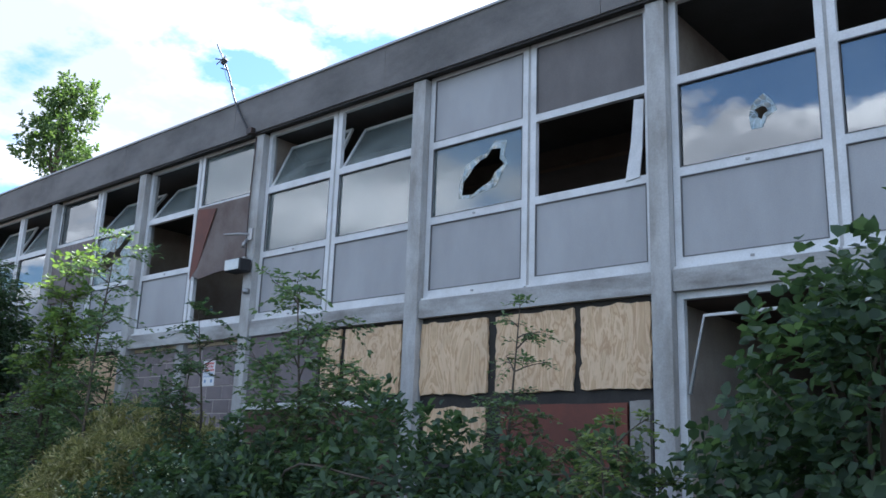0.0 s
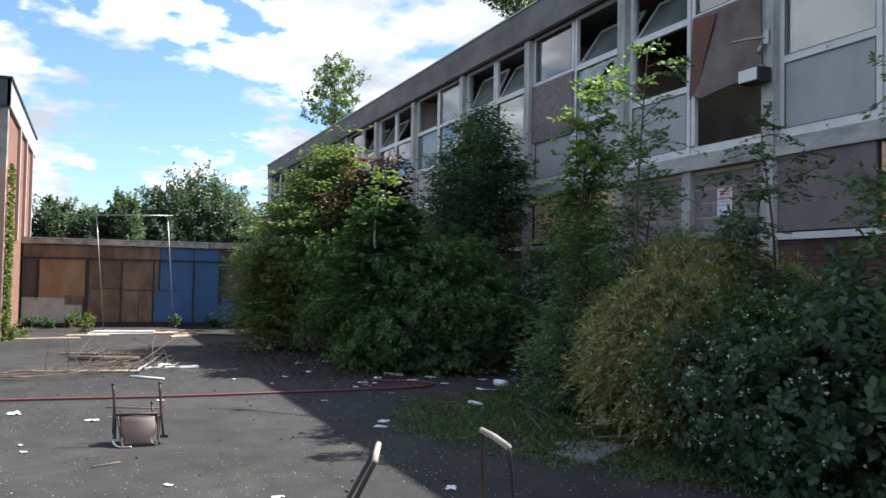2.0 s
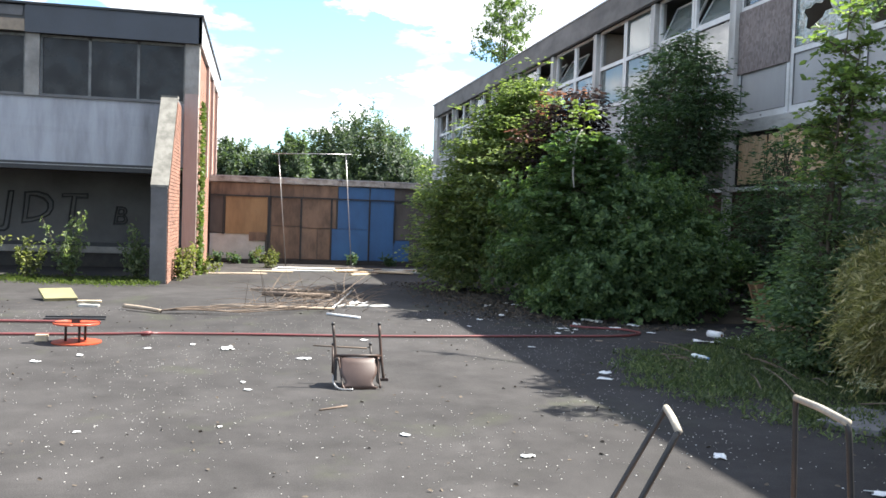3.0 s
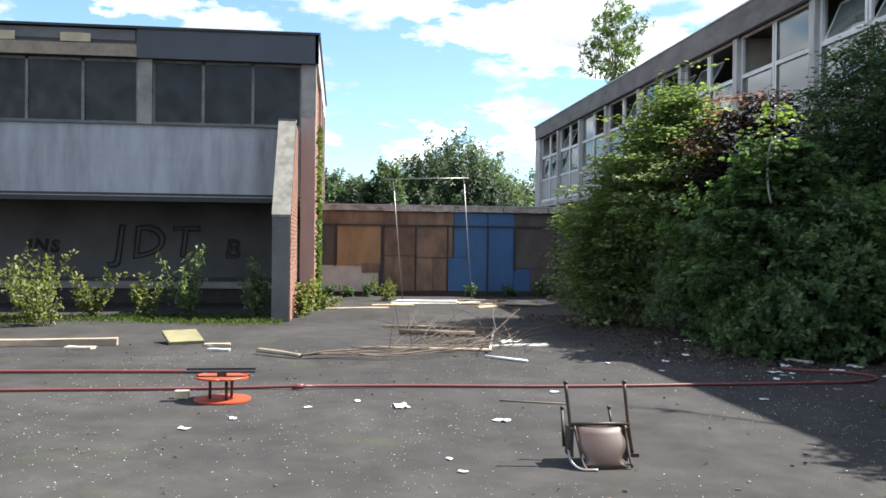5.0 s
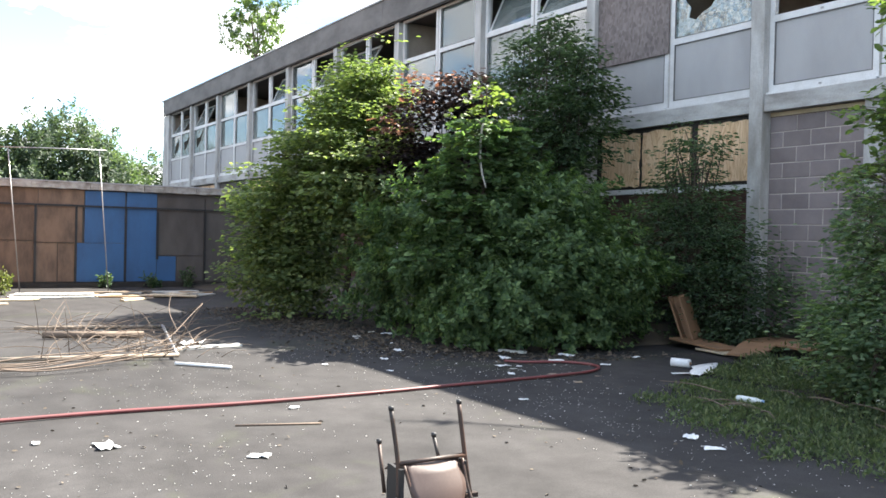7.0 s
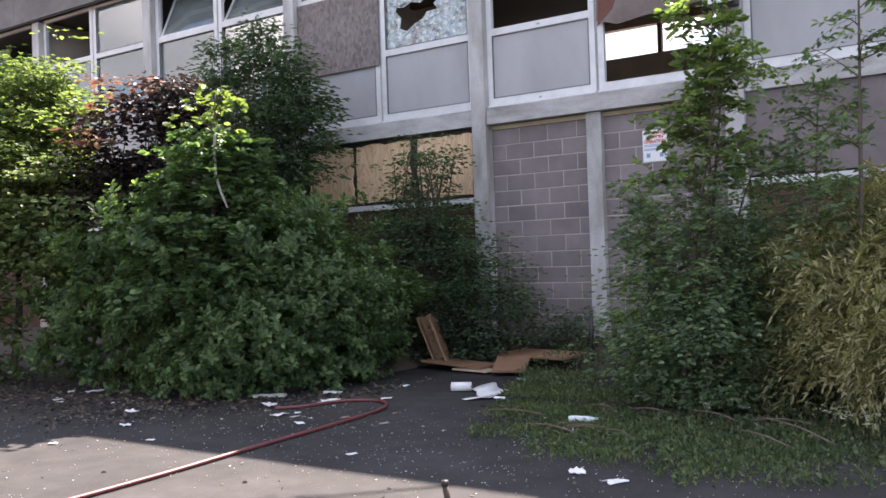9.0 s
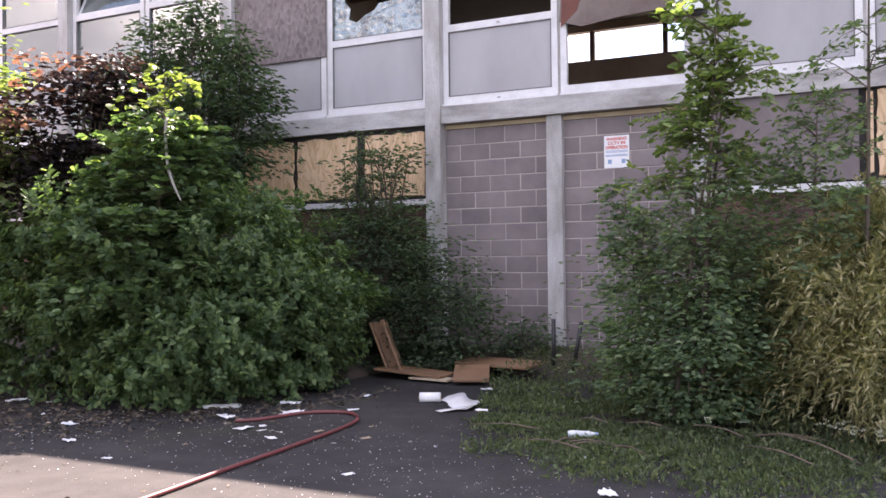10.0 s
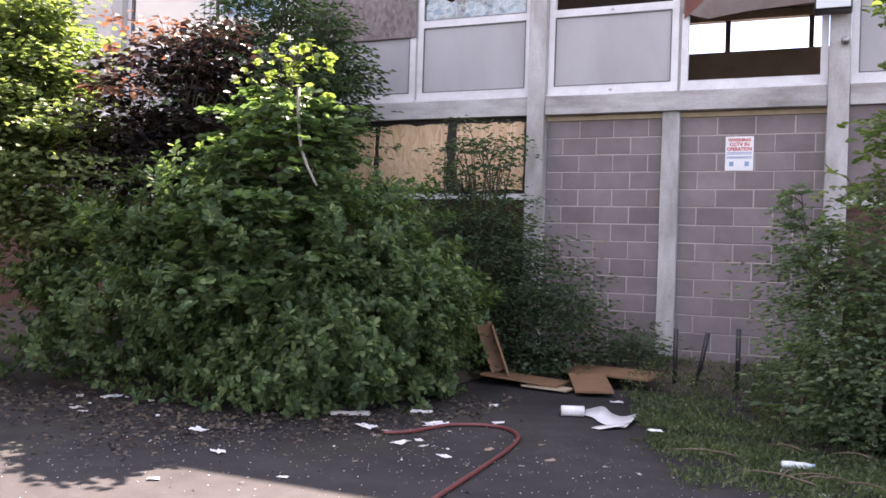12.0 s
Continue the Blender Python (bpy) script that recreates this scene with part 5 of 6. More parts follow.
def bank(n):
    """Low weeds on the bank, patchy, ragged towards the yard."""
    x = rng.uniform(-13.6, 1.0, n)
    y = rng.uniform(2.6, 8.5, n)
    edge = np.array([float(np.interp(a, (-13.6, -13.3, -12.85, -12.5, -12.0, -11.2, -10.4, -9.3, -8.5, -7.5, -7.0), (6.6, 5.9, 4.4, 3.65, 3.42, 3.1, 2.95, 3.3, 3.6, 4.2, 4.4))) + 0.3 * noise.noise(Vector((a * 2.7, 1, 0))) + 0.15 * noise.noise(Vector((a * 9, 1, 0))) for a in x])
    patch = np.array([0.68 + 0.9 * noise.noise(Vector((a * 1.6, b * 1.6, 4))) + 0.5 * noise.noise(Vector((a * 5, b * 5, 4))) for a, b in zip(x, y)])
    ok = (y > edge - 0.25) & (rng.uniform(0, 1, n) < np.clip((y - edge + 0.25) / 0.6, 0.1, 0.95) * np.clip(patch, 0.08, 1))
    ok &= (x > -12.3) | (y < 6.3) | (rng.uniform(0, 1, n) < 0.2)
    x, y = x[ok], y[ok]
    z = np.where(y > 5, 0.05, 0.0) + np.clip((y - 5.4) * 0.08, 0, 0.22)
    return np.stack([x, y, z], 1)


carpet("bank_weeds", "trampled grass, ivy and weeds on the bank", bank, 190000, M["weed"], 0.04, 0.45, 0.05)
def ivy_patches(n):
    """Broader leaves where they grow in mats."""
    q = bank(n)
    keep = np.array([noise.noise(Vector((a * 1.1, b * 1.1, 9))) + 0.5 * noise.noise(Vector((a * 4, b * 4, 9))) > 0.08 for a, b, _ in q])
    q = q[keep]
    q[:, 2] += np.array([0.07 * max(0.0, noise.noise(Vector((a * 5, b * 5, 2)))) for a, b, _ in q])
    return q


carpet("bank_ivy", "mats of ivy and dock leaves on the bank", ivy_patches, 30000, M["weed"], 0.034, 0.8, 0.07, "ivy")
carpet("bank_grass", "thin blades of rough grass on the bank", bank, 60000, M["weed"], 0.09, 0.07, 0.02)

# trees that have seeded on the roof
def roof_tree(base, h, w, label):
    ob = thing("roof_tree", label, "tree", base)
    b = Vector(base)
    tips = []
    P, O = [], []
    for i in range(15):
        a = i * 2.4
        z = 0.25 + 0.75 * (i / 14)
        c = b + Vector((math.cos(a) * w * (1.1 - 0.75 * z ** 2) * rng.uniform(0.4, 1), math.sin(a) * 0.5 * w * rng.uniform(0.3, 1), h * z))
        tips.append(tuple(c))
        p, o, _ = puff(tuple(c), (0.34 * w, 0.3 * w, 0.2 * w), 26, 12, 0.08)
        P.append(p), O.append(o)
    tube("trunk", smooth_line([b - Vector((0, 0, 0.1)), b + Vector((0.1, 0, h * 0.5)), b + Vector((0, 0, h * 0.95))], 6), 0.05, M["bark"], ob, "", 6, 0.012)
    hang("limb", limbs_mesh("limb", tuple(b + Vector((0, 0, h * 0.2))), tips, 0.022), M["bark"], ob)
    hang("crown", leaf_mesh("crown", np.concatenate(P), np.concatenate(O), 0.12, 0.5), M["roof_leaf"], ob)
    return ob


roof_tree((-21.2, 9.35, 7.5), 3.1, 1.5, "young birch seeded on the flat roof")
roof_tree((-39.4, 9.5, 7.5), 3.6, 1.9, "young ash seeded on the flat roof")

# far trees beyond the low building
def far_tree(base, blobs, label, leaf=0.22):
    ob = thing("far_tree", label, "tree", base)
    b = Vector(base)
    tube("trunk", [b, b + Vector((0, 0, blobs[0][0][2] * 0.8))], 0.35, M["bark"], ob, "", 8, 0.15)
    crown_part(ob, blobs, M["far_leaf"], leaf, 0.6, twigs=False)
    return ob


far_tree((-72, 7.5, 0), [((-72, 7.4, 4.9), (4.4, 4.4, 4.1), 1900, 16, 0.4), ((-71, 4.6, 3.6), (4, 3.2, 3.4), 1100, 16, 0.4), ((-71, 10.3, 3.4), (4, 2.8, 3.0), 900, 16, 0.4)], "broad dark green tree with a domed crown")
far_tree((-66, 0.5, 0), [((-66, 1.7, 4.0), (2.2, 1.1, 3.0), 600, 16, 0.3), ((-66, -0.4, 3.6), (2.2, 1.2, 2.2), 600, 16, 0.3), ((-66, -2.6, 3.9), (2.2, 1.3, 2.4), 600, 16, 0.3)], "row of mid-green trees")
far_tree((-66, -8, 0), [((-66, -6.2, 4.2), (2.5, 2.4, 2.8), 700, 16, 0.3), ((-66, -10, 4.6), (2.5, 2.8, 3.0), 700, 16, 0.3)], "row of mid-green trees")
far_tree((-75, 16, 0), [((-75, 14.5, 4.0), (3, 3.2, 2.6), 700, 16, 0.4), ((-75, 20, 4.0), (3, 4.2, 2.8), 700, 16, 0.4)], "far low rounded green tree")

# ---- things on the school front ----
box("weather_board", -18.80, -17.06, YF - 0.03, YF - 0.004, 4.56, 5.80, M["osb"], school, "weathered dark chipboard sheet over a window")
flap = sheet_mesh("torn_board", [(-13.36, 4.60), (-13.05, 4.50), (-12.6, 4.57), (-11.72, 4.62), (-11.70, 5.82), (-13.30, 5.84)], 0.02)
for q in flap.vertices:
    q.co.y += YF - 0.03 - 0.07 * max(0.0, (4.95 - q.co.z)) * (q.co.x < -12.9)
hang("torn_board", flap, M["torn_board"], school, "torn brown board hanging over an open window")
peel = sheet_mesh("peeling_veneer", [(-13.34, 4.52), (-13.12, 4.72), (-12.95, 5.2), (-12.72, 5.74), (-13.28, 5.80)], 0.012)
peel.transform(Matrix.Translation((0, YF - 0.06, 0)))
hang("peeling_veneer", peel, M["rust_board"], school, "peeling rust-coloured veneer")
hang("loose_trim", sheet_mesh("loose_trim", [(-4.68, 4.74), (-4.50, 4.76), (-4.46, 5.1), (-4.43, 5.70), (-4.55, 5.72), (-4.60, 5.2)], 0.02), M["frame"], school, "loose white trim strip").location.y = YF - 0.02
tube("drain_stain_pipe", smooth_line([(-11.62, YC - 0.02, 6.8), (-11.64, YC - 0.03, 5.6), (-11.62, YC - 0.02, 4.6)], 6), 0.012, M["rust_steel"], school, "thin rusty cable on the column", 5)

flood = thing("flood_light", "square floodlight in a dark housing on a column", "lamp", (-11.62, 8.3, 4.55))
box("housing", -11.84, -11.44, 8.20, 8.44, 4.42, 4.63, M["black"], flood, "", 0.015)
box("lens", -11.82, -11.46, 8.185, 8.198, 4.44, 4.61, M["lamp_glass"], flood, "pale glass lens")
box("bracket", -11.66, -11.60, 8.40, 8.50, 4.60, 4.70, M["galv"], flood)
cctv = thing("bracket_arm", "empty grey camera bracket on a column", "bracket", (-11.7, 8.35, 5.1))
tube("arm", [(-11.58, 8.45, 5.08), (-11.8, 8.36, 5.10), (-12.05, 8.28, 5.10)], 0.022, M["galv"], cctv)
box("plate", -11.66, -11.50, 8.435, 8.455, 4.98, 5.18, M["galv"], cctv)
tube("socket", [(-11.60, 8.42, 4.98), (-11.60, 8.36, 4.9), (-11.60, 8.36, 4.84)], 0.03, M["galv"], cctv)
stub = thing("wall_socket", "small round grey outlet on a column", "fitting", (-11.5, 8.42, 4.1))
tube("body", [(-11.5, 8.47, 4.12), (-11.5, 8.38, 4.10)], 0.05, M["galv"], stub)

aerial = thing("roof_aerial", "leaning thin black aerial on the roof edge", "aerial", (-11.7, 8.5, 7.5))
tube("pole", smooth_line([(-11.68, 8.33, 6.85), (-12.2, 8.35, 7.55), (-12.75, 8.5, 8.35), (-13.2, 8.5, 9.05)], 5), 0.022, M["black"], aerial, "", 6, 0.014)
box("bracket", -11.74, -11.60, 8.30, 8.39, 6.84, 6.94, M["rust_steel"], aerial)
for p, q in (((-13.15, 8.5, 8.62), (-12.8, 8.45, 8.66)), ((-13.0, 8.5, 8.5), (-12.75, 8.52, 8.38)), ((-13.05, 8.4, 8.66), (-13.0, 8.6, 8.7))):
    tube("rod", [p, q], 0.012, M["black"], aerial, "", 5)
tube("clamp", [(-12.95, 8.5, 8.56), (-12.86, 8.5, 8.64)], 0.05, M["black"], aerial)
tube("loose_wire", smooth_line([(-12.9, 8.48, 8.6), (-12.7, 8.44, 8.2), (-12.55, 8.44, 8.05), (-12.4, 8.44, 7.9)], 5), 0.006, M["galv"], aerial, "", 4)

# warning sign: red heading over lines too small to read
sign = thing("warning_sign", "white warning sign with red heading on the block wall", "sign", (-12.645, 8.655, 2.85))
box("plate", -12.81, -12.48, 8.648, 8.653, 2.635, 3.055, M["sign_white"], sign)


def sign_line(text, z, height, width):
    """One line of bold capitals, centred on the sign and drawn to the given width."""
    cu = bpy.data.curves.new("lettering", "FONT")
    cu.body, cu.size, cu.extrude, cu.offset, cu.align_x, cu.resolution_u = text, 1.0, 0.0012, 0.03, "CENTER", 2
    ob = bpy.data.objects.new("lettering", cu)
    me = bpy.data.meshes.new_from_object(ob)
    bpy.data.objects.remove(ob)
    xs, ys = [q.co.x for q in me.vertices], [q.co.y for q in me.vertices]
    me.transform(Matrix.Diagonal((width / (max(xs) - min(xs)), height / (max(ys) - min(ys)), 1, 1)))
    me.transform(pose(-12.645, 8.6455, z, 90, 0, 0))
    hang("lettering", me, M["sign_red"], sign, "red capital letters")


sign_line("WARNING", 2.994, 0.042, 0.27)
sign_line("CCTV IN", 2.938, 0.044, 0.23)
sign_line("OPERATION", 2.880, 0.046, 0.29)
for z in (2.853, 2.835, 2.800, 2.785):
    box("small_line", -12.79, -12.50, 8.6445, 8.6475, z, z + 0.008, M["sign_blue"], sign)
for x in (-12.76, -12.58):
    box("pictogram", x, x + 0.05, 8.6445, 8.6475, 2.69, 2.745, M["sign_blue"], sign)

# ---- things in the yard ----
def school_chair():
    """An upturned school chair: brown shell on the ground, black tube legs in the air."""
    ob = thing("upturned_chair", "upturned brown plastic school chair with rusty black legs", "chair", (-10.55, 0.19, 0))
    v, f, nu, nv = [], [], 10, 16
    for j in range(nv + 1):
        t = j / nv
        for i in range(nu + 1):
            u = i / nu
            waist = 1 - 0.28 * math.exp(-((t - 0.88) / 0.10) ** 2) + 0.12 * (t > 0.95)
            y = 0.155 + (u - 0.5) * 0.335 * waist
            bulge = 0.055 * math.sin(math.pi * u)
            if t < 0.45:
                s = t / 0.45
                x, z = -10.80 + 0.20 * s, 0.20 + 0.07 * math.sin(s * math.pi / 2) - 0.02 * math.cos(math.pi * (u - 0.5))
            else:
                s = (t - 0.45) / 0.55
                x, z = -10.62 + 0.10 * math.sin(s * 2.0) + 0.07 * s * s + bulge * (1 - s), 0.27 * (1 - s) + 0.02 * math.sin(7 * u) * (s > 0.95) + 0.004
            v.append((x, y, max(z, 0.004)))
    for j in range(nv):
        for i in range(nu):
            a = j * (nu + 1) + i
            f.append((a, a + 1, a + nu + 2, a + nu + 1))
    me = mesh_of("seat_shell", v, f, True)
    shell = hang("seat_shell", me, M["seat"], ob, "brown moulded plastic shell")
    m = shell.modifiers.new("thick", "SOLIDIFY")
    m.thickness = 0.008
    r = 0.0125
    tube("leg", smooth_line([(-10.64, -0.07, 0.55), (-10.60, -0.045, 0.275), (-10.58, -0.055, 0.10)], 5), r, M["rust_steel"], ob)
    tube("leg", smooth_line([(-10.64, 0.345, 0.55), (-10.60, 0.365, 0.275), (-10.58, 0.39, 0.075)], 5), r, M["rust_steel"], ob)
    tube("leg", [(-10.80, -0.05, 0.345), (-10.72, -0.055, 0.10)], r * 0.85, M["rust_steel"], ob)
    tube("leg", [(-10.80, 0.29, 0.345), (-10.74, 0.30, 0.20)], r * 0.85, M["rust_steel"], ob)
    for p in ((-10.64, -0.07, 0.55), (-10.64, 0.345, 0.55), (-10.80, -0.05, 0.345), (-10.80, 0.29, 0.345)):
        tube("foot_cap", [p, (p[0], p[1], p[2] + 0.02)], 0.015, M["black"], ob)
    tube("crossbar", [(-10.60, -0.05, 0.28), (-10.60, 0.37, 0.28)], r, M["rust_steel"], ob)
    tube("side_rail", smooth_line([(-10.58, -0.02, 0.27), (-10.52, 0.0, 0.13), (-10.45, 0.02, 0.02), (-10.43, 0.08, 0.012)], 5), r * 0.7, M["rust_steel"], ob)
    tube("side_rail", smooth_line([(-10.58, 0.335, 0.27), (-10.52, 0.335, 0.13), (-10.45, 0.345, 0.015)], 5), r * 0.7, M["rust_steel"], ob)
    tube("back_hoop", smooth_line([(-10.58, -0.06, 0.11), (-10.5, -0.06, 0.05), (-10.44, -0.01, 0.012), (-10.42, 0.10, 0.01)], 6), r * 0.7, M["galv"], ob, "bare worn metal hoop")
    box("rail_end", -10.60, -10.56, 0.35, 0.43, 0.055, 0.08, M["rust_steel"], ob)
    worn_box("side_plate", -10.70, -10.56, -0.052, -0.030, 0.06, 0.26, M["black"], ob, "", 3, 0.01, 4)
    worn_box("side_plate", -10.70, -10.56, 0.338, 0.352, 0.03, 0.26, M["black"], ob, "", 3, 0.008, 5)
    ob.location += Vector((-0.05, 0.035, 0))
    return ob


school_chair()


def disc(name, cx, cy, z, r, h, material, parent, label=""):
    me = tube_mesh(name, [(cx, cy, z), (cx, cy, z + h)], r, 32)
    for p in me.polygons:
        p.use_smooth = False
    return hang(name, me, material, parent, label)


reel = thing("cable_reel", "orange-red cable reel lying on its side", "reel", (-13.25, -2.66, 0))
disc("flange", -13.25, -2.66, 0.006, 0.262, 0.014, M["orange"], reel)
disc("flange", -13.25, -2.66, 0.215, 0.25, 0.012, M["orange"], reel)
rim = [(-13.25 + 0.245 * math.cos(a), -2.66 + 0.245 * math.sin(a), 0.228) for a in np.linspace(0, 2 * math.pi, 33)]
tube("rim", rim, 0.009, M["orange"], reel, "", 6)
for a in (0.4, 2.5, 4.6):
    tube("spindle", [(-13.25 + 0.12 * math.cos(a), -2.66 + 0.12 * math.sin(a), 0.02), (-13.25 + 0.12 * math.cos(a), -2.66 + 0.12 * math.sin(a), 0.215)], 0.014, M["rust_steel"], reel)
box("hub", -13.29, -13.21, -2.71, -2.63, 0.226, 0.262, M["black"], reel)
bar_ob = thing("black_bar", "black metal bar lying on the cable reel", "bar", (-13.25, -2.66, 0.27))
box("bar", -13.30, -13.20, -3.0, -2.36, 0.264, 0.282, M["black"], bar_ob)
box("lip", -13.30, -13.285, -3.0, -2.36, 0.282, 0.30, M["black"], bar_ob)
tagged(worn_box("timber_offcut", -13.42, -13.34, -3.12, -2.99, 0.004, 0.075, M["pale_timber"], None, "", 2, 0.004), "small pale timber offcut by the reel", "wood")

# the red hose across the yard
hose_line = [(-13.95, -14, 0.02), (-13.85, -9.0, 0.02), (-13.82, -6.2, 0.02), (-13.82, -4.3, 0.02), (-13.82, -3.3, 0.02), (-13.86, -2.4, 0.02), (-13.78, -1.95, 0.04), (-13.84, -1.75, 0.03), (-13.88, -0.8, 0.02), (-13.78, 0.3, 0.02),
             (-13.76, 1.4, 0.02), (-13.80, 2.3, 0.02), (-13.82, 3.1, 0.02), (-13.86, 3.9, 0.02), (-13.96, 4.32, 0.02), (-14.22, 4.56, 0.02), (-14.58, 4.42, 0.02), (-14.77, 3.98, 0.02), (-14.94, 3.8, 0.02)]
hose = thing("red_hose", "long faded red rubber hose across the yard", "hose", (-13.9, 0, 0))
tube("pipe", smooth_line(hose_line, 8), 0.016, M["hose"], hose)
tube("coupling", [(-13.81, -2.04, 0.03), (-13.78, -1.93, 0.04)], 0.027, M["hose"], hose)
hose2 = thing("red_hose", "length of red hose behind the cable reel", "hose", (-15.1, -6, 0))
tube("pipe", smooth_line([(-15.0, -14, 0.025), (-15.1, -8, 0.025), (-15.03, -4.8, 0.025), (-14.99, -3.9, 0.025), (-14.95, -3.0, 0.025)], 8), 0.019, M["hose"], hose2)

# overturned table with two leg hoops in the air
def leg_hoop(ob, a, b, fa, fb):
    a, b, fa, fb = map(Vector, (a, b, fa, fb))
    tube("leg", smooth_line([fa, fa.lerp(a, 0.5), fa.lerp(a, 0.93), a.lerp(b, 0.06)], 5), 0.015, M["black"], ob)
    tube("leg", smooth_line([fb, fb.lerp(b, 0.5), fb.lerp(b, 0.93), b.lerp(a, 0.06)], 5), 0.015, M["black"], ob)
    tube("runner", [a, a.lerp(b, 0.5) + Vector((0, 0, 0.008)), b], 0.019, M["worn_runner"], ob, "pale worn runner")


table = thing("overturned_table", "overturned small table with black hoop legs", "table", (-7.0, 1.5, 0))
leg_hoop(table, (-7.15, 1.42, 0.57), (-6.66, 1.24, 0.57), (-7.18, 1.12, 0.03), (-6.72, 0.98, 0.03))
leg_hoop(table, (-6.85, 1.98, 0.68), (-6.38, 1.93, 0.665), (-6.88, 2.02, 0.03), (-6.42, 2.02, 0.03))
worn_box("tabletop", -7.22, -6.38, 0.92, 2.1, 0.004, 0.028, M["card"], table, "", 4, 0.004)

# the tall thin frame in front of the boards
goal = thing("tube_frame", "tall thin galvanised frame leaning before the boards", "frame", (-28.1, 1.0, 0))
tube("post", [(-28.1, 0.11, 0.0), (-28.12, -0.03, 1.6), (-28.1, -0.17, 3.2)], 0.012, M["galv"], goal)
tube("post", [(-28.1, 1.98, 0.0), (-28.12, 1.86, 1.6), (-28.1, 1.73, 3.27)], 0.012, M["galv"], goal)
tube("crossbar", [(-28.1, -0.36, 3.19), (-28.1, 0.8, 3.24), (-28.1, 1.88, 3.27)], 0.012, M["galv"], goal)

# cut sapling with its rods, sticks and brush
pole = thing("cut_sapling", "cut sapling with bare splayed branches", "branch", (-16.4, -1.5, 0))
tube("butt", smooth_line([(-16.62, -2.64, 0.06), (-16.38, -2.34, 0.055), (-16.14, -2.06, 0.04)], 5), 0.034, M["timber"], pole, "pale cut stem", 8, 0.03)
r = random.Random(5)
for i in range(9):
    off = r.uniform(-0.3, 0.45)
    tube("rod", smooth_line([(-16.14, -2.06, 0.05), (-16.35 + off * 0.5, -1.6, 0.06 + 0.05 * r.random()), (-16.5 + off * 1.2, -0.9, 0.03 + 0.08 * r.random()), (-16.8 + off * 0.9, 0.0 + 0.5 * r.random(), 0.03 + 0.2 * r.random())], 6), 0.011, M["cane"], pole, "", 5, 0.005)
for i in range(34):
    a = Vector((-16.9 + r.uniform(-0.8, 0.5), r.uniform(-0.9, 1.0), 0.03))
    d = Vector((r.uniform(-1, 1), r.uniform(-0.3, 1), r.uniform(0, 0.35))).normalized() * r.uniform(0.25, 0.8)
    tube("twig", smooth_line([a, a + d * 0.5 + Vector((0, 0, 0.04)), a + d], 3), 0.006, M["cane"], pole, "", 4, 0.002)
tube("rod", smooth_line([(-17.0, 0.2, 0.05), (-17.4, 0.6, 0.16), (-17.8, 0.95, 0.36), (-18.1, 1.2, 0.5)], 6), 0.008, M["cane"], pole, "", 5, 0.004)
tube("rod", smooth_line([(-17.6, 0.75, 0.2), (-18.2, 0.8, 0.4), (-18.5, 0.9, 0.62)], 6), 0.006, M["cane"], pole, "", 5, 0.004)


def lying_pole(a, b, rad, material, label, name="timber_pole"):
    ob = thing(name, label, "pole", a)
    tube("pole", [a, Vector(a).lerp(Vector(b), 0.5), b], rad, material, ob, "", 6)
    return ob


lying_pole((-20.25, -0.8, 0.03), (-19.8, 1.1, 0.03), 0.025, M["timber"], "straight grey pole lying on the asphalt")
lying_pole((-17.1, -1.4, 0.03), (-16.6, 0.5, 0.05), 0.025, M["timber"], "straight grey pole lying on the asphalt")
lying_pole((-19.7, 1.1, 0.06), (-16.6, 0.47, 0.06), 0.02, M["galv"], "pale metal pole across the brush")
lying_pole((-19.0, -0.6, 0.06), (-18.7, 0.6, 0.05), 0.045, M["cane"], "short thick dead branch on the ground")
lying_pole((-16.2, 0.35, 0.02), (-15.7, 0.8, 0.02), 0.018, M["paper"], "short pale strip of plastic on the asphalt")
brush = []
for i in range(90):
    a = Vector((r.uniform(-20.2, -17.2), r.uniform(-0.6, 1.2), 0.02))
    d = Vector((r.uniform(-0.5, 0.5), r.uniform(-1, 1), r.uniform(0, 0.25))).normalized() * r.uniform(0.3, 1.0)
    brush.append(tube_mesh("t", smooth_line([a, a + d * 0.5 + Vector((0, 0, 0.05)), a + d], 3), 0.007, 4, 0.002, False))
tagged(hang("dry_brush", joined(brush, "dry_brush"), M["cane"]), "heap of dry brown brushwood on the asphalt", "brushwood", kind="stuff")
lying_pole((-13.05, -0.05, 0.008), (-12.84, 0.55, 0.008), 0.008, M["cane"], "thin dry stick on the asphalt")
lying_pole((-9.7, -0.21, 0.008), (-9.84, 0.02, 0.008), 0.008, M["cane"], "thin dry stick on the asphalt")

# planks under the boarded wall
def plank(cx, cy, z, long, wide, turn, material, label, thick=0.03):
    bm = bmesh.new()
    bmesh.ops.create_cube(bm, size=1)
    bmesh.ops.subdivide_edges(bm, edges=bm.edges[:], cuts=3, use_grid_fill=True)
    for q in bm.verts:
        n = noise.noise_vector(Vector((q.co.x * 4 + cx, q.co.y * 3 + cy, q.co.z)))
        q.co = Vector((q.co.x * wide + n.x * 0.012, q.co.y * long + n.y * 0.02, (q.co.z + 0.5) * thick + 0.012 * n.z * (q.co.z > 0)))
    bm.transform(pose(cx, cy, z, 0, 0, turn))
    return tagged(part("plank", bm, material), label, "plank", "loose planks")


plank(-24.6, -1.2, 0.004, 1.5, 0.2, 8, M["timber"], "grey weathered plank on the asphalt")
plank(-25.6, -0.3, 0.004, 1.0, 0.22, -4, M["pale_timber"], "pale weathered plank on the asphalt")
plank(-26.2, 0.5, 0.004, 1.6, 0.5, 3, M["white_wall"], "flat off-white panel on the asphalt")
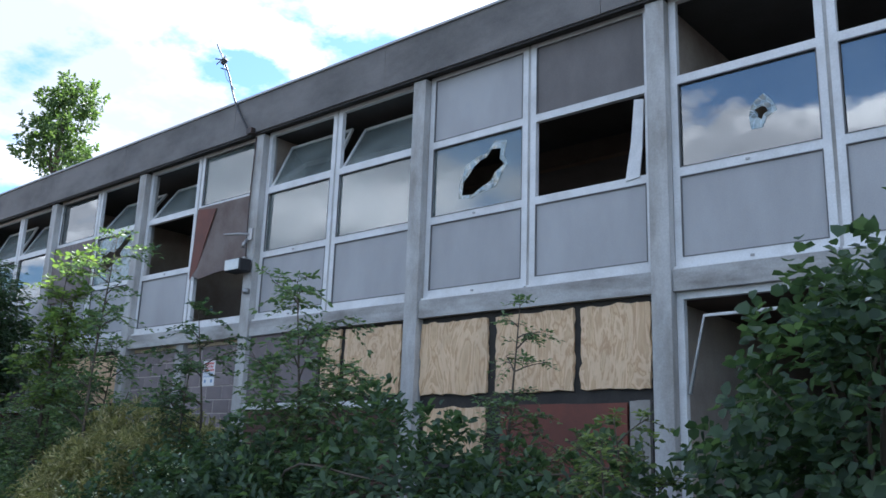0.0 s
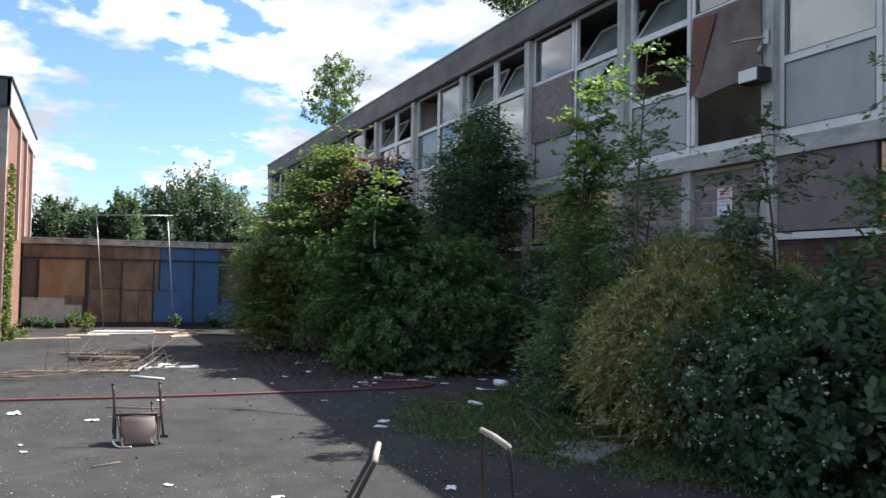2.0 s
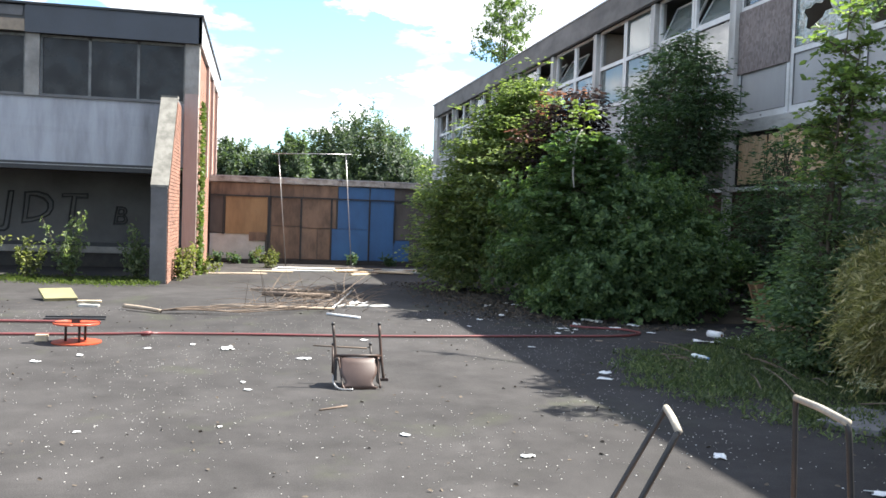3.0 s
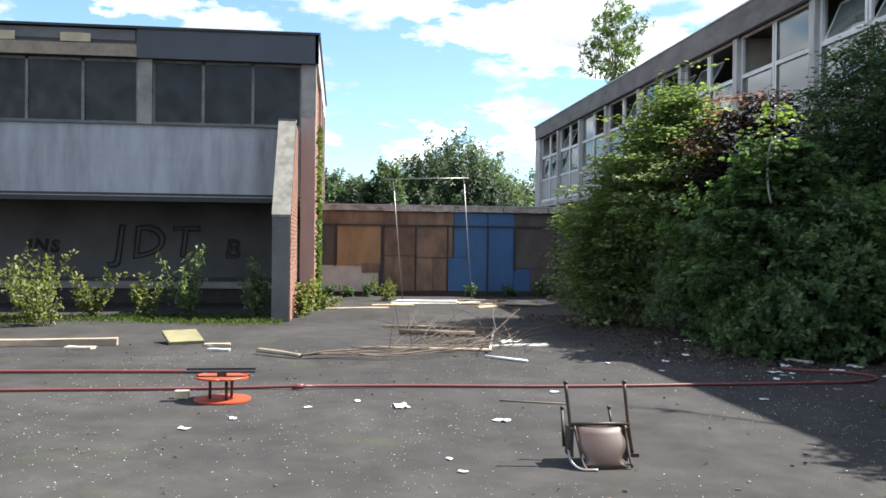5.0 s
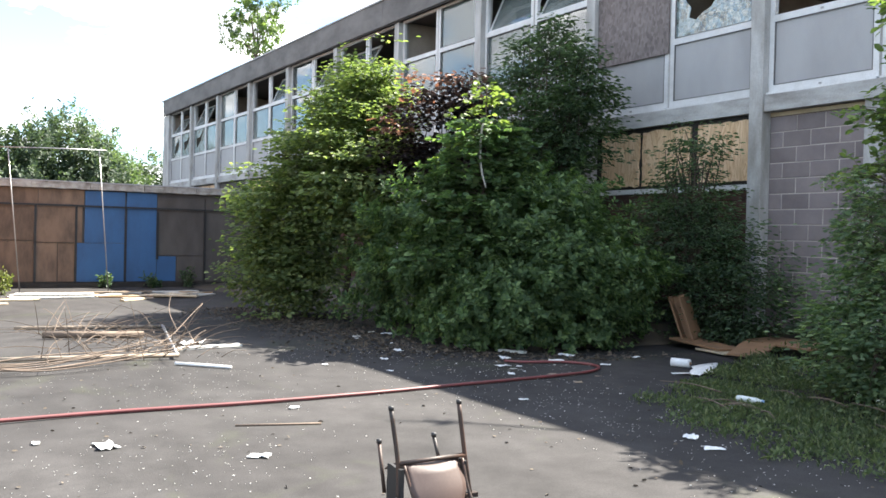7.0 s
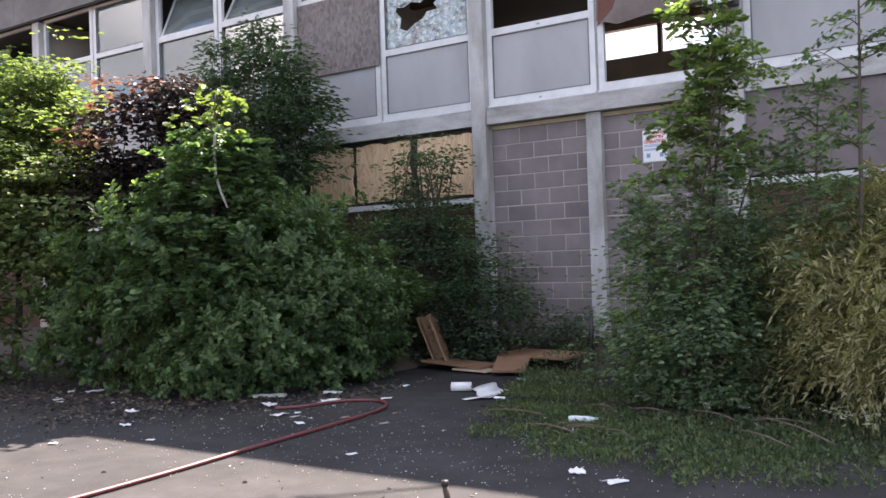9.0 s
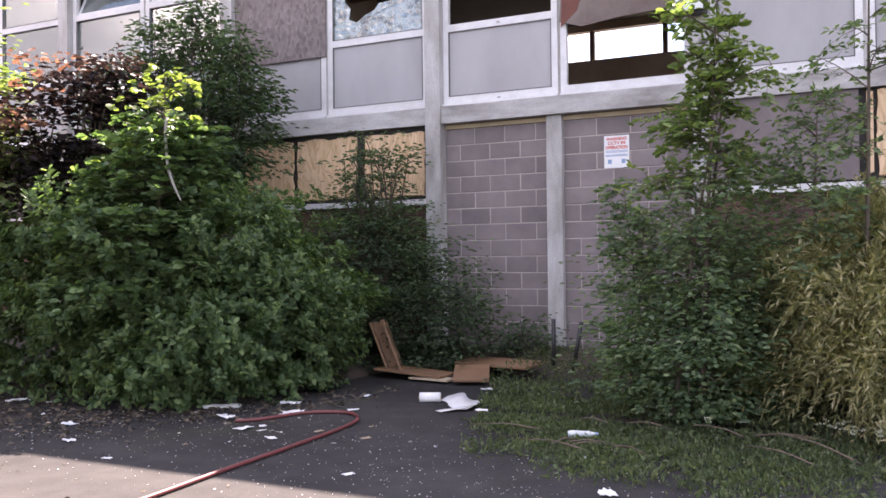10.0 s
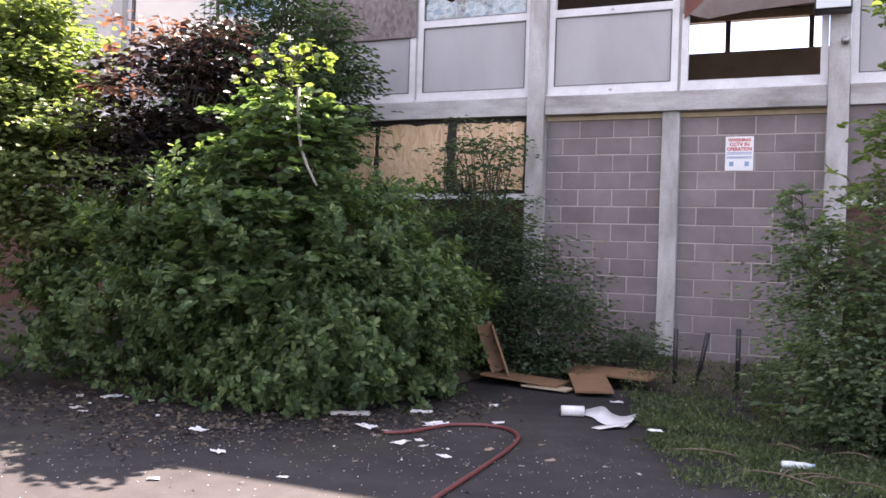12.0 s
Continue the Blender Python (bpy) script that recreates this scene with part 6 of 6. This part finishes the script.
plank(-26.4, 0.6, 0.06, 1.5, 0.4, -6, M["frame"], "white panel lying on another", 0.02)
plank(-27.0, 1.4, 0.03, 2.6, 0.12, 2, M["timber"], "long grey timber batten")
plank(-26.0, 2.0, 0.004, 1.2, 0.25, -10, M["ochre_ply"], "ochre plywood offcut on the asphalt")
plank(-26.3, 2.6, 0.004, 1.1, 0.35, 20, M["pale_timber"], "pale weathered plank on the asphalt")
plank(-25.7, 2.9, 0.03, 0.9, 0.3, -25, M["pale_timber"], "splintered pale board on the heap")
plank(-27.3, 3.2, 0.004, 1.3, 0.3, 12, M["white_wall"], "flat off-white panel on the asphalt")
plank(-25.2, 1.9, 0.004, 0.7, 0.12, 40, M["pale_timber"], "short pale batten on the asphalt")
for i in range(18):
    plank(-26.6 + r.gauss(0, 0.7), r.uniform(0.2, 3.9), 0.004 + 0.02 * r.random(), r.uniform(0.35, 1.0), r.uniform(0.08, 0.3), r.uniform(-40, 40), r.choice((M["pale_timber"], M["pale_timber"], M["white_wall"], M["ochre_ply"], M["timber"])), "splintered pale board in the heap by the boarded wall", 0.02)
plank(-17.6, -5.85, 0.004, 2.3, 0.16, 6, M["timber"], "pale heavy timber in the weeds", 0.1)
plank(-17.3, -5.1, 0.004, 0.4, 0.16, -15, M["pale_timber"], "short pale board by the timber", 0.03)
foam = boxes_mesh("foam_board", [(-0.24, 0.24, -0.25, 0.25, -0.025, 0.025)])
foam.transform(pose(-18.0, -3.85, 0.085, 0, 15, 24))
tagged(hang("foam_board", foam, M["foam"]), "yellowish foam board tipped up on the asphalt", "board")
plank(-17.6, -3.3, 0.004, 0.35, 0.12, 5, M["pale_timber"], "small pale board on the asphalt")
plank(-17.0, -3.2, 0.004, 0.3, 0.1, -10, M["white_wall"], "small pale board on the asphalt")
plank(-8.95, 4.05, 0.004, 0.8, 0.45, 35, M["soot_concrete"], "mossy concrete slab in the weeds", 0.05)
plank(-17.4, 1.05, 0.004, 0.9, 0.14, 8, M["white_wall"], "flat pale board on the shaded asphalt")
plank(-15.6, 4.4, 0.004, 0.35, 0.08, -60, M["white_wall"], "pale batten by the laurel")

# broken desk parts by the wall
desk = thing("broken_desk", "broken brown laminate desk carcass", "desk", (-15.0, 7.2, 0.1))
for x in (-15.41, -15.22):
    me = boxes_mesh("side_panel", [(0, 0.025, -0.2, 0.2, 0, 0.62)])
    me.transform(pose(x + 0.17, 7.15, 0.10, 0, -20, 24))
    hang("side_panel", me, M["card"], desk)
me = boxes_mesh("back_panel", [(0.025, 0.18, -0.07, -0.05, 0.0, 0.6)])
me.transform(pose(-15.24, 7.15, 0.10, 0, -20, 24))
hang("back_panel", me, M["card"], desk)
me = boxes_mesh("base_panel", [(-0.1, 0.85, -0.22, 0.2, 0, 0.025)])
me.transform(pose(-15.15, 7.05, 0.10, 0, 3, -4))
hang("base_panel", me, M["card"], desk)
for (x, y, w, d, turn, tilt, lab) in ((-13.9, 7.6, 1.1, 0.5, -12, 4, "brown laminate board lying flat"), (-14.0, 6.98, 0.42, 0.66, 22, -9, "orange-brown laminate board propped on others")):
    me = boxes_mesh("board", [(-w / 2, w / 2, -d / 2, d / 2, 0, 0.022)])
    me.transform(pose(x, y, 0.16 if tilt > 0 else 0.10, tilt * (-1 if tilt < 0 else 1), 0, turn))
    tagged(hang("laminate_board", me, M["card"]), lab, "board", "broken boards")
me = boxes_mesh("board", [(-0.28, 0.28, -0.12, 0.12, 0, 0.02)])
me.transform(pose(-14.45, 6.85, 0.03, 0, 0, -10))
tagged(hang("laminate_board", me, M["pale_timber"]), "pale splintered board under the others", "board", "broken boards")
for x, y, h, lx in ((-13.18, 7.6, 0.55, 0.0), (-12.94, 7.6, 0.52, 0.11), (-12.5, 7.6, 0.59, 0.0)):
    st = thing("iron_stake", "rusty dark iron stake in the soil", "stake", (x, y, 0.15), "iron stakes")
    tube("bar", [(x, y, 0.1), (x + lx, y, 0.18 + h)], 0.028, M["black"], st, "", 6)

# paper roll unrolled over the asphalt
roll = thing("paper_roll", "white paper roll half unrolled on the asphalt", "paper", (-13.8, 5.5, 0))
tube("roll", [(-13.90, 5.44, 0.055), (-13.70, 5.52, 0.055)], 0.05, M["paper"], roll, "", 14)
tube("roll_core", [(-13.91, 5.435, 0.055), (-13.69, 5.525, 0.055)], 0.02, M["card"], roll, "", 10)
edges = ((-13.74, 5.78, 0.03, -13.72, 5.55, 0.02), (-13.60, 5.86, 0.06, -13.60, 5.46, 0.02), (-13.48, 5.72, 0.03, -13.50, 5.30, 0.015), (-13.34, 5.62, 0.03, -13.36, 5.16, 0.015), (-13.20, 5.70, 0.07, -13.22, 5.10, 0.03))
la, lb = smooth_line([Vector(e[:3]) for e in edges], 5), smooth_line([Vector(e[3:]) for e in edges], 5)
v, f = [], []
for i, (p, q) in enumerate(zip(la, lb)):
    v += [p, q]
    if i:
        f.append((2 * i - 2, 2 * i - 1, 2 * i + 1, 2 * i))
strip = hang("strip", mesh_of("strip", v, f, True), M["paper"], roll)
strip.modifiers.new("thick", "SOLIDIFY").thickness = 0.003
fold = mesh_of("torn_end", [(-13.36, 5.17, 0.022), (-13.20, 5.28, 0.05), (-13.24, 5.12, 0.04), (-13.42, 4.95, 0.014), (-13.50, 5.0, 0.012), (-13.46, 5.10, 0.014)], [(0, 1, 2, 3), (0, 3, 4, 5)], True)
hang("torn_end", fold, M["paper"], roll).modifiers.new("thick", "SOLIDIFY").thickness = 0.003


def litter(x, y, size, turn, label="crumpled scrap of white paper on the asphalt", z=0.006, material=None):
    bm = bmesh.new()
    bmesh.ops.create_grid(bm, x_segments=4, y_segments=4, size=0.5)
    rr = random.Random(int(x * 100 + y * 37))
    for q in bm.verts:
        k = 1 + 0.35 * rr.uniform(-1, 1)
        q.co = Vector((q.co.x * size * k, q.co.y * size * 0.6 * k, abs(rr.gauss(0, 0.05)) * size))
    geom = bmesh.ops.extrude_face_region(bm, geom=bm.faces[:])["geom"]
    bmesh.ops.translate(bm, vec=(0, 0, 0.004), verts=[g for g in geom if isinstance(g, bmesh.types.BMVert)])
    bm.transform(pose(x, y, z, 0, 0, turn))
    return tagged(part("litter", bm, material or M["paper"]), label, "litter", "scraps of litter")


bottle = thing("plastic_bottle", "crushed pale plastic bottle lying in the weeds", "bottle", (-11.83, 4.15, 0.03))
tube("body", smooth_line([(-11.90, 4.13, 0.075), (-11.86, 4.14, 0.08), (-11.79, 4.17, 0.075), (-11.74, 4.19, 0.075)], 3), 0.027, M["lamp_glass"], bottle, "", 10)
tube("neck", [(-11.74, 4.19, 0.075), (-11.70, 4.205, 0.075)], 0.024, M["lamp_glass"], bottle, "", 10, 0.013)
tube("cap", [(-11.70, 4.205, 0.075), (-11.68, 4.212, 0.075)], 0.015, M["sign_blue"], bottle, "blue screw cap", 10)

SCRAPS = [(-12.81, -1.0, 0.34), (-12.12, -0.2, 0.2), (-13.49, 0.6, 0.16), (-15.69, 2.62, 0.2), (-14.74, 4.4, 0.34), (-14.68, 3.6, 0.22), (-17.9, 1.0, 0.5), (-12.35, -2.46, 0.14), (-11.97, -2.8, 0.14), (-12.82, -1.86, 0.12),
          (-13.1, -1.4, 0.12), (-8.89, 0.33, 0.11), (-8.28, 1.04, 0.13), (-8.16, 2.34, 0.2), (-10.86, -0.81, 0.09), (-10.51, -0.76, 0.1), (-9.14, -1.88, 0.07), (-9.22, -0.94, 0.07), (-10.9, 2.66, 0.2), (-11.84, 4.0, 0.26),
          (-15.2, 4.0, 0.28), (-15.1, 4.87, 0.3), (-11.87, 4.2, 0.26), (-11.61, 3.63, 0.2), (-14.89, 2.27, 0.1), (-12.96, 2.57, 0.12), (-11.23, 2.8, 0.24), (-16.3, 3.15, 0.24), (-16.4, 4.23, 0.2), (-14.62, 5.56, 0.2),
          (-14.2, 3.35, 0.18), (-15.57, 1.81, 0.12), (-17.98, 3.9, 0.3), (-11.54, 5.43, 0.2), (-12.9, 4.72, 0.18), (-11.98, 5.91, 0.22), (-12.17, 4.47, 0.15), (-10.69, 5.03, 0.14), (-13.6, 6.5, 0.2), (-7.3, 2.9, 0.26)]
for i, (x, y, s) in enumerate(SCRAPS):
    litter(x, y, s * 0.6, i * 53, z=0.10 if (y > 4.6 and x > -13) else 0.006)
for i in range(46):
    x = r.uniform(-18.5, -12.6)
    y = 2.5 + 2.1 * r.random() ** 0.8 + max(0.0, (x + 15.4) * 0.25)
    litter(x, y, r.choice((0.025, 0.035, 0.05, 0.08)) * r.uniform(0.7, 1.3), r.uniform(0, 180), r.choice(("small dirty scrap of paper by the thicket", "flake of pale plaster on the asphalt")), 0.005, r.choice((M["paper"], M["rubble"], M["timber"], M["concrete"])))
bits = []
for i in range(16000):
    x, y = r.uniform(-17, -3), r.uniform(-6.5, 4.6)
    if noise.noise(Vector((x * 0.5, y * 0.5, 7))) < r.uniform(-0.5, 0.5):
        continue
    s = abs(r.gauss(0, 0.0014)) + 0.0008
    bits.append((x - s, x + s * r.uniform(0.5, 2), y - s, y + s * r.uniform(0.5, 2.2), 0.001, 0.003 + s * 0.4))
tagged(hang("glass_crumbs", boxes_mesh("glass_crumbs", bits), M["rubble"]), "crumbs of broken glass and plaster on the asphalt", "debris", kind="stuff")


def leaf_litter(n):
    x, y = rng.uniform(-18, -2, n), rng.uniform(-6, 5, n)
    return np.stack([x, y, np.full(n, 0.006)], 1)


def edge_litter(n):
    """Brown leaf fall along the foot of the thicket."""
    x = rng.uniform(-23, -14.5, n)
    y = rng.normal(3.3, 0.55, n) + np.clip((x + 16.2) * 1.2, 0, 3)
    return np.stack([x, y, np.full(n, 0.008)], 1)


fall = leaf_mesh("leaf_fall", edge_litter(3500), rng.normal(0, 1, (3500, 3)) * (1, 1, 0.2), 0.05, 0.55, 0.12)
tagged(hang("leaf_fall", fall, M["bark"]), "brown fallen leaves along the thicket", "leaves", kind="stuff")
dead = leaf_mesh("leaf_litter", leaf_litter(900), rng.normal(0, 1, (900, 3)) * (1, 1, 0.15), 0.035, 0.5, 0.1)
tagged(hang("leaf_litter", dead, M["bark"]), "dry fallen leaves scattered on the asphalt", "leaves", kind="stuff")

# rubble and white plaster on the bank
def white_umbel(x, y, n, spread):
    """A weed with a few flat heads of small white flowers."""
    ob = thing("white_flower", "low weed with clustered small white flower heads", "flower", (x, y, 0.03), "white flowers on the bank")
    P, O = [], []
    for i in range(n):
        q = Vector((x + rng.normal(0, spread), y + rng.normal(0, spread), 0.12 + rng.uniform(0, 0.07)))
        tube("stem", [(x + (q.x - x) * 0.4, y + (q.y - y) * 0.4, 0.02), q], 0.003, M["weed"], ob, "", 4)
        P, O = [], []
        for _ in range(14):
            P.append((q.x + rng.normal(0, 0.014), q.y + rng.normal(0, 0.014), q.z + rng.normal(0, 0.005)))
            O.append((rng.normal(), rng.normal(), 0.5))
        hang("bloom", leaf_mesh("bloom", P, O, 0.014, 0.85, 0.1), M["flower"], ob, "white bloom")


for i in range(9):
    t = i / 8
    white_umbel(-10.12 + 0.55 * t + r.gauss(0, 0.03), 4.92 - 0.38 * t + r.gauss(0, 0.05), 3, 0.05)
for x, y in ((-11.5, 5.4), (-11.66, 5.58), (-11.0, 5.0), (-10.9, 4.6), (-11.3, 4.9)):
    white_umbel(x, y, 2, 0.04)
tagged(worn_box("paving_slab", -9.36, -8.86, 3.9, 4.35, 0.0, 0.05, M["slab"], None, "", 3, 0.012, 5), "mossy grey paving slab lying in the weeds", "slab")
dead_br = thing("snapped_branch", "bare snapped branch hanging in the sycamore", "branch", (-16.1, 4.4, 2.2))
tube("wood", smooth_line([(-16.24, 4.36, 3.02), (-16.17, 4.25, 2.86), (-16.12, 4.2, 2.62), (-16.07, 4.17, 2.41)], 5), 0.018, M["dead_wood"], dead_br, "", 7, 0.015)
tube("wood", [(-16.07, 4.17, 2.42), (-15.98, 4.14, 2.26), (-15.86, 4.12, 2.08)], 0.018, M["dead_wood"], dead_br, "", 7, 0.009)

for i in range(16):
    a = Vector((r.uniform(-12.2, -9.4), r.uniform(3.7, 5.4), 0.05))
    d = Vector((r.uniform(-1, 1), r.uniform(-0.6, 0.6), r.uniform(0, 0.12))).normalized() * r.uniform(0.25, 0.7)
    tw = thing("dry_twig", "thin dry brown twig lying in the weeds", "twig", tuple(a), "dry twigs on the bank")
    tube("stick", smooth_line([a, a + d * 0.5 + Vector((0, 0, 0.03)), a + d], 3), 0.008, M["cane"], tw, "", 5, 0.003)

# weeds at the foot of the annex, ivy on its corner
def weed_clump(x, y, h, w, n, material=None, label="tall green weeds at the foot of the annex"):
    ob = thing("weed_clump", label, "weed", (x, y, 0), "weeds by the annex")
    P, O, st = [], [], []
    for i in range(max(4, n // 60)):
        a = rng.uniform(0, 2 * math.pi)
        tip = Vector((x + math.cos(a) * w * rng.uniform(0.1, 1), y + math.sin(a) * w * rng.uniform(0.1, 1), h * rng.uniform(0.5, 1.1)))
        b = Vector((x + rng.normal(0, 0.06), y + rng.normal(0, 0.06), 0))
        st.append(tube_mesh("s", [b, b.lerp(tip, 0.5) + Vector((0, 0, 0.06)), tip], 0.008, 4, 0.003, False))
        for j in range(60):
            q = b.lerp(tip, rng.uniform(0.15, 1.0))
            P.append(tuple(q + Vector(rng.normal(0, 0.035 + 0.03 * w, 3))))
            O.append(tuple(Vector(rng.normal(0, 1, 3)) + Vector((0, 0, 0.3))))
    for w_stem in st:
        w_stem.name = "stem"
        hang("stem", w_stem, M["bark"], ob)
    P = np.array(P)
    P[:, 2] = np.maximum(P[:, 2], 0.02)
    hang("foliage", leaf_mesh("foliage", P, O, 0.085, 0.5), material or M["weed"], ob)


weed_clump(-21.4, -7.1, 1.25, 0.9, 1125, M["sun_yellow_weed"])
weed_clump(-20.6, -6.7, 0.85, 0.7, 675, M["sun_yellow_weed"])
weed_clump(-22.0, -6.2, 0.85, 0.5, 525, M["sun_yellow_weed"])
weed_clump(-22.0, -5.25, 0.85, 0.32, 360, M["sun_yellow_weed"])
weed_clump(-22.0, -4.5, 1.3, 0.55, 825, M["weed"])
weed_clump(-22.0, -3.15, 1.2, 0.45, 675, M["weed"])
weed_clump(-22.5, -2.3, 0.65, 0.2, 315, M["sun_yellow_weed"])
weed_clump(-27.2, -0.35, 0.55, 0.45, 315, M["sun_yellow_weed"])
weed_clump(-24.5, -1.95, 0.3, 0.5, 225, M["sun_yellow_weed"])


for y, h, w in ((-1.9, 0.34, 0.3), (-1.3, 0.28, 0.35), (-0.75, 0.42, 0.25), (2.1, 0.4, 0.2), (3.3, 0.32, 0.3), (4.1, 0.5, 0.3)):
    weed_clump(-29.1, y, h, w, 240, M["shade_leaf"], "dark low weeds along the foot of the boarded wall")


def verge(n):
    x = rng.uniform(-22.4, -20.3, n)
    y = rng.uniform(-9, -2.6, n)
    ok = x < -20.9 + 0.5 * np.sin(y * 1.3) * 0.6 + rng.normal(0, 0.15, n)
    x, y = x[ok], y[ok]
    return np.stack([x, y, np.zeros(len(x))], 1)


carpet("verge_grass", "sunny rough grass along the annex", verge, 9000, M["ivy"], 0.07, 0.16, 0.05)
P = np.stack([rng.uniform(-24.9, -24.0, 2600), np.full(2600, Y1 + 0.03) + rng.uniform(0, 0.07, 2600), rng.uniform(0.0, 4.1, 2600)], 1)
P = P[(P[:, 0] < -24.0 - 0.03 * P[:, 2]) & (rng.uniform(0, 1, 2600) < 1.1 - P[:, 2] * 0.2)]
ivy = hang("ivy", leaf_mesh("ivy", P, rng.normal(0, 0.7, (len(P), 3)) + (0, 0.8, -0.3), 0.075, 0.8), M["ivy"])
tagged(ivy, "climbing ivy on the corner of the annex", "ivy", kind="stuff")
weed_clump(-23.0, -2.2, 0.75, 0.22, 315, M["sun_yellow_weed"], "yellow-green weeds by the buttress")

# ---- masonry pieces ----
for a, b, sd in ((bay(2)[0], -13.578, 4), (-13.357, bay(2)[1], 5)):
    masonry(wall_b2, "block", a, b, 0.15, 3.31, 8.655, 0.45, 0.225, 0.012, M["block"], seed=sd)
masonry(wall_b3, "brick", *bay(3), 0.2, 2.25, 8.555, 0.225, 0.075, 0.011, M["brick"], seed=6, from_top=1.55)
masonry(wall_b1, "brick", *bay(1), 0.9, 2.22, 8.555, 0.225, 0.075, 0.011, M["brick"], seed=7, from_top=1.35)


def buttress_bricks():
    """Brick face on the yard side of the buttress, stepped along its slope."""
    z, row, rest, k, shared = 0.0, 0, [], 0, {}
    while z < 3.88:
        xmax = BX1 - 0.012 if z < 1.88 else BX1 - (z - 1.88) * (22.95 - 21.36) / 1.95 - 0.05
        x = XA + 0.1 - (0.1125 if row % 2 else 0)
        while x < xmax - 0.05:
            a, b = max(x, XA + 0.1), min(x + 0.225, xmax) - 0.011
            if b - a > 0.03:
                key = round(b - a, 2)
                if key not in shared:
                    shared[key] = boxes_mesh("brick", [(0, key, 0, 0.03, 0, 0.064)])
                    shared[key].materials.append(M["red_brick"])
                ob = new("brick", shared[key])
                ob.parent = buttress
                ob.matrix_parent_inverse = world_of(buttress).inverted()
                ob.location = (a, BY1 - 0.018 + 0.002 * math.sin(k * 7), z)
                k += 1
            x += 0.225
        z += 0.075
        row += 1


buttress_bricks()
rest = []
z, row = 0.0, 0
while z < 5.3:
    x = XA - 9.45 - (0.1125 if row % 2 else 0)
    while x < XA - 0.32:
        rest.append((max(x, XA - 9.45), min(x + 0.214, XA - 0.31), Y1 - 0.06, Y1 - 0.018, z, z + 0.064))
        x += 0.225
    z += 0.075
    row += 1
tagged(hang("brick_rest", boxes_mesh("brick_rest", rest), M["red_brick"], flank), kind="stuff")
